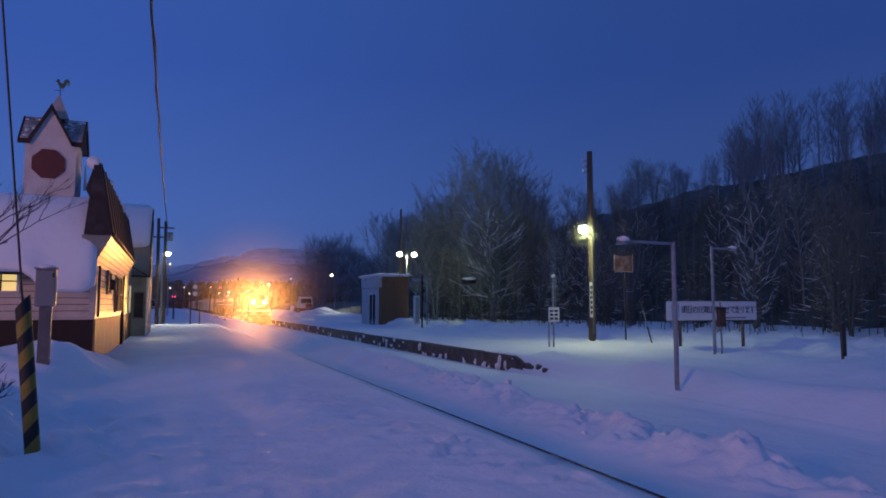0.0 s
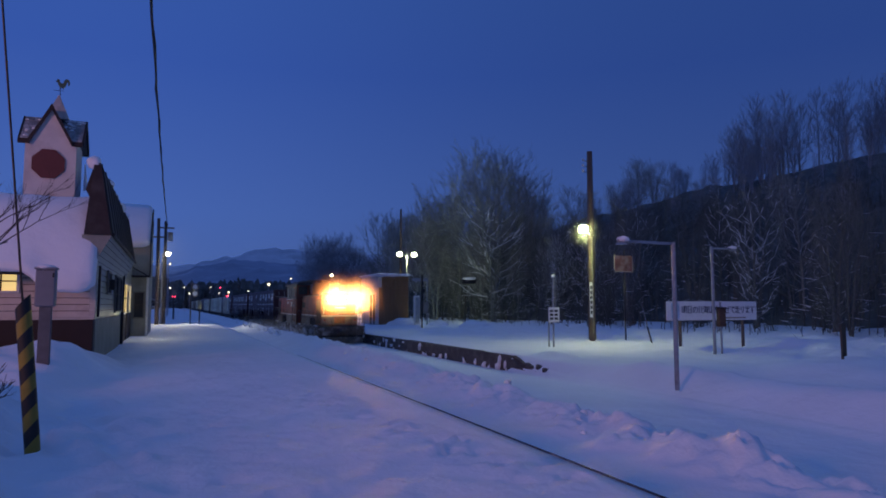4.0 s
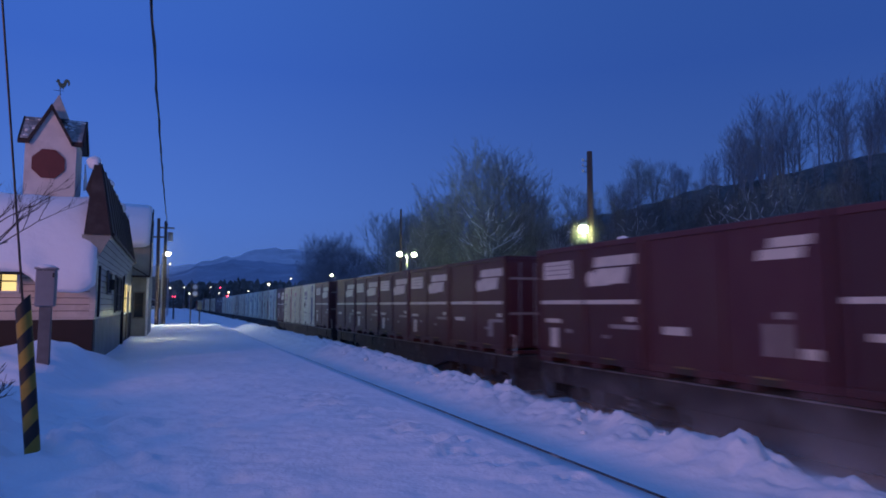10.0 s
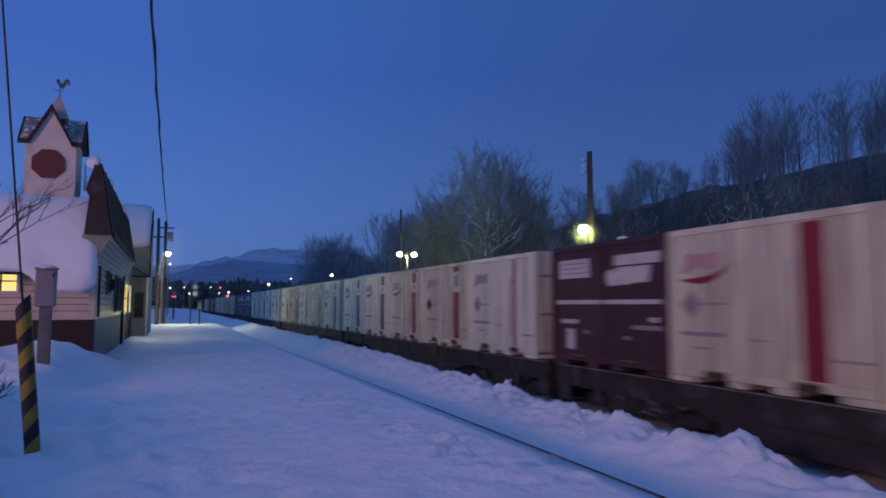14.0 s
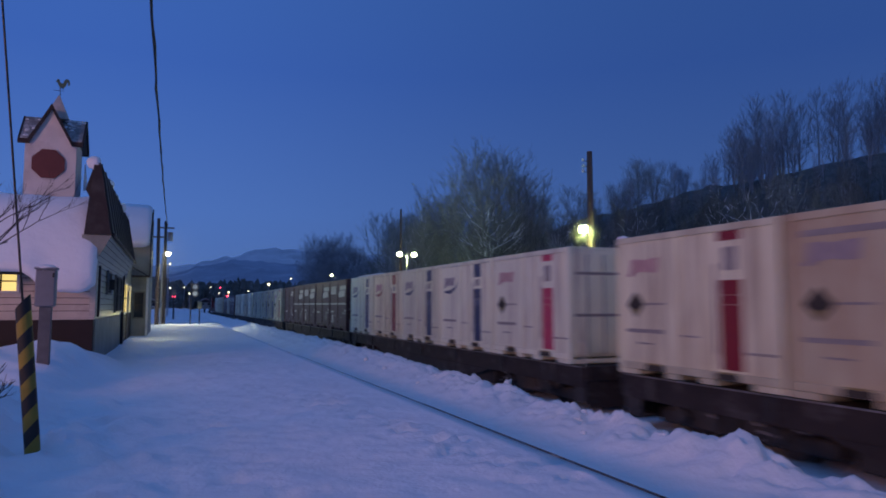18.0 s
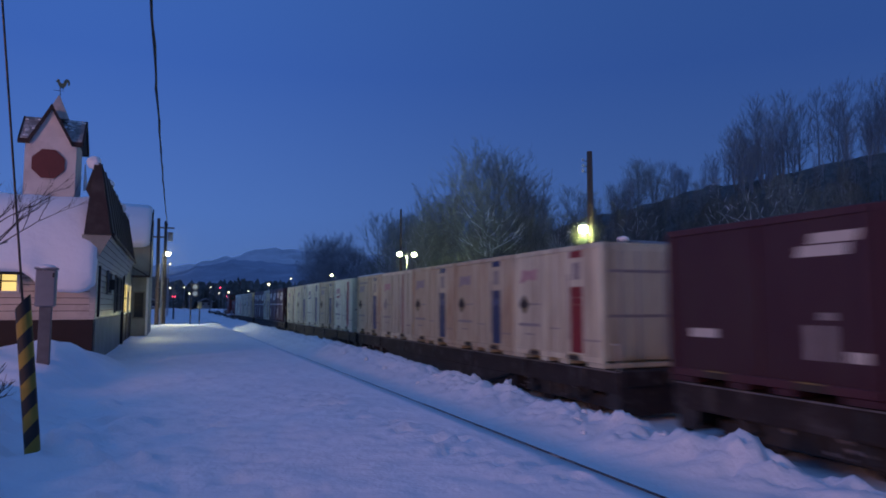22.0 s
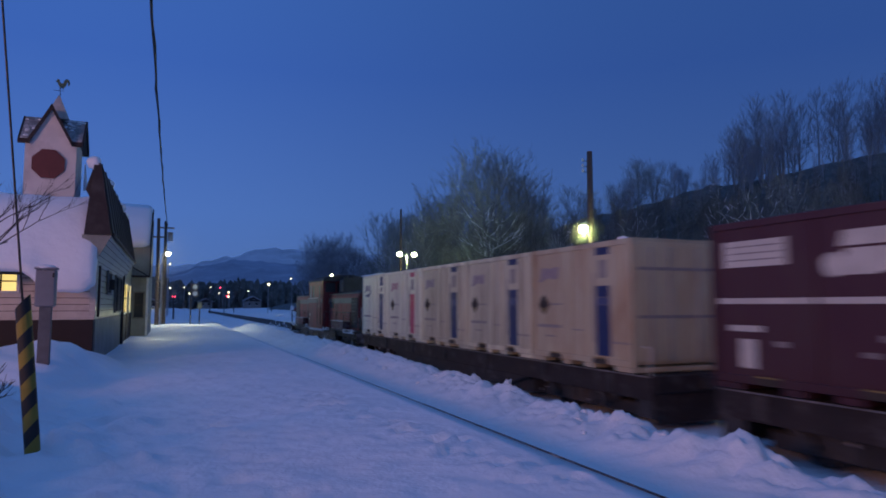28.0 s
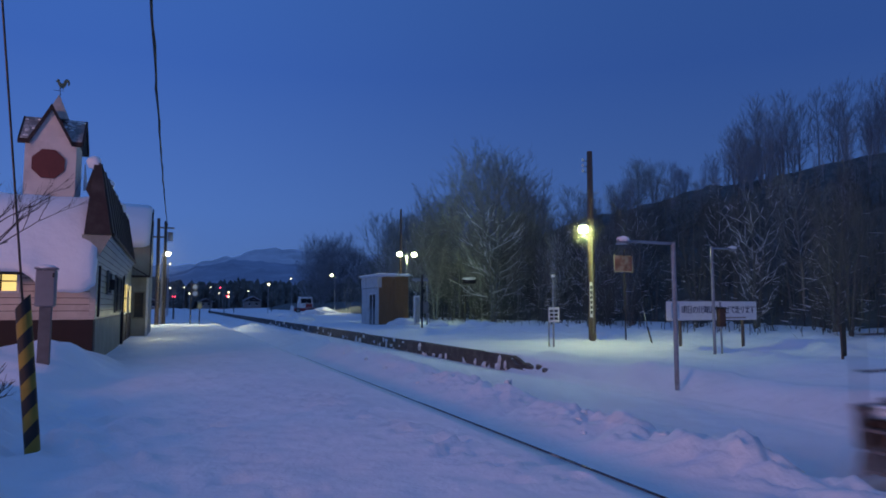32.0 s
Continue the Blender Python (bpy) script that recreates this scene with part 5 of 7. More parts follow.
    bird = [(-0.20, 0.16), (-0.26, 0.2), (-0.21, 0.24), (-0.19, 0.31), (-0.12, 0.29), (-0.10, 0.2), (-0.04, 0.12), (0.04, 0.13), (0.07, 0.24), (0.14, 0.33), (0.23, 0.33), (0.30, 0.24),
            (0.31, 0.1), (0.24, 0.02), (0.24, 0.12), (0.19, 0.2), (0.17, 0.08), (0.12, -0.04), (0.06, -0.08), (0.07, -0.16), (0.03, -0.16), (0.01, -0.09), (-0.05, -0.08), (-0.06, -0.16), (-0.10, -0.16), (-0.10, -0.06), (-0.16, 0.03)]
    part("bird_plate", prism([(cx + x * 0.62 + 0.1, 7.70 + z * 0.62) for x, z in bird], "y", cy - 0.012, cy + 0.012), mat("patinated_copper", (0.08, 0.13, 0.10), 0.6, 0.5), vane)
    # porch wing beyond the door
    part("porch_wall", box(-4.5, -0.98, 36.0, 42.5, -0.3, 4.5), PORCH, ob)
    part("porch_gable", prism([(36.0, 4.501), (42.5, 4.501), (40.0, 6.4), (38.5, 6.4)], "x", -4.5, -0.98), PORCH, ob)
    part("porch_verge", prism([(35.9, 2.85), (36.0, 2.85), (36.06, 4.5), (38.5, 6.5), (38.4, 6.56), (35.95, 4.55)], "x", -0.97, -0.91), WAINSCOT, ob)
    snow_roof("porch_snow", ob, [(38.9, 6.35), (38.7, 6.85), (37.6, 6.5), (36.2, 5.5), (35.6, 4.7), (35.55, 4.3), (35.95, 4.45)], -4.6, -1.0, 20, 9)
    part("porch_eave", box(-1.75, -0.93, 35.6, 36.0, 2.85, 2.93, 0.01), WAINSCOT, ob)
    part("porch_brace", tube([(-1.75, 35.7, 3.35), (-1.0, 35.7, 2.9)], 0.025, 6), WAINSCOT, ob)
    part("porch_post", box(-1.08, -0.98, 35.85, 35.99, 0, 2.85, 0.01), WHITE_PAINT, ob)
    window(ob, "y", 36.0, -1.6, -1.2, 0.9, 2.1, DARK_GLASS, 0, -1)
    return ob


station()


# ---- poles, lamps, signs ----
def utility_pole(x, y, h, r, lean=0.0, z0=-0.3):
    ob = thing("utility_pole", pose(x, y, 0), "weathered wooden utility pole standing in snow", "pole", "utility poles")
    part("pole", tube([(0, 0, z0), (lean * 0.5, 0, h * 0.5), (lean, 0, h)], [r, r * 0.88, r * 0.72], 12), WOOD_POLE, ob, smooth=True)
    return ob


p = utility_pole(17.45, 25.13, 8.45, 0.17, 0.02)
for k, z in enumerate((8.0, 7.75, 7.5)):
    a = part("insulator_arm", tube([(0, 0, z), (-0.32, 0, z)], 0.018, 6), DARK_STEEL, p)
    part("insulator", ball((-0.34, 0, z + 0.05), 0.05, 1.3, 8), WHITE_PAINT, a)
part("lamp_arm", tube([(-0.1, -0.12, 4.6), (-0.5, -0.42, 4.85), (-0.95, -0.83, 4.92)], 0.025, 6), STEEL, p)
lh = part("lamp_head", tube([(-0.95, -0.83, 5.04), (-0.95, -0.83, 4.91)], [0.08, 0.2], 12), STEEL, p)
part("bulb", ball((-0.95, -0.83, 4.79), 0.21, 0.95, 14), LAMP_GLASS, lh, "glowing greenish lamp", True)
part("plate", box(-0.24, -0.09, -0.2, -0.185, 0.95, 2.5, 0.004), WHITE_PAINT, p, "narrow white name board with dark bars")
for k in range(6):
    part("text_bar", box(-0.21, -0.12, -0.206, -0.2005, 1.1 + k * 0.22, 1.25 + k * 0.22), BLACK, p)
part("conduit", tube([(-0.06, -0.18, 0.2), (-0.06, -0.18, 4.5)], 0.03, 6), mat("dull_conduit", (0.17, 0.16, 0.14), 0.6), p)
part("snow_foot", ball((0, 0, -0.2), 0.42, 0.4, 12, None, 0.4, 2), SNOW, p, smooth=True)

pa = utility_pole(-0.88, 56.0, 8.2, 0.16, -0.1)
part("cross_arm", box(-0.5, 0.5, -0.05, 0.05, 6.7, 6.8), WOOD_POLE, pa)
pb = utility_pole(-0.42, 57.5, 8.2, 0.15, -0.05)
part("cross_arm", box(-0.6, 0.6, -0.05, 0.05, 7.6, 7.7), WOOD_POLE, pb)
part("transformer", tube([(0.3, 0, 6.6), (0.3, 0, 7.3)], 0.2, 10), STEEL, pb)
utility_pole(-1.3, 47.5, 7.0, 0.13, 0.1)
utility_pole(22.2, 66.0, 11.5, 0.15)


def street_lamp(x, y, h, arms, glow, label, r=0.13, bulb=0.14):
    ob = thing("street_lamp", pose(x, y, 0), label, "lamp", "station lamps")
    part("post", tube([(0, 0, -0.4), (0, 0, h)], [0.07, 0.05], 10), STEEL, ob)
    for dx in arms:
        a = part("lamp_arm", tube([(0, 0, h - 0.25), (dx * 0.6, 0, h), (dx, 0, h + 0.02)], 0.03, 6), STEEL, ob)
        part("lamp_hood", tube([(dx, 0, h + 0.22), (dx, 0, h + 0.1)], [0.06, r + 0.06], 12), STEEL, a)
        part("bulb", ball((dx, 0, h), bulb, 0.9, 12), glow, a, "glowing lamp bulb", True)
    return ob


street_lamp(20.75, 59.9, 6.3, (-0.72, 0.76), LAMP_GLASS, "twin-headed platform lamp, lit greenish white", bulb=0.26)
street_lamp(-0.62, 56.3, 5.5, (0.4,), LAMP_GLASS, "lit platform lamp on a steel post", bulb=0.2)
street_lamp(-0.3, 90.0, 6.6, (0.2,), LAMP_WARM, "small far platform lamp, lit", bulb=0.12)
street_lamp(-0.2, 110.0, 4.1, (0.2,), LAMP_WARM, "small far platform lamp, lit", bulb=0.15)
street_lamp(30.3, 131.0, 7.35, (-0.6,), LAMP_GLASS, "lit lamp at the far end of the platform", bulb=0.26)
street_lamp(19.93, 150.0, 6.0, (0.1,), LAMP_WARM, "lit far platform lamp", bulb=0.32)
street_lamp(28.4, 170.0, 8.1, (-0.3,), LAMP_WARM, "small lit far lamp", bulb=0.2)
street_lamp(20.4, 260.0, 6.2, (-0.2,), LAMP_WARM, "distant lit street lamp", bulb=0.38)
street_lamp(20.6, 262.0, 4.6, (-0.2,), LAMP_WARM, "distant lit street lamp", bulb=0.4)
street_lamp(27.3, 260.0, 6.7, (-0.1,), LAMP_WARM, "distant lit street lamp", bulb=0.25)
street_lamp(16.0, 300.0, 9.0, (-0.1,), LAMP_WARM, "distant lit street lamp", bulb=0.25)
street_lamp(4.7, 250.0, 7.6, (-0.1,), LAMP_WARM, "distant lit street lamp", bulb=0.22)
street_lamp(6.5, 255.0, 5.5, (-0.1,), LAMP_WARM, "distant lit street lamp", bulb=0.30)
street_lamp(17.6, 270.0, 6.0, (-0.1,), LAMP_WARM, "distant lit street lamp", bulb=0.25)


# ---- right side: sign posts, hut, trees, hill ----
def arm_post(x, y, h, arm, label):
    ob = thing("sign_post", pose(x, y, 0), label, "post")
    part("post", tube([(0, 0, -0.5), (0, 0, h)], 0.055, 10), STEEL, ob)
    part("arm", tube([(0, 0, h - 0.04), (arm, 0, h - 0.02)], 0.035, 8), STEEL, ob)
    part("lamp_shade", tube([(arm * 0.93, 0, h - 0.02), (arm * 0.93, 0, h - 0.1)], [0.05, 0.16], 12), STEEL, ob)
    part("snow_cap", ball((arm * 0.9, 0, h + 0.02), 0.16, 0.4, 10, None, 0.5, x), SNOW, ob, smooth=True)
    return ob


p = arm_post(11.13, 12.65, 3.0, -1.6, "galvanised steel post with a long lamp arm, in deep snow")
arm_post(17.38, 17.85, 3.5, 1.05, "galvanised steel post with a short lamp arm")


def post_board(x, y, h, w, z0, z1, material, label, frame_mat=None):
    ob = thing("notice_board", pose(x, y, 0), label, "sign")
    part("post", tube([(0, 0, -0.4), (0, 0, h)], 0.04, 8), STEEL, ob)
    part("board", box(-w / 2, w / 2, -0.06, -0.035, z0, z1, 0.006), material, ob)
    return ob


p = post_board(14.97, 24.35, 2.7, 0.52, 0.78, 1.4, WHITE_PAINT, "small white notice board with dark bars on a thin post")
for k in range(3):
    for j in range(2):
        part("text_bar", box(-0.2 + j * 0.22, -0.04 + j * 0.22, -0.066, -0.061, 0.88 + k * 0.16, 0.98 + k * 0.16), BLACK, p)
part("post", tube([(-0.16, 0.1, -0.4), (-0.16, 0.1, 1.3)], 0.035, 8), STEEL, p)
part("cross_bar", tube([(-0.18, 0, 2.25), (0.22, 0, 2.3)], 0.025, 6), STEEL, p)
part("cap", ball((0, 0, 2.72), 0.09, 0.7, 8), SNOW, p)


# hanging red-brown plate seen beyond the long arm
def hanging_plate():
    ob = thing("hanging_sign", pose(20.25, 26.5, 0), "faded rusty red plate with a pale rim on a dark post", "sign")
    part("post", tube([(0.1, 0.06, -0.5), (0.1, 0.06, 4.15)], 0.04, 6), DARK_STEEL, ob)
    part("plate", box(-0.52, 0.5, -0.03, 0.0, 3.12, 3.88, 0.01), mat("faded_red_plate", (0.15, 0.06, 0.06), 0.6, vary=0.4, scale=2, dirt=(0.3, 0.27, 0.3), dirt_amt=0.5), ob)
    for x0, x1, z0, z1 in ((-0.56, -0.521, 3.08, 3.92), (0.501, 0.54, 3.08, 3.92), (-0.52, 0.5, 3.08, 3.119)):
        part("rim", box(x0, x1, -0.04, 0.01, z0, z1, 0.006), GREY_MARK, ob)


hanging_plate()

SIGN_WHITE = mat("white_sign_board", (0.74, 0.74, 0.76), 0.45, vary=0.06)
INK = mat("dark_blue_lettering", (0.03, 0.035, 0.09), 0.5)
PALE_BLUE = mat("pale_blue_panel", (0.36, 0.52, 0.68), 0.5)
# strokes on a grid of nine by nine, x to the right and y down; points of one stroke joined, strokes parted by blanks
GLYPHS = {
    "明": "1,2,1,8 1,2,4,2 4,2,4,8 1,5,4,5 1,8,4,8 5,1,5,6,4,9 5,1,8,1 8,1,8,9,7,9 5,3,8,3 5,6,8,6",
    "日": "2,1,2,9 2,1,7,1 7,1,7,9 2,5,7,5 2,9,7,9",
    "の": "5,2,4,6,3,8,2,8,1,6,2,3,4,2,6,2,8,4,8,6,7,8,5,9",
    "北": "3,1,3,9 1,4,3,4 1,8,3,7 6,1,6,8,7,9,9,9 6,5,9,3",
    "海": "1,1,2,2 1,4,2,5 1,9,3,6 4,1,3,3 4,2,9,2 4,3,4,8 4,3,8,3 8,3,7,9 3,5,9,5 4,8,8,8 6,4,6,7",
    "道": "1,1,2,2 1,4,2,4 2,4,2,7 2,7,1,9 2,7,4,9,9,9 4,2,9,2 6,1,6,2 5,3,5,8 5,3,8,3 8,3,8,8 5,5,8,5 5,6,8,6 5,8,8,8",
    "を": "2,2,8,2 5,1,3,5 3,5,5,4,6,5,6,7 8,4,4,7,4,9,8,9",
    "せ": "1,4,9,4 7,1,7,6,6,6 3,2,3,8,4,9,8,9",
    "て": "1,2,9,2 8,2,5,4,5,7,8,9",
    "走": "2,2,8,2 5,1,5,4 1,4,9,4 5,4,5,9 5,6,8,6 3,6,3,8 3,8,1,9 3,8,5,9,9,9",
    "り": "3,2,3,5,4,5 7,1,7,6,5,9",
    "ま": "2,2,8,2 2,4,8,4 5,1,5,8,4,9,3,8,4,7,8,9",
    "す": "1,2,9,2 5,1,5,6,4,7,4,5,5,5,6,6,5,9",
}


def glyph(ch, x, z, size, y):
    b = bmesh.new()
    for stroke in GLYPHS[ch].split():
        v = [float(t) for t in stroke.split(",")]
        pts = [Vector((x + v[i] / 9 * size, 0, z - v[i + 1] / 9 * size)) for i in range(0, len(v), 2)]
        for p0, p1 in zip(pts, pts[1:]):
            d = (p1 - p0).normalized()
            n = Vector((-d.z, 0, d.x)) * size * 0.052
            e = d * size * 0.04
            q = [p0 - e + n, p1 + e + n, p1 + e - n, p0 - e - n]
            vs = [b.verts.new((c.x, y, c.z)) for c in q] + [b.verts.new((c.x, y + 0.006, c.z)) for c in q]
            for f in ((0, 1, 2, 3), (7, 6, 5, 4), (0, 4, 5, 1), (1, 5, 6, 2), (2, 6, 7, 3), (3, 7, 4, 0)):
                b.faces.new([vs[i] for i in f])
    bmesh.ops.recalc_face_normals(b, faces=b.faces[:])
    return b


def banner():
    """The long board behind the posts; its words are about carrying tomorrow's land."""
    y = 20.5
    ob = thing("long_sign_board", pose(0, y, 0), "long white board with dark Japanese lettering on two posts", "sign")
    x0, x1, z0, z1 = 17.6, 22.2, 0.9, 1.64
    part("board", box(x0, x1, -0.03, 0.0, z0, z1, 0.008), SIGN_WHITE, ob)
    for x in (x0 + 0.7, x1 - 0.7):
        part("post", box(x - 0.05, x + 0.05, 0.003, 0.1, -0.6, z1 - 0.05, 0.01), WOOD_POLE, ob)
    part("panel", box(x0 + 0.24, x0 + 0.62, -0.036, -0.0305, z0 + 0.08, z1 - 0.08), PALE_BLUE, ob)
    words = "明日の北海道をのせて走ります"
    s = (x1 - x0 - 0.85) / len(words)
    for i, ch in enumerate(words):
        part("letter", glyph(ch, x0 + 0.72 + i * s, z1 - 0.16, s * 1.08, -0.037), INK, ob)
    part("text_bar", box(x1 - 2.1, x1 - 0.6, -0.036, -0.031, z0 + 0.06, z0 + 0.12), GREY_MARK, ob)


banner()


def trackside_box():
    ob = thing("signal_box", pose(17.75, 17.9, 0), "rusty brown trackside box with snow on a stake", "box")
    part("stake", tube([(0, 0, -0.6), (-0.02, 0, 1.6)], 0.035, 6), STEEL, ob)
    part("case", box(-0.14, 0.14, -0.1, 0.08, 0.75, 1.38, 0.02), RUST, ob)
    part("lid", box(-0.16, 0.16, -0.12, 0.1, 1.381, 1.42, 0.01), DARK_STEEL, ob)
    ob = thing("marker_stake", pose(16.45, 12.43, 0), "dark narrow marker board on a thin stake", "stake")
    part("stake", box(-0.03, 0.03, -0.03, 0.03, -0.6, 0.95, 0.008), WOOD_POLE, ob)
    part("board", box(-0.07, 0.1, -0.06, -0.031, 0.16, 1.02, 0.01), mat("dark_olive_board", (0.045, 0.045, 0.03), 0.7, vary=0.4), ob)
    # a guy stake in black and yellow bands, leaning out of the snow
    ob = thing("leaning_stake", pose(18.35, 22.2, 0), "thin leaning guy stake banded black and yellow", "stake")
    part("wire", tube([(-0.26, 0, 0.62), (-0.55, 0, 1.6)], 0.014, 6), STEEL, ob)
    dull = mat("dull_yellow_band", (0.2, 0.17, 0.05), 0.7, vary=0.3)
    for k in range(7):
        u, v = k / 7, (k + 1) / 7
        part("band", tube([(0.05 - 0.31 * u, 0, -0.4 + 1.02 * u), (0.05 - 0.31 * v, 0, -0.4 + 1.02 * v)], 0.035, 8), BLACK if k % 2 == 0 else dull, ob)


trackside_box()


def hut():
    ob = thing("waiting_hut", pose(16.7, 55.7, 0), "small waiting hut, white front and brown end, snowy roof", "hut")
    w, d, h = 2.75, 5.3, 3.95
    front = mat("pale_hut_panel", (0.5, 0.5, 0.5), 0.6, vary=0.1, scale=2, dirt=(0.3, 0.28, 0.26), dirt_amt=0.3)
    end = mat("ochre_brown_cladding", (0.21, 0.11, 0.048), 0.7, vary=0.15, scale=2, stretch=(5, 5, 0.4), dirt=(0.1, 0.05, 0.03), dirt_amt=0.3)
    part("end_wall", box(0.06, w, 0, 0.1, -0.4, h + 0.05), end, ob)
    for k in range(9):
        part("clad_board", box(0.07 + k * 0.298, 0.355 + k * 0.298, -0.02, -0.001, -0.4, h + 0.04, 0.005), end, ob)
    part("front_wall", box(0, 0.1, 0.0, d, -0.4, h - 0.95, 0.01), front, ob)
    part("front_fascia", prism([(-0.06, h - 0.12), (0.08, h + 0.06), (0.3, h + 0.1), (0.3, h - 0.93), (-0.06, h - 0.93)], "y", -0.03, d), front, ob)
    part("back_wall", box(w - 0.1, w, 0.101, d, -0.4, h), front, ob)
    part("far_wall", box(0.101, w - 0.101, d - 0.1, d, -0.4, h), front, ob)
    dr = part("doorway", box(-0.014, -0.001, 0.7, 2.6, -0.2, 2.4), DARK_GLASS, ob)
    for a in (0.62, 1.6, 2.6):
        part("door_frame", box(-0.04, -0.015, a, a + 0.08, -0.2, 2.48), WHITE_PAINT, dr)
    part("door_head", box(-0.04, -0.015, 0.62, 2.68, 2.481, 2.56), WHITE_PAINT, dr)
    part("roof", box(-0.05, w + 0.08, -0.1, d + 0.1, h + 0.101, h + 0.17, 0.02), STEEL, ob)
    b = bmesh.new()
    for k in range(12):
        ball((0.35 + (k % 3) * 1.0, 0.2 + (k // 3) * 1.6, h + 0.16), 0.75, 0.2, 12, b, 0.4, k)
    part("roof_snow", b, SNOW, ob, smooth=True)


hut()


def platform_bits():
    ob = thing("platform_cabinet", pose(19.6, 54.0, 0), "narrow white cabinet glinting under the lamp", "cabinet")
    part("body", box(-0.2, 0.25, -0.2, 0.2, -0.3, 2.3, 0.03), WHITE_PAINT, ob)
    part("door", box(-0.15, 0.2, -0.225, -0.201, 0.0, 2.15, 0.01), mat("grey_door", (0.35, 0.36, 0.38), 0.4), ob)
    ob = thing("equipment_post", pose(17.7, 47.5, 0), "dark post with a small grey box and speaker", "post")
    part("post", tube([(0, 0, -0.4), (0, 0, 3.8)], 0.07, 8), BLACK, ob)
    part("box", box(0.1, 0.5, -0.12, 0.12, 0.85, 1.75, 0.03), LOCO_GREY, ob)
    part("speaker", tube([(-0.05, -0.1, 2.6), (-0.05, -0.4, 2.55)], [0.05, 0.16], 10), BLACK, ob)
    ob = thing("sign_board", pose(18.2, 52.0, 0), "snow-topped station name board", "sign")
    part("arm", box(0.3, 1.75, 0, 0.1, 3.45, 3.72, 0.02), STEEL, ob)
    part("post", tube([(1.65, 0.05, -0.4), (1.65, 0.05, 3.5)], 0.06, 8), STEEL, ob)
    ob = thing("sign_board", pose(26.9, 60.0, 0), "snow-topped dark name board on a post", "sign")
    part("post", tube([(0, 0, -0.4), (0, 0, 4.0)], 0.07, 8), DARK_STEEL, ob)
    part("board", box(-0.35, 1.1, -0.1, 0.0, 3.6, 4.05, 0.02), DARK_STEEL, ob)
    part("snow_cap", ball((0.38, -0.05, 4.08), 0.7, 0.22, 12, None, 0.3, 3), SNOW, ob, smooth=True)
    rnd = random.Random(5)
    for i, (x, y, r) in enumerate(((18.6, 55.0, 1.3), (17.9, 56.5, 0.9), (19.8, 49.5, 0.8), (21.6, 46.5, 1.2), (23.2, 47.5, 0.9), (21.0, 52.0, 0.8), (27.5, 128.0, 2.6), (24.0, 122.0, 1.8), (23.0, 70.0, 1.3), (14.2, 77, 1.2), (16, 95, 1.6))):
        b = bmesh.new()
        ball((0, 0, 0), r, 0.5 if r > 1 else 0.6, 22, b, 0.45, i + 3)
        ob = part("snow_mound", b, SNOW, None, smooth=True)
        ob.location = (x, y, -0.3)
        tagged(ob, "rounded heap of cleared snow on the platform", "snow mound", "mounds of cleared snow")


platform_bits()


def guy_wire():
    ob = thing("guy_wire", pose(-1.16, 7.5, 0), "steel guy wire in a black and yellow striped guard", "guy wire")
    yel = mat("yellow_guard", (0.27, 0.2, 0.025), 0.55, vary=0.2, scale=4, dirt=(0.12, 0.09, 0.03), dirt_amt=0.4)
    a, b_ = Vector((0.0, 0, 0.05)), Vector((-0.15, 0, 1.53))
    n, r = 12, 0.062
    rows = 60
    # the guard: one tube cut into slanting stripes
    for want, m, name in ((0, yel, "guard"), (1, BLACK, "stripes")):
        bm = bmesh.new()
        grid = {}
        for j in range(rows + 1):
            c = a.lerp(b_, j / rows) - Vector((0, 0, 0.35)) * (0 if j else 1)
            for k in range(n):
                t = 6.28319 * k / n
                grid[j, k] = bm.verts.new(c + Vector((r * math.cos(t), r * math.sin(t), 0.075 * math.cos(t))))
        for j in range(rows):
            for k in range(n):
                if (int((j + 1) / 6.1) % 2 == 1 or j > rows - 5) == bool(want):
                    bm.faces.new((grid[j, k], grid[j, (k + 1) % n], grid[j + 1, (k + 1) % n], grid[j + 1, k]))
        bmesh.ops.delete(bm, geom=[v for v in bm.verts if not v.link_faces], context="VERTS")
        part(name, bm, m, ob, smooth=True)
    part("wire", tube([(-0.148, 0, 1.5), (-0.5, 0, 4.9), (-0.75, 0, 7.6)], 0.011, 6), BLACK, ob)
    ob = thing("meter_cabinet", pose(-2.08, 14.0, 0), "snow-capped grey meter cabinet on a post", "cabinet")
    part("post", box(-0.1, 0.1, -0.06, 0.06, -0.2, 1.47, 0.01), mat("grey_post", (0.11, 0.11, 0.12), 0.6), ob)
    cab_m = mat("pale_grey_cabinet", (0.2, 0.2, 0.22), 0.5, vary=0.1, scale=4)
    part("case", box(-0.17, 0.15, -0.12, 0.12, 1.471, 2.14, 0.02), cab_m, ob)
    part("lid", box(-0.19, 0.17, -0.14, 0.14, 2.141, 2.18, 0.008), cab_m, ob)
    part("lock", box(0.1, 0.13, -0.135, -0.121, 2.0, 2.08), BLACK, ob)
    part("snow_cap", ball((-0.02, 0, 2.18), 0.16, 0.35, 12, None, 0.2, 1), SNOW, ob, smooth=True)
    ob = thing("overhead_cable", pose(0, 0, 0), "twisted black overhead cable between poles", "cable")
    pts = []
    for i in range(48):
        y = -12 + 69.5 * i / 47
        pts.append((-0.47 + 0.14 * max(0, (y - 10) / 47.5) ** 1.5 + 0.01 * math.sin(i * 2.1), y, 6.82 + 0.98 * ((y - 20) / 37.5) ** 2))
    part("cable", tube(pts, 0.026, 6), BLACK, ob)
    part("cable", tube([(q[0] + 0.03 * math.cos(i * 1.4), q[1], q[2] + 0.03 * math.sin(i * 1.4)) for i, q in enumerate(pts)], 0.014, 5), BLACK, ob)


guy_wire()


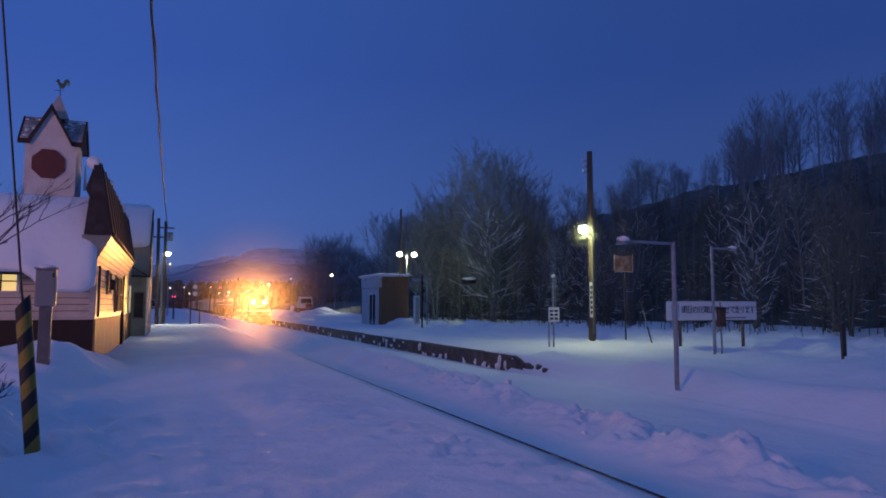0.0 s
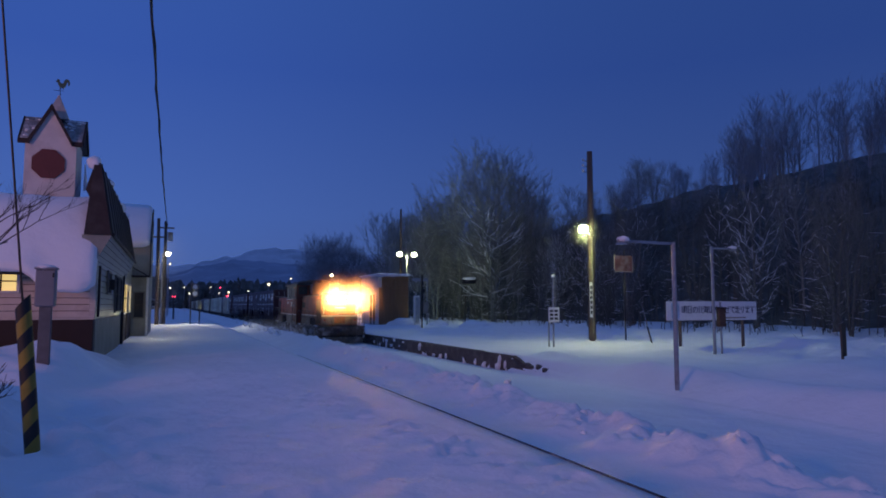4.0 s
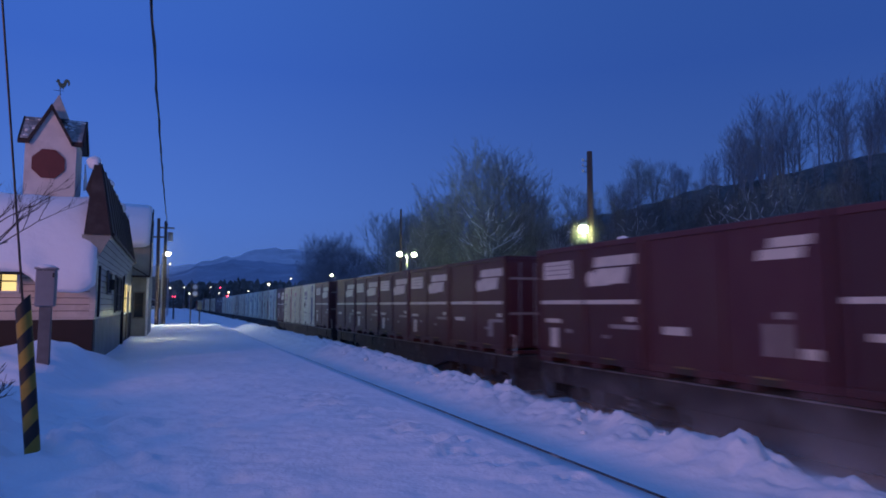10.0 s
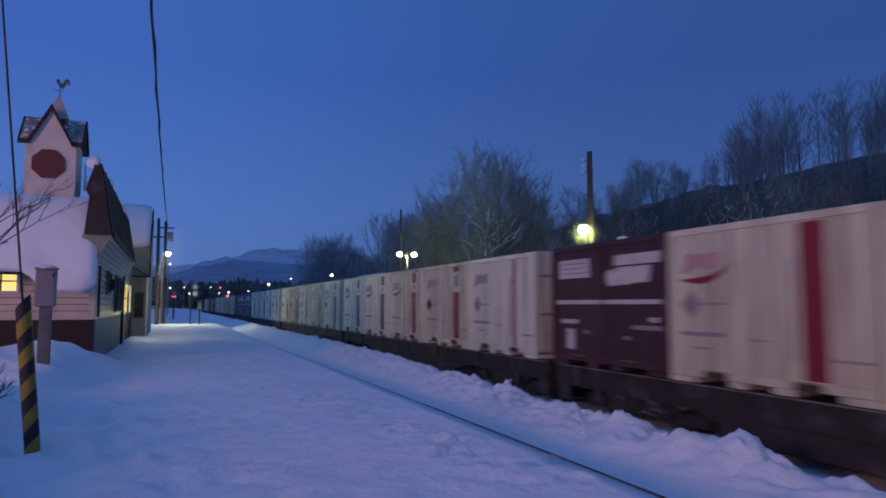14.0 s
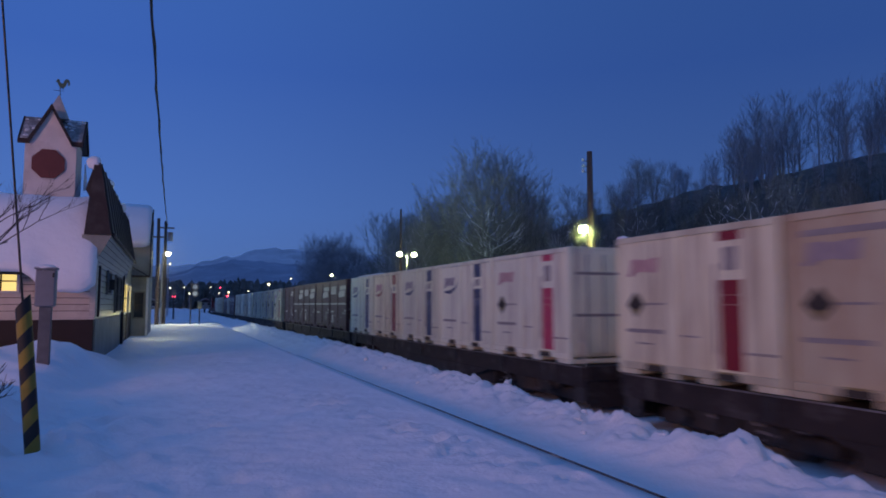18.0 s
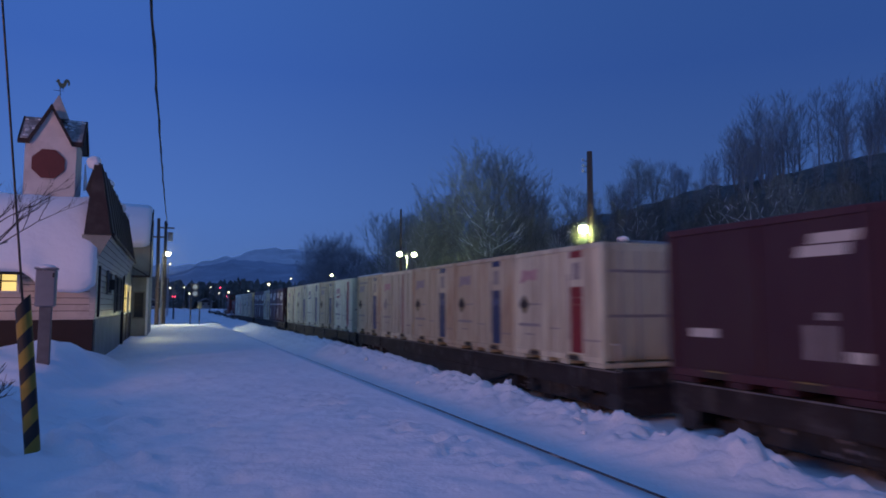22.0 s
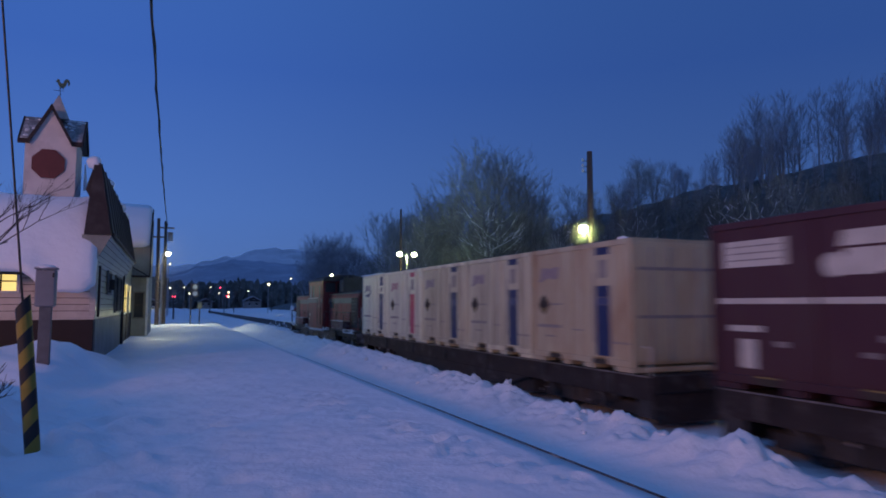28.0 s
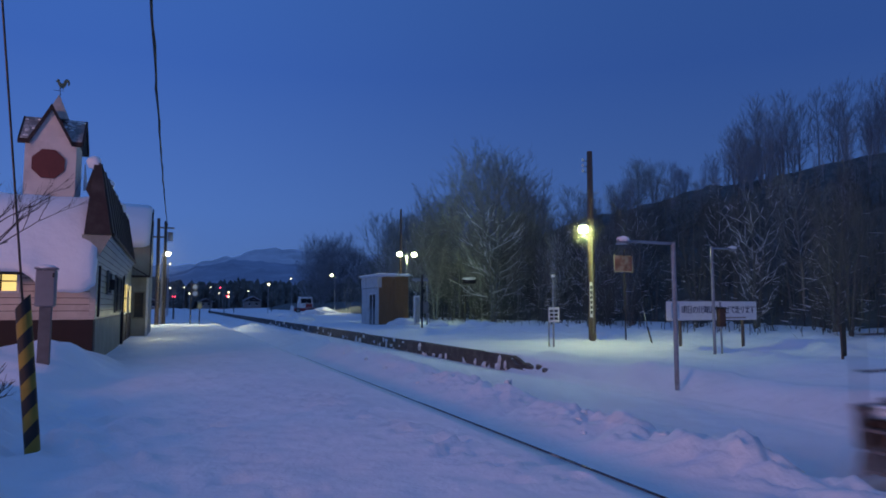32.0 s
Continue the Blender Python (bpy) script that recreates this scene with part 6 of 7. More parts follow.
TWIG = mat("dark_twig_bark", (0.05, 0.036, 0.032), 0.9, vary=0.3)


def shrub(x, y, z, seed, h, label, stem=0.0):
    rnd = random.Random(seed)
    ob = thing("bare_shrub", pose(x, y, z), label, "shrub")

    def grow(bm, p, d, ln, r, depth):
        q = p + d * ln
        tube([p, (p + q) / 2 + Vector((rnd.uniform(-1, 1), rnd.uniform(-1, 1), 0.6)) * ln * 0.05, q], [r, r * 0.8, r * 0.55], 5, bm, False)
        if depth:
            for _ in range(rnd.choice((2, 3))):
                nd = (d + Vector((rnd.uniform(-0.6, 0.6), rnd.uniform(-0.5, 0.5), rnd.uniform(-0.1, 0.6)))).normalized()
                grow(bm, p.lerp(q, rnd.uniform(0.45, 1.0)), nd, ln * rnd.uniform(0.5, 0.8), r * 0.6, depth - 1)
    for k in range(2):
        bm = bmesh.new()
        if stem:
            tube([(-0.1, 0, 0), (-0.05, 0.03 * k, stem * 0.5), (0, 0, stem)], [0.03, 0.024, 0.016], 6, bm, False)
        grow(bm, Vector((0, 0, stem)), Vector((0.75, 0.1 * k, 0.62 - 0.3 * k)).normalized(), h, 0.014, 4)
        part("branch", bm, TWIG, ob)


shrub(-2.6, 9.5, ground_height(-2.6, 9.5) - 0.02, 3, 0.8, "bare dark shrub branches above the snow", 1.6)
shrub(-2.0, 8.4, ground_height(-2.0, 8.4) - 0.02, 8, 0.3, "bare dark twigs sticking out of the snow")


# ---- trees ----
def tree_meshes(seed, h, spread, snowy, dense=1.0, flat=1.0):
    """Two or three upright leaders, ascending limbs in a rounded outline, fine twigs, and the snow that lies on the limbs."""
    rnd = random.Random(seed)
    trunk, crown, snow = bmesh.new(), bmesh.new(), bmesh.new()
    r0 = 0.010 * h

    def side(d):
        v = Vector((rnd.uniform(-1, 1), rnd.uniform(-1, 1), rnd.uniform(-0.6, 0.6)))
        return (v - d * v.dot(d)).normalized()

    def sliver(p, q, w):
        d = q - p
        s = side(d.normalized()) * w
        t = d.cross(s).normalized() * w
        a, b_, c, e = crown.verts.new(p + s), crown.verts.new(p - s * 0.5 + t), crown.verts.new(p - s * 0.5 - t), crown.verts.new(q)
        for f in ((a, b_, e), (b_, c, e), (c, a, e)):
            crown.faces.new(f)

    stems = rnd.choice((1, 2, 2, 3))
    for k in range(stems):
        an = 6.28 * (k + rnd.random() * 0.5) / stems
        out = 0.13 * h * spread * (1 if stems > 1 else 0.2)
        top = Vector((math.cos(an) * out, math.sin(an) * out, h * rnd.uniform(0.82, 0.98)))
        pts = [Vector((0, 0, -0.6)) + Vector((math.cos(an), math.sin(an), 0)) * 0.2 * k]
        for u in (0.3, 0.6, 1.0):
            pts.append(Vector((top.x * u ** 1.3, top.y * u ** 1.3, top.z * u)) + Vector((rnd.uniform(-1, 1), rnd.uniform(-1, 1), 0)) * 0.015 * h)
        tube(pts, [r0, r0 * 0.75, r0 * 0.45, 0.012], 6, trunk)
        n = int(30 * dense / stems ** 0.4)
        for i in range(n):
            u = 0.16 + 0.82 * ((i + rnd.random()) / n) ** 0.9
            j = min(2, int(u * 3.33) if u < 0.6 else 2)
            lo, hi = ((0, 0.3), (0.3, 0.6), (0.6, 1.0))[j]
            p = pts[j].lerp(pts[j + 1], min(1, max(0, (u - lo) / (hi - lo))))
            az = i * 2.4 + rnd.uniform(-0.6, 0.6)
            rise = (0.55 + 0.9 * u) * flat + rnd.uniform(-0.25, 0.25)
            d = Vector((math.cos(az), math.sin(az), rise)).normalized()
            ln = h * spread * (0.34 * math.sqrt(max(0.03, 1.06 - u)) * min(1, 0.45 + u)) * rnd.uniform(0.7, 1.15)
            mid = p + d * ln * 0.5 + Vector((0, 0, -0.03 * ln))
            q = p + (d + Vector((0, 0, 0.35 * flat))).normalized() * ln
            r = max(0.014, r0 * 0.3 * (1.1 - u))
            tube([p, mid, q], [r, r * 0.7, 0.008], 4, crown, False)
            if snowy and rise < 1.25:
                up = Vector((0, 0, r * 1.1))
                for a, b_ in ((p.lerp(mid, rnd.uniform(0, 0.4)), mid), (mid, mid.lerp(q, rnd.uniform(0.5, 0.9)))):
                    tube([a + up, a.lerp(b_, 0.5) + up * 1.2, b_ + up], [0.010, r * 0.5 + (0.014 if flat > 0.7 else 0.018), 0.010], 4, snow, False)
            for m in range(7):
                f = rnd.uniform(0.2, 1.0)
                a = p.lerp(mid, f * 2) if f < 0.5 else mid.lerp(q, f * 2 - 1)
                d2 = (d + side(d) * rnd.uniform(0.35, 0.8) + Vector((0, 0, 0.25))).normalized()
                l2 = ln * rnd.uniform(0.25, 0.5)
                b_ = a + d2 * l2
                sliver(a, b_, 0.013)
                if snowy and d2.z < 0.72 and rnd.random() < 0.55:
                    up = Vector((0, 0, 0.018))
                    tube([a.lerp(b_, 0.1) + up, a.lerp(b_, 0.45) + up * 1.4, a.lerp(b_, 0.8) + up], [0.008, 0.018 if flat > 0.7 else 0.017, 0.008], 3, snow, False)
                for w in range(4):
                    c = a.lerp(b_, rnd.uniform(0.15, 1.0))
                    d3 = (d2 + side(d2) * rnd.uniform(0.3, 0.9) + Vector((0, 0, 0.2))).normalized()
                    sliver(c, c + d3 * l2 * rnd.uniform(0.35, 0.7), 0.010)
    return trunk, crown, snow


def tree_kind(seed, h, spread, snowy, label, dense=1.0, flat=1.0, bark=BARK):
    t, c, s = tree_meshes(seed, h, spread, snowy, dense, flat)
    ob = thing("bare_tree", pose(0, 0, -50), label, "tree", "bare trees beyond the track")
    part("trunk", t, bark, ob)
    part("crown", c, bark, ob)
    if snowy:
        tagged(part("branch_snow", s, SNOW, ob, "snow lying along the branches"), kind="stuff")
    else:
        s.free()
    return [ob, h, False]


KINDS = [tree_kind(11, 12, 1.0, True, "bare broadleaf tree with snow along its branches"),
         tree_kind(23, 13, 1.15, False, "tall bare winter tree with upright limbs", 1.1),
         tree_kind(37, 11, 0.95, True, "bare broadleaf tree with snow along its branches"),
         tree_kind(41, 14, 0.65, False, "tall narrow bare winter tree", 1.2),
         tree_kind(58, 9, 1.9, True, "low spreading bare tree loaded with snow", 0.85, 0.6),
         tree_kind(67, 12, 1.3, False, "tall bare winter tree with upright limbs", 1.1, 1.0, HAZED_BARK),
         tree_kind(71, 13, 1.35, False, "tall dense bare tree with a rounded crown", 2.8, 0.8, HAZED_BARK)]


def hill_height(x, y):
    return 12.2 * smooth(30, 57, x) * smooth(130, 75, y) * (1 + 0.05 * nz(x, y, 0.08, 21)) + 2.4 * smooth(28, 40, x) + 0.35 * nz(x, y, 0.3, 22) - 0.3


def plant(kind, x, y, h, z=None, turn=0):
    k = KINDS[kind]
    s = 1.05 * h / k[1]
    zz = z if z is not None else (hill_height(x, y) if x > 28 else -0.3)
    m = pose(x, y, zz - 0.2, 0, 0, turn) @ Matrix.Diagonal((s, s, s, 1))
    if not k[2]:
        k[0].matrix_basis = m
        k[2] = True
    else:
        made = copy_thing(k[0], pose(0, 0, 0))
        made.matrix_basis = m


def make_hill():
    xs = [26 + 1.2 * i for i in range(34)] + [70, 80, 95, 120, 180, 300]
    ys = [-60, -40, -25] + [-15 + 2.5 * i for i in range(60)] + [150, 180, 240]
    verts = [(x, y, hill_height(x, y) + 0.5 * nz(x, y, 0.9, 31) * smooth(30, 34, x)) for y in ys for x in xs]
    nx = len(xs)
    faces = [(j * nx + i, j * nx + i + 1, (j + 1) * nx + i + 1, (j + 1) * nx + i) for j in range(len(ys) - 1) for i in range(nx - 1)]
    me = bpy.data.meshes.new("hill")
    me.from_pydata(verts, [], faces)
    me.materials.append(SCRUB)
    for q in me.polygons:
        q.use_smooth = True
    tagged(new("hill", me), "dark wooded hillside above the railway", "hill", kind="structure")


make_hill()
rnd = random.Random(77)
# the snowy tree by the platform, the tall round clump behind it
plant(4, 28.3, 57.0, 10.6, -0.3, 20)
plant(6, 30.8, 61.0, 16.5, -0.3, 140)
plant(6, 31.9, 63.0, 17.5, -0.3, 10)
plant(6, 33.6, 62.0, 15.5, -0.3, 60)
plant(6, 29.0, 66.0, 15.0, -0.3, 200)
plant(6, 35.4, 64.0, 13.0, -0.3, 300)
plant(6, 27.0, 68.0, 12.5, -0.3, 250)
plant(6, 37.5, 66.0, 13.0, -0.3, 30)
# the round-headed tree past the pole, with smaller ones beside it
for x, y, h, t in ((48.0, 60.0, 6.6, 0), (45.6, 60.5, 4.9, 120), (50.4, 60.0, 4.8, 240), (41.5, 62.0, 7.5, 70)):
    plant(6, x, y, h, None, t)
# wood edge along the foot of the hill
for i in range(170):
    x, y = rnd.uniform(27.5, 46), rnd.uniform(8, 78)
    plant((rnd.choice((0, 2)) if rnd.random() < 0.2 else rnd.choice((1, 3, 3, 5))) if x < 34 else rnd.choice((1, 3, 5)), x, y, rnd.uniform(6.0, 9.5) if x < 34 else rnd.uniform(2.8, 4.6), turn=rnd.uniform(0, 360))
# trees behind the platform, out to the far wood
for i in range(52):
    y = rnd.uniform(72, 125)
    x = 24 + (y - 60) * 0.09 + rnd.uniform(0, 17)
    plant(rnd.choice((1, 2, 5, 5)), x, y, rnd.uniform(12, 16.5) if x > 0.3 * y else rnd.uniform(6.5, 9.0), -0.3, rnd.uniform(0, 360))


def hill_wood():
    """The trees up the hill, along its crest and in the far clump, too many and too far to count: one mesh of trunks and twigs."""
    r = random.Random(78)
    spots = [(r.choice((1, 3, 5)), r.uniform(40, 57), r.uniform(26, 76), r.uniform(3.0, 4.6), None) for _ in range(40)]
    for cx, cy, n, hh, sp in ((58.5, 46, 15, 8.6, 2.8), (50.5, 46.5, 10, 6.4, 1.8), (58.5, 53, 7, 6.0, 2.6), (61.5, 40, 6, 6.6, 2.5), (66, 44, 11, 11.0, 2.5),
                              (61, 35, 7, 9.6, 3.0), (57.5, 61, 9, 4.4, 3.0), (52, 63, 7, 4.4, 3.0), (59, 57, 7, 4.8, 3.0)):
        spots += [(r.choice((1, 3, 5, 5)), cx + r.gauss(0, sp), cy + r.gauss(0, sp), hh * r.uniform(0.7, 1.1), None) for _ in range(n)]
    spots += [(6, 42.5 + dx, 186 + r.uniform(-8, 8), hh, -0.3) for dx, hh in ((-8, 14), (-5.5, 17.5), (-3.2, 19.5), (-1, 20.5), (1.5, 21), (4, 19.5), (6, 18), (8.5, 15.5), (11, 14), (14, 14.5), (17, 15))]
    vs, fs, at = [], [], 0
    for kind, x, y, h, z in spots:
        k = KINDS[kind]
        m = np.array(pose(x, y, (hill_height(x, y) if z is None else z) - 0.2, 0, 0, r.uniform(0, 360)))
        for ch in k[0].children:
            me = ch.data
            co = np.empty(3 * len(me.vertices))
            me.vertices.foreach_get("co", co)
            co = co.reshape(-1, 3) * (1.05 * h / k[1])
            vs.append(co @ m[:3, :3].T + m[:3, 3])
            fs += [[v + at for v in p.vertices] for p in me.polygons]
            at += len(co)
    me = bpy.data.meshes.new("hill_wood")
    me.from_pydata(np.concatenate(vs).tolist(), [], fs)
    me.materials.append(HAZED_TWIGS)
    tagged(new("hill_wood", me), "bare winter wood along the hill crest and beyond", "wood", kind="stuff")


hill_wood()


def far_wood():
    """The dark belt of wood across the valley, too far to count."""
    b = []
    f = []
    r = random.Random(9)
    for i in range(1500):
        y = r.uniform(330, 420)
        x = r.uniform(-160, 170)
        h = r.uniform(11, 16) * (0.95 + 0.3 * noise.noise(Vector((x * 0.03, 0, 1))))
        w, n = r.uniform(1.6, 3.6), len(b)
        for u, q in ((0.0, 0.5), (0.35, 1.0), (0.7, 0.85), (0.92, 0.4)):
            for k in range(6):
                a = k * 1.0472 + u
                g = w * q * r.uniform(0.7, 1.25)
                b.append((x + g * math.cos(a), y + g * math.sin(a), -0.5 + h * u * r.uniform(0.93, 1.07)))
        b.append((x, y, h))
        for j in range(3):
            f += [(n + 6 * j + k, n + 6 * j + (k + 1) % 6, n + 6 * j + 6 + (k + 1) % 6, n + 6 * j + 6 + k) for k in range(6)]
        f += [(n + 18 + k, n + 18 + (k + 1) % 6, n + 24) for k in range(6)]
    me = bpy.data.meshes.new("far_wood")
    me.from_pydata(b, [], f)
    me.materials.append(SCRUB)
    tagged(new("far_wood", me), "dark belt of wood across the valley", "wood", kind="stuff")


far_wood()


def undergrowth():
    """Saplings and brush under the wood edge, stems and side twigs."""
    bm_v, bm_f, sn_v, sn_f = [], [], [], []
    r = random.Random(15)

    def sliver(p, q, w):
        d = (q - p)
        s = d.cross(Vector((r.uniform(-1, 1), r.uniform(-1, 1), 0.3))).normalized() * w
        t = d.cross(s).normalized() * w
        n = len(bm_v)
        bm_v.extend([tuple(p + s), tuple(p - s * 0.5 + t), tuple(p - s * 0.5 - t), tuple(q)])
        bm_f.extend([(n, n + 1, n + 3), (n + 1, n + 2, n + 3), (n + 2, n, n + 3)])
    for i in range(2600):
        x, y = r.uniform(24.5, 44), r.uniform(4, 90)
        if x < 26.5 and r.random() < 0.6:
            continue
        z = (hill_height(x, y) if x > 28 else -0.3) - 0.2
        h = r.uniform(1.5, 5.0)
        p = Vector((x, y, z))
        q = p + Vector((r.uniform(-0.5, 0.5), r.uniform(-0.5, 0.5), h))
        sliver(p, q, 0.028)
        for _ in range(7):
            a = p.lerp(q, r.uniform(0.15, 0.95))
            e = a + Vector((r.uniform(-0.8, 0.8), r.uniform(-0.8, 0.8), r.uniform(0.1, 0.8)))
            sliver(a, e, 0.013)
            if r.random() < 0.2 and 27 < x < 37:
                w, n = Vector((0, 0, r.uniform(0.006, 0.012))), len(sn_v)
                e = Vector((e.x, e.y, a.z + 0.3 * (e.z - a.z)))
                c = a.lerp(e, 0.5) + Vector((0, 0, 0.02))
                sn_v.extend([tuple(a), tuple(c + w), tuple(e), tuple(c - w * 0.4 + Vector((0.015, 0.015, 0)))])
                sn_f.extend([(n, n + 1, n + 2), (n, n + 2, n + 3), (n, n + 3, n + 1), (n + 1, n + 3, n + 2)])
    me = bpy.data.meshes.new("undergrowth")
    me.from_pydata(bm_v, [], bm_f)
    me.materials.append(BRUSH)
    tagged(new("undergrowth", me), "bare saplings and brush under the wood edge", "brush", kind="stuff")
    # snow caught on the brush
    me = bpy.data.meshes.new("brush_snow")
    me.from_pydata(sn_v, [], sn_f)
    me.materials.append(SNOW)
    tagged(new("brush_snow", me), "streaks of snow caught on the brush", "snow", kind="stuff")


undergrowth()


def mountains():
    def rise(name, label, material, near, far, shape, k):
        """One range: its height over the horizon, in metres a metre, by the compass angle."""
        verts, faces, n, rows = [], [], 150, 9
        for i in range(n + 1):
            d = -35 + 85 * i / n
            a, e = radians(d), shape(d)
            e += 0.005 * noise.noise(Vector((d * 0.5, 0, k))) + 0.005 * noise.noise(Vector((d * 1.4, 0, k))) + 0.0015 * noise.noise(Vector((d * 4.1, 0, k)))
            for j in range(rows):
                u = j / (rows - 1)
                dist = near + (far - near) * u
                verts.append((dist * math.sin(a), dist * math.cos(a), -2 + far * e * u ** 0.8 + 0.012 * far * u * (1 - u) * noise.noise(Vector((d * 0.8, u * 3, k)))))
        for i in range(n):
            for j in range(rows - 1):
                faces.append((i * rows + j, (i + 1) * rows + j, (i + 1) * rows + j + 1, i * rows + j + 1))
        me = bpy.data.meshes.new(name)
        me.from_pydata(verts, [], faces)
        me.materials.append(material)
        for q in me.polygons:
            q.use_smooth = True
        tagged(new(name, me), label, "mountain", kind="structure")
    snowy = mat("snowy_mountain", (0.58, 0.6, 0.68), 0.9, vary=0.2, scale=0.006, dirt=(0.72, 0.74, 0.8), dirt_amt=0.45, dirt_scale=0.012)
    # Ridge colour paled and blued towards the sky: distance haze painted in.
    wooded = mat("hazed_ridge", (0.33, 0.37, 0.47), 0.95, vary=0.25, scale=0.01, dirt=(0.46, 0.5, 0.6), dirt_amt=0.3, dirt_scale=0.02)
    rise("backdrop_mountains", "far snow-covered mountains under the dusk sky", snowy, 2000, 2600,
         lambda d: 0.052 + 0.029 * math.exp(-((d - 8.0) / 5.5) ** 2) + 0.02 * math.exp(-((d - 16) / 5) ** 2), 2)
    rise("backdrop_ridge", "wooded ridge before the snow mountains, paled for haze", wooded, 1100, 1500,
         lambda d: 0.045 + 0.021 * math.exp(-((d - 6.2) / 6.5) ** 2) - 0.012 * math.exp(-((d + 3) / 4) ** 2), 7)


mountains()


# ---- the far end of the station and the town ----
RED_GLOW = mat("red_signal_lens", (0.5, 0.02, 0.05), 0.3, emit=(1.0, 0.04, 0.10), emit_strength=9)


def signal(x, y, h, glow, label, r=0.2):
    ob = thing("railway_signal", pose(x, y, 0), label, "signal")
    part("post", tube([(0, 0, -0.4), (0, 0, h)], 0.08, 8), DARK_STEEL, ob)
    part("backplate", box(-0.35, 0.35, -0.02, 0.1, h - 0.9, h + 0.4, 0.05), BLACK, ob)
    part("lens", ball((0, -0.12, h - 0.1), r, 1, 10), glow, ob, "glowing red lens", True)


signal(1.41, 260.0, 4.6, RED_GLOW, "far railway signal showing red", 0.5)
signal(19.9, 300.0, 9.1, RED_GLOW, "far railway signal showing red", 0.25)
signal(21.5, 280.0, 5.0, RED_GLOW, "far railway signal showing red", 0.42)


def disc_signs():
    ob = thing("track_sign", pose(1.86, 57.0, 0), "post with two pale round discs", "sign")
    part("post", tube([(-0.3, 0, -0.3), (-0.3, 0, 3.0)], 0.05, 8), DARK_STEEL, ob)
    for z in (2.95, 2.4):
        part("disc", tube([(0.0, -0.06, z), (0.0, -0.09, z)], 0.27, 16), LOCO_GREY, ob)
        part("face", tube([(0.0, -0.091, z), (0.0, -0.096, z)], 0.17, 16), WHITE_PAINT, ob)
    part("stay", tube([(-0.3, 0, 2.7), (0.0, -0.05, 2.7)], 0.03, 6), DARK_STEEL, ob)
    ob = thing("track_sign", pose(2.2, 56.0, 0), "short post with a small dull plate", "sign")
    part("post", tube([(0, 0, -0.3), (0, 0, 1.8)], 0.045, 8), DARK_STEEL, ob)
    part("plate", box(-0.16, 0.16, -0.06, -0.04, 1.2, 1.75, 0.01), mat("dull_yellow_plate", (0.3, 0.27, 0.16), 0.6), ob)
    for x, y, h in ((7.4, 140.0, 4.4), (10.8, 150.0, 3.8), (0.4, 75.0, 3.2), (14.5, 170.0, 4.0), (26.2, 190.0, 4.4)):
        ob = thing("marker_post", pose(x, y, 0), "dark thin trackside post with a small plate", "post", "trackside posts")
        part("post", tube([(0, 0, -0.4), (0, 0, h)], 0.09, 8), DARK_STEEL, ob)
        part("plate", box(-0.22, 0.22, -0.14, -0.1, h - 0.7, h - 0.1, 0.02), LOCO_GREY, ob)


disc_signs()


def house(x, y, w, d, h, lit, label):
    ob = thing("house", pose(x, y, 0), label, "house", "houses of the town")
    part("wall", box(0, w, 0, d, -0.5, h), mat("dim_house_wall", (0.25, 0.24, 0.23), 0.8, vary=0.2, scale=1, rand=0.4), ob)
    part("roof", prism([(-0.4, h), (w + 0.4, h), (w / 2, h + w * 0.28)], "y", -0.4, d + 0.4), ROOF_BROWN, ob)
    # Snow greyed so that the far roofs look dimly lit.
    part("roof_snow", prism([(-0.5, h + 0.12), (w / 2, h + w * 0.28 + 0.14), (w + 0.5, h + 0.12), (w + 0.5, h + 0.4), (w / 2, h + w * 0.28 + 0.45), (-0.5, h + 0.4)], "y", -0.5, d + 0.5), GRIMY_OR_DIMMED_SNOW, ob)
    for k in range(2):
        u = w * (0.2 + 0.45 * k)
        wn = part("window", box(u, u + 1.1, -0.06, -0.002, h * 0.45, h * 0.45 + 1.1), LAMP_WARM if lit and k == 0 else DARK_GLASS, ob)
        part("frame", box(u - 0.1, u + 1.2, -0.05, -0.0021, h * 0.45 - 0.15, h * 0.45 - 0.001), WHITE_PAINT, wn)


for x, y, w, d, h, lit in ((-9, 260, 5, 8, 2.2, True), (12.5, 330, 6, 8, 2.6, False), (30, 300, 7, 8, 3.0, False), (3, 340, 5, 8, 2.4, True)):
    house(x, y, w, d, h, lit, "distant snow-roofed house, a window lit" if lit else "distant dark snow-roofed house")


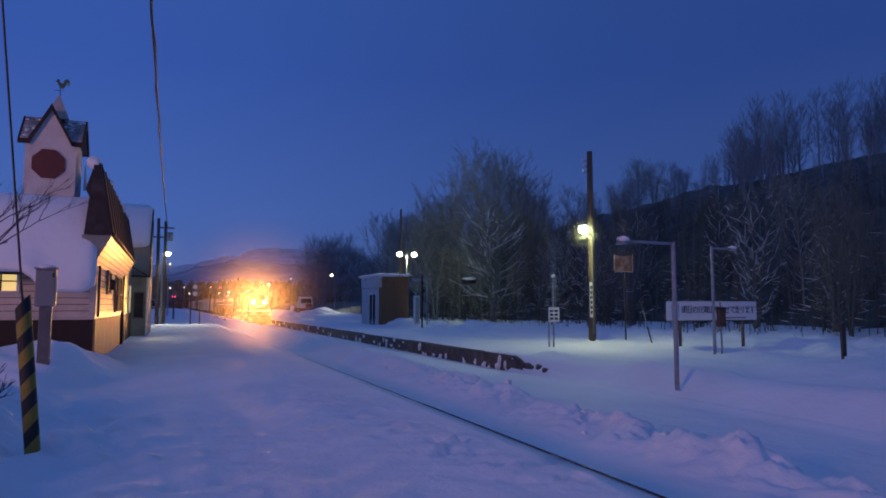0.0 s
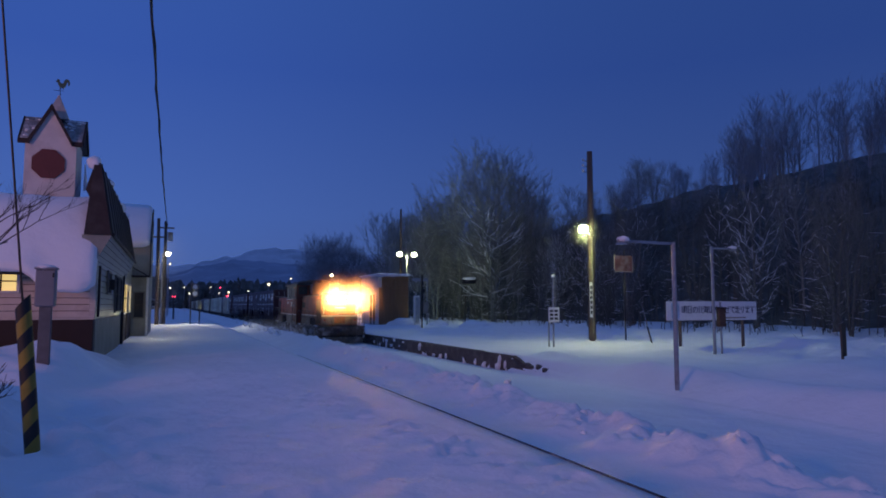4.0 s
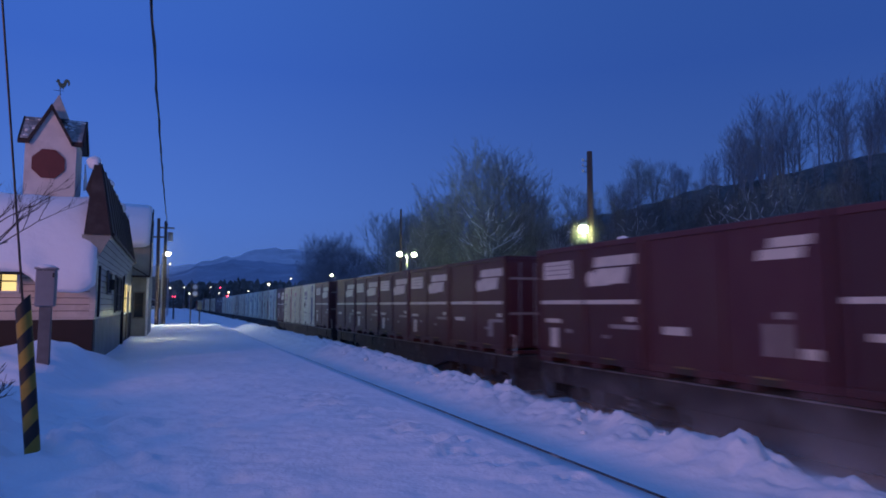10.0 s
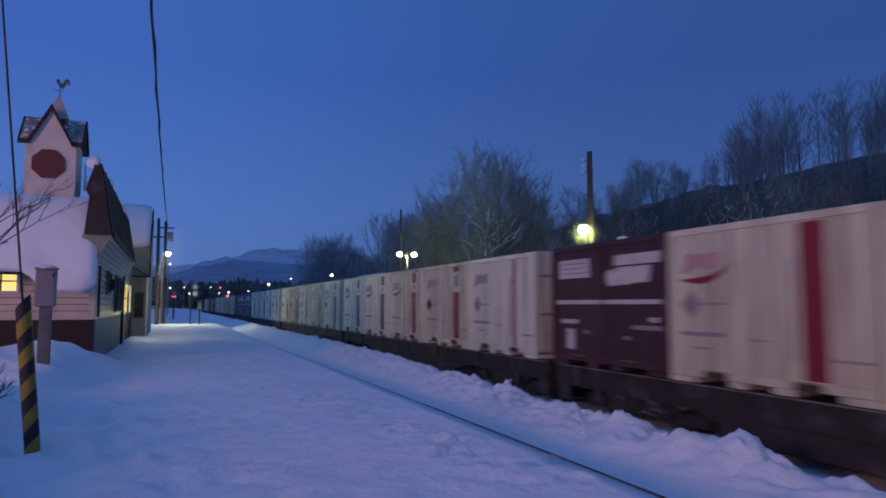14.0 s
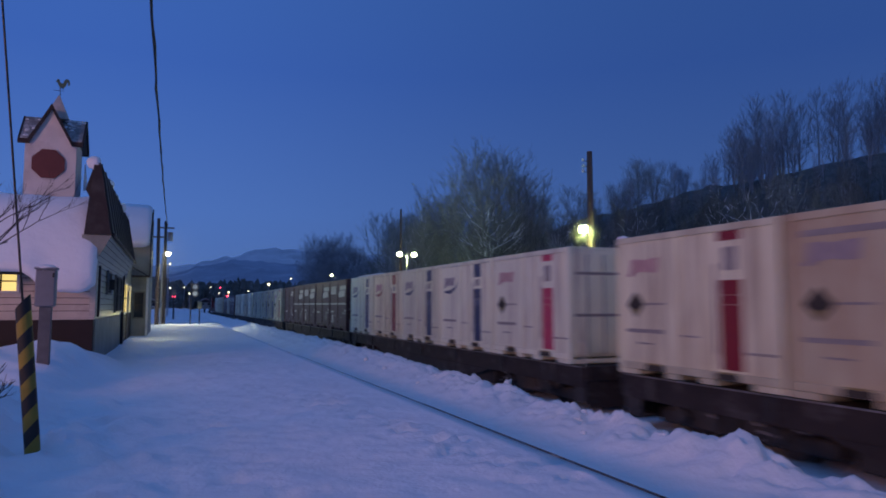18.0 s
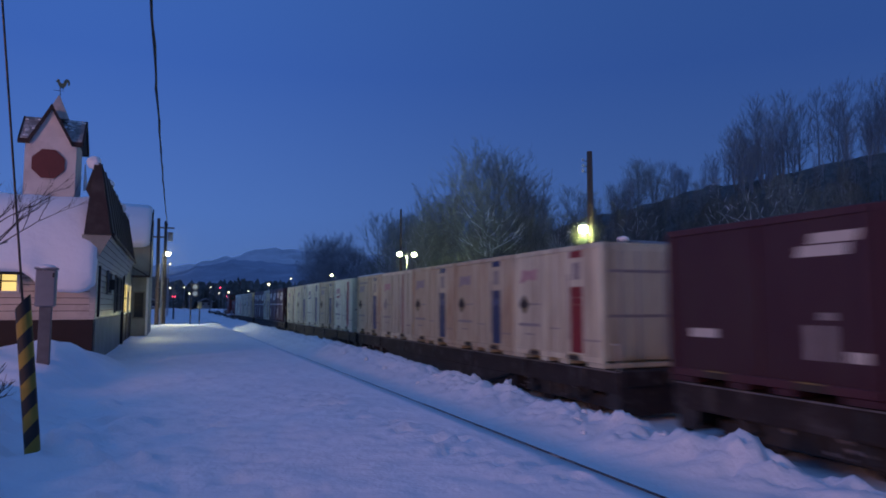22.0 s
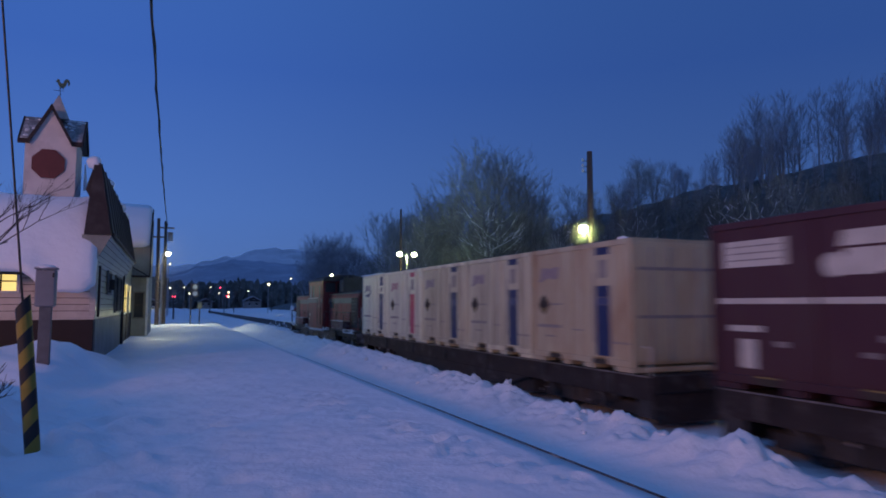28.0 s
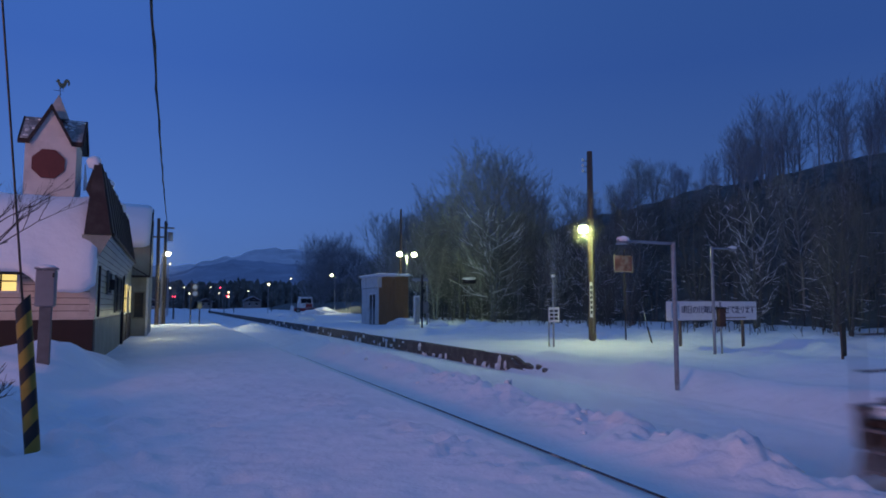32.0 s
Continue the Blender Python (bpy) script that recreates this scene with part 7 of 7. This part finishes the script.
def plough_vehicle():
    ob = thing("snow_plough_vehicle", pose(27.8, 150.0, -0.2), "parked white and red snow plough vehicle", "vehicle")
    part("chassis", box(-2.3, 2.2, -1.2, 1.2, 0.3, 1.0, 0.08), mat("dull_red_vehicle", (0.28, 0.03, 0.04), 0.5), ob)
    part("cab", prism([(-1.3, 1.0), (1.7, 1.0), (1.8, 2.2), (1.5, 3.35), (-1.0, 3.35), (-1.3, 2.2)], "y", -1.1, 1.1), WHITE_PAINT, ob)
    part("windscreen", box(-0.9, 1.4, -1.13, -1.105, 2.1, 3.1), DARK_GLASS, ob)
    part("red_band", box(0.2, 1.6, -1.125, -1.106, 1.1, 2.0), mat("dull_red_vehicle", (0.28, 0.03, 0.04)), ob)
    part("blade", prism([(-2.9, 0.1), (-2.5, 0.1), (-2.45, 1.5), (-2.7, 1.5), (-2.8, 0.8)], "y", -1.5, 1.5), WHITE_PAINT, ob)
    part("roof_bar", box(-1.1, 1.6, -1.2, 1.2, 3.351, 3.5, 0.04), SNOW, ob)
    for x in (-1.5, 1.4):
        w = part("wheel", tube([(x, -1.25, 0.5), (x, -0.9, 0.5)], 0.55, 14), BLACK, ob)
        part("rim", tube([(x, -1.27, 0.5), (x, -1.251, 0.5)], 0.28, 12), STEEL, w)


plough_vehicle()


# ---- snow thrown up by the train: small plates of frozen snow that ride along ----


def glow_material(share, rough):
    """Added film for lens bloom: nearly clear, a tiny share of the light is bent a little on its way through."""
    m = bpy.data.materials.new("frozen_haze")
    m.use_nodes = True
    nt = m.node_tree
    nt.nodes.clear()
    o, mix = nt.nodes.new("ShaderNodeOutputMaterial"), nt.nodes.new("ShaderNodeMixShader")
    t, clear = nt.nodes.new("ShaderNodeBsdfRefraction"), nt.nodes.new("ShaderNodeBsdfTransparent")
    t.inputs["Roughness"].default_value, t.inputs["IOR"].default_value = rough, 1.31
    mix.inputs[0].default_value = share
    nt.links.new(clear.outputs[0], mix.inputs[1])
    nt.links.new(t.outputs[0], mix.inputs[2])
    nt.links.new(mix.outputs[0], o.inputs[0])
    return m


def flake_material():
    """Loose snow lets light through as much as it throws it back."""
    m = bpy.data.materials.new("flying_snow")
    m.use_nodes = True
    nt = m.node_tree
    nt.nodes.clear()
    o = nt.nodes.new("ShaderNodeOutputMaterial")
    t, d, x = nt.nodes.new("ShaderNodeBsdfTranslucent"), nt.nodes.new("ShaderNodeBsdfDiffuse"), nt.nodes.new("ShaderNodeMixShader")
    t.inputs[0].default_value = d.inputs[0].default_value = (0.9, 0.92, 0.95, 1)
    nt.links.new(t.outputs[0], x.inputs[1])
    nt.links.new(d.outputs[0], x.inputs[2])
    nt.links.new(x.outputs[0], o.inputs[0])
    return m


FLAKE = flake_material()


def flakes(name, label, places, size, material, q, flat=False):
    """places: rows of (x, y, z) about the train's axis and rail top; a small three-cornered plate at each."""
    r = np.random.default_rng(len(name))
    c = np.asarray(places, dtype=np.float64)
    n = len(c)
    if flat:
        a, b = np.tile((1.0, 0, 0), (n, 1)), np.tile((0, 0, 1.0), (n, 1))
    else:
        a = r.normal(size=(n, 3))
        a /= np.linalg.norm(a, axis=1)[:, None]
        b = np.cross(a, r.normal(size=(n, 3)))
        b /= np.linalg.norm(b, axis=1)[:, None]
    s = size * r.uniform(0.5, 1.4, (n, 1))
    t = r.uniform(0, 6.28, (n, 1))
    v = np.stack([c + s * (np.cos(t + j * 2.094) * a + np.sin(t + j * 2.094) * b) for j in range(3)], axis=1)
    me = bpy.data.meshes.new(name)
    me.vertices.add(3 * n)
    me.vertices.foreach_set("co", v.astype(np.float32).ravel())
    me.loops.add(3 * n)
    me.loops.foreach_set("vertex_index", np.arange(3 * n, dtype=np.int32))
    me.polygons.add(n)
    me.polygons.foreach_set("loop_start", np.arange(0, 3 * n, 3, dtype=np.int32))
    me.update(calc_edges=True)
    me.materials.append(material)
    ob = tagged(new(name, me), label, "snow dust", kind="stuff")
    MOVERS.append((ob, q, TRACK_X, RAIL))


def headlight_glow(y, half, top, share, rough):
    """A still clear sheet added over the line for the headlights' bloom, its rim wavering, turned to face the camera's
    line to the train.
    """
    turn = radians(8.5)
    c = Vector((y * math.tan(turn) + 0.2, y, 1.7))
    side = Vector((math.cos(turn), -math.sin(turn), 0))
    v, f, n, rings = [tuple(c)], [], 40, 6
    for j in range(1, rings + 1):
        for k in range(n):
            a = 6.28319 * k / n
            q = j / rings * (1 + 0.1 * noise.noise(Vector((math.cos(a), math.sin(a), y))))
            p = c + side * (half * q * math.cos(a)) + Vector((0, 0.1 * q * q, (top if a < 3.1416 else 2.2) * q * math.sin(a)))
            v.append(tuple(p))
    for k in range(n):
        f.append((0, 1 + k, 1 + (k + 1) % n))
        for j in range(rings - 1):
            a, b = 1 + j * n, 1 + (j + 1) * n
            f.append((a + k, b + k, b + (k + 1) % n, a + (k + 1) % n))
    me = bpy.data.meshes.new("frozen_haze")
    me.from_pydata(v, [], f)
    me.materials.append(glow_material(share, rough))
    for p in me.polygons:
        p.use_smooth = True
    tagged(new("frozen_haze", me), "clear sheet added over the track for the headlights' bloom", "haze", kind="stuff")


def mist_material(name, y0, y1, y2, y3, top, strength):
    """Thin floating powder: scattered light between clear gaps, thinning upwards and towards both ends."""
    m = bpy.data.materials.new(name)
    m.use_nodes = True
    nt = m.node_tree
    nt.nodes.clear()

    def node(kind, **vals):
        n = nt.nodes.new(kind)
        for k, v in vals.items():
            n.inputs[int(k[1:])].default_value = v
        return n

    def math_node(op, a, b_):
        n = nt.nodes.new("ShaderNodeMath")
        n.operation = op
        nt.links.new(a, n.inputs[0])
        if isinstance(b_, float):
            n.inputs[1].default_value = b_
        else:
            nt.links.new(b_, n.inputs[1])
        return n.outputs[0]

    def span(src, a, b_, lo, hi):
        n = node("ShaderNodeMapRange", i1=a, i2=b_, i3=lo, i4=hi)
        n.interpolation_type = "SMOOTHSTEP"
        nt.links.new(src, n.inputs[0])
        return n.outputs[0]
    tc = nt.nodes.new("ShaderNodeTexCoord")
    sep = nt.nodes.new("ShaderNodeSeparateXYZ")
    nt.links.new(tc.outputs["Object"], sep.inputs[0])
    mp = nt.nodes.new("ShaderNodeMapping")
    mp.inputs["Scale"].default_value = (0.8, 0.55, 1.1)
    nt.links.new(tc.outputs["Object"], mp.inputs[0])
    nz1 = nt.nodes.new("ShaderNodeTexNoise")
    nz1.inputs["Scale"].default_value, nz1.inputs["Detail"].default_value = 1.3, 5
    nt.links.new(mp.outputs[0], nz1.inputs[0])
    puff = span(nz1.outputs[0], 0.28, 0.72, 0.25, 1.0)
    # the cloud's top wavers with the puffs
    rise = math_node("MULTIPLY", puff, -0.45 * top)
    z = math_node("ADD", sep.outputs["Z"], rise)
    fade = span(z, -0.35, top * 0.6, 1.0, 0.0)
    ends = math_node("MULTIPLY", span(sep.outputs["Y"], y0, y1, 0.0, 1.0), span(sep.outputs["Y"], y2, y3, 1.0, 0.0))
    a = math_node("MULTIPLY", math_node("MULTIPLY", fade, puff), math_node("MULTIPLY", ends, strength))
    t, d, x = nt.nodes.new("ShaderNodeBsdfTranslucent"), nt.nodes.new("ShaderNodeBsdfDiffuse"), nt.nodes.new("ShaderNodeMixShader")
    t.inputs[0].default_value = d.inputs[0].default_value = (0.92, 0.93, 0.95, 1)
    nt.links.new(t.outputs[0], x.inputs[1])
    nt.links.new(d.outputs[0], x.inputs[2])
    clear, mix, o = nt.nodes.new("ShaderNodeBsdfTransparent"), nt.nodes.new("ShaderNodeMixShader"), nt.nodes.new("ShaderNodeOutputMaterial")
    nt.links.new(a, mix.inputs[0])
    nt.links.new(clear.outputs[0], mix.inputs[1])
    nt.links.new(x.outputs[0], mix.inputs[2])
    nt.links.new(mix.outputs[0], o.inputs[0])
    return m


def veil(name, label, material, q, y0, y1, x0, top, k):
    """One billowing veil of powder beside the train, leaning outwards."""
    v, f = [], []
    ny, nz_ = int((y1 - y0) / 0.5), 8
    for j in range(ny + 1):
        y = y0 + (y1 - y0) * j / ny
        for i in range(nz_ + 1):
            u = i / nz_
            v.append((x0 + 0.35 * noise.noise(Vector((y * 0.6, u * 1.5, 4.0 * k))) - 0.25 * u, y, -0.35 + (top + 0.35) * u))
    for j in range(ny):
        for i in range(nz_):
            a = j * (nz_ + 1) + i
            f.append((a, a + 1, a + nz_ + 2, a + nz_ + 1))
    me = bpy.data.meshes.new(name)
    me.from_pydata(v, [], f)
    me.materials.append(material)
    for p in me.polygons:
        p.use_smooth = True
    ob = tagged(new(name, me), label, "snow dust", kind="stuff")
    MOVERS.append((ob, q, TRACK_X, RAIL))


def powder_places():
    r = np.random.default_rng(6)
    n = 60000
    y = 0.6 + 40 * r.random(n) ** 1.4
    x = r.choice((-1.0, -1.0, 1.0), n) * (1.2 + np.abs(r.normal(0, 0.5, n)))
    return np.stack([x, y, -0.1 + np.abs(r.normal(0, 0.2, n))], axis=1)


# Two added bloom sheets across the camera's sight line to the coming train.
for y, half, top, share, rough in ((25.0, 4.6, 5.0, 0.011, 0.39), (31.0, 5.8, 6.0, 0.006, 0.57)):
    headlight_glow(y, half, top, share, rough)


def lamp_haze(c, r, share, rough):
    """A clear ball added around a lamp to stand in for its lens bloom."""
    ob = part("lamp_haze", ball(c, r, 1.0, 32), glow_material(share, rough), None, smooth=True)
    tagged(ob, "clear ball added around a station lamp for its bloom", "haze", kind="stuff")


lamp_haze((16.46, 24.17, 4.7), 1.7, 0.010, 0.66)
flakes("snow_dust", "powder snow whirled up beside the locomotive", powder_places(), 0.006, FLAKE, 78.8)
MIST = mist_material("powder_mist", -1.2, 1.5, 4.0, 40.0, 1.5, 0.82)
THIN_MIST = mist_material("thin_powder_mist", 0.0, 8.0, 22.0, 34.0, 1.1, 0.22)
for k, x0 in enumerate((-1.45, -2.0, -2.7, -3.4)):
    veil("snow_mist", "pale mist of powder snow trailing along the train", MIST, 78.8, -1.4, 51.0, x0, 1.9, k)
for k, x0 in enumerate((-1.5, -2.1, -2.8, 1.6)):
    veil("snow_mist", "thin mist of powder snow by the last locomotive", THIN_MIST, 316.3, -0.5, 35.0, x0, 1.5, k)


# ---- what moves ----
# how far the train falls behind its steady speed, metres, at each time
LAG = [(0.0, -4.2), (1.0, -3.2), (2.0, -2.1), (3.0, -1.2), (4.5, -0.45), (6.0, -0.15), (8.0, 0.0), (12.0, 0.01), (16.0, 0.04), (20.0, 0.14), (23.0, 0.26), (26.0, 0.44), (29.0, 0.7), (CLIP, 1.0)]


def motions():
    for ob, y, x, z in MOVERS:
        walk(ob, [(t, pose(x, y - SPEED * t + lag, z)) for t, lag in LAG])
        for w in [c for c in ob.children if "radius" in c]:
            r, at, rows = w["radius"], w.location.copy(), []
            # turning while it rolls past the camera's view
            t0 = max(0.0, (y + at.y - 42) / SPEED)
            t1 = min(CLIP, (y + at.y + 3) / SPEED)
            if t0 >= CLIP or t1 <= 0:
                continue
            n = int((t1 - t0) * FPS)
            base = Matrix.Translation(at)
            step = SPEED / FPS / r
            if t0 > 0:
                rows.append((0.0, base))
            rows += [(t0 + i / FPS, base @ Matrix.Rotation(i * step, 4, "X")) for i in range(n + 1)]
            if t1 < CLIP:
                rows.append((CLIP, rows[-1][1]))
            walk(w, rows)


motions()
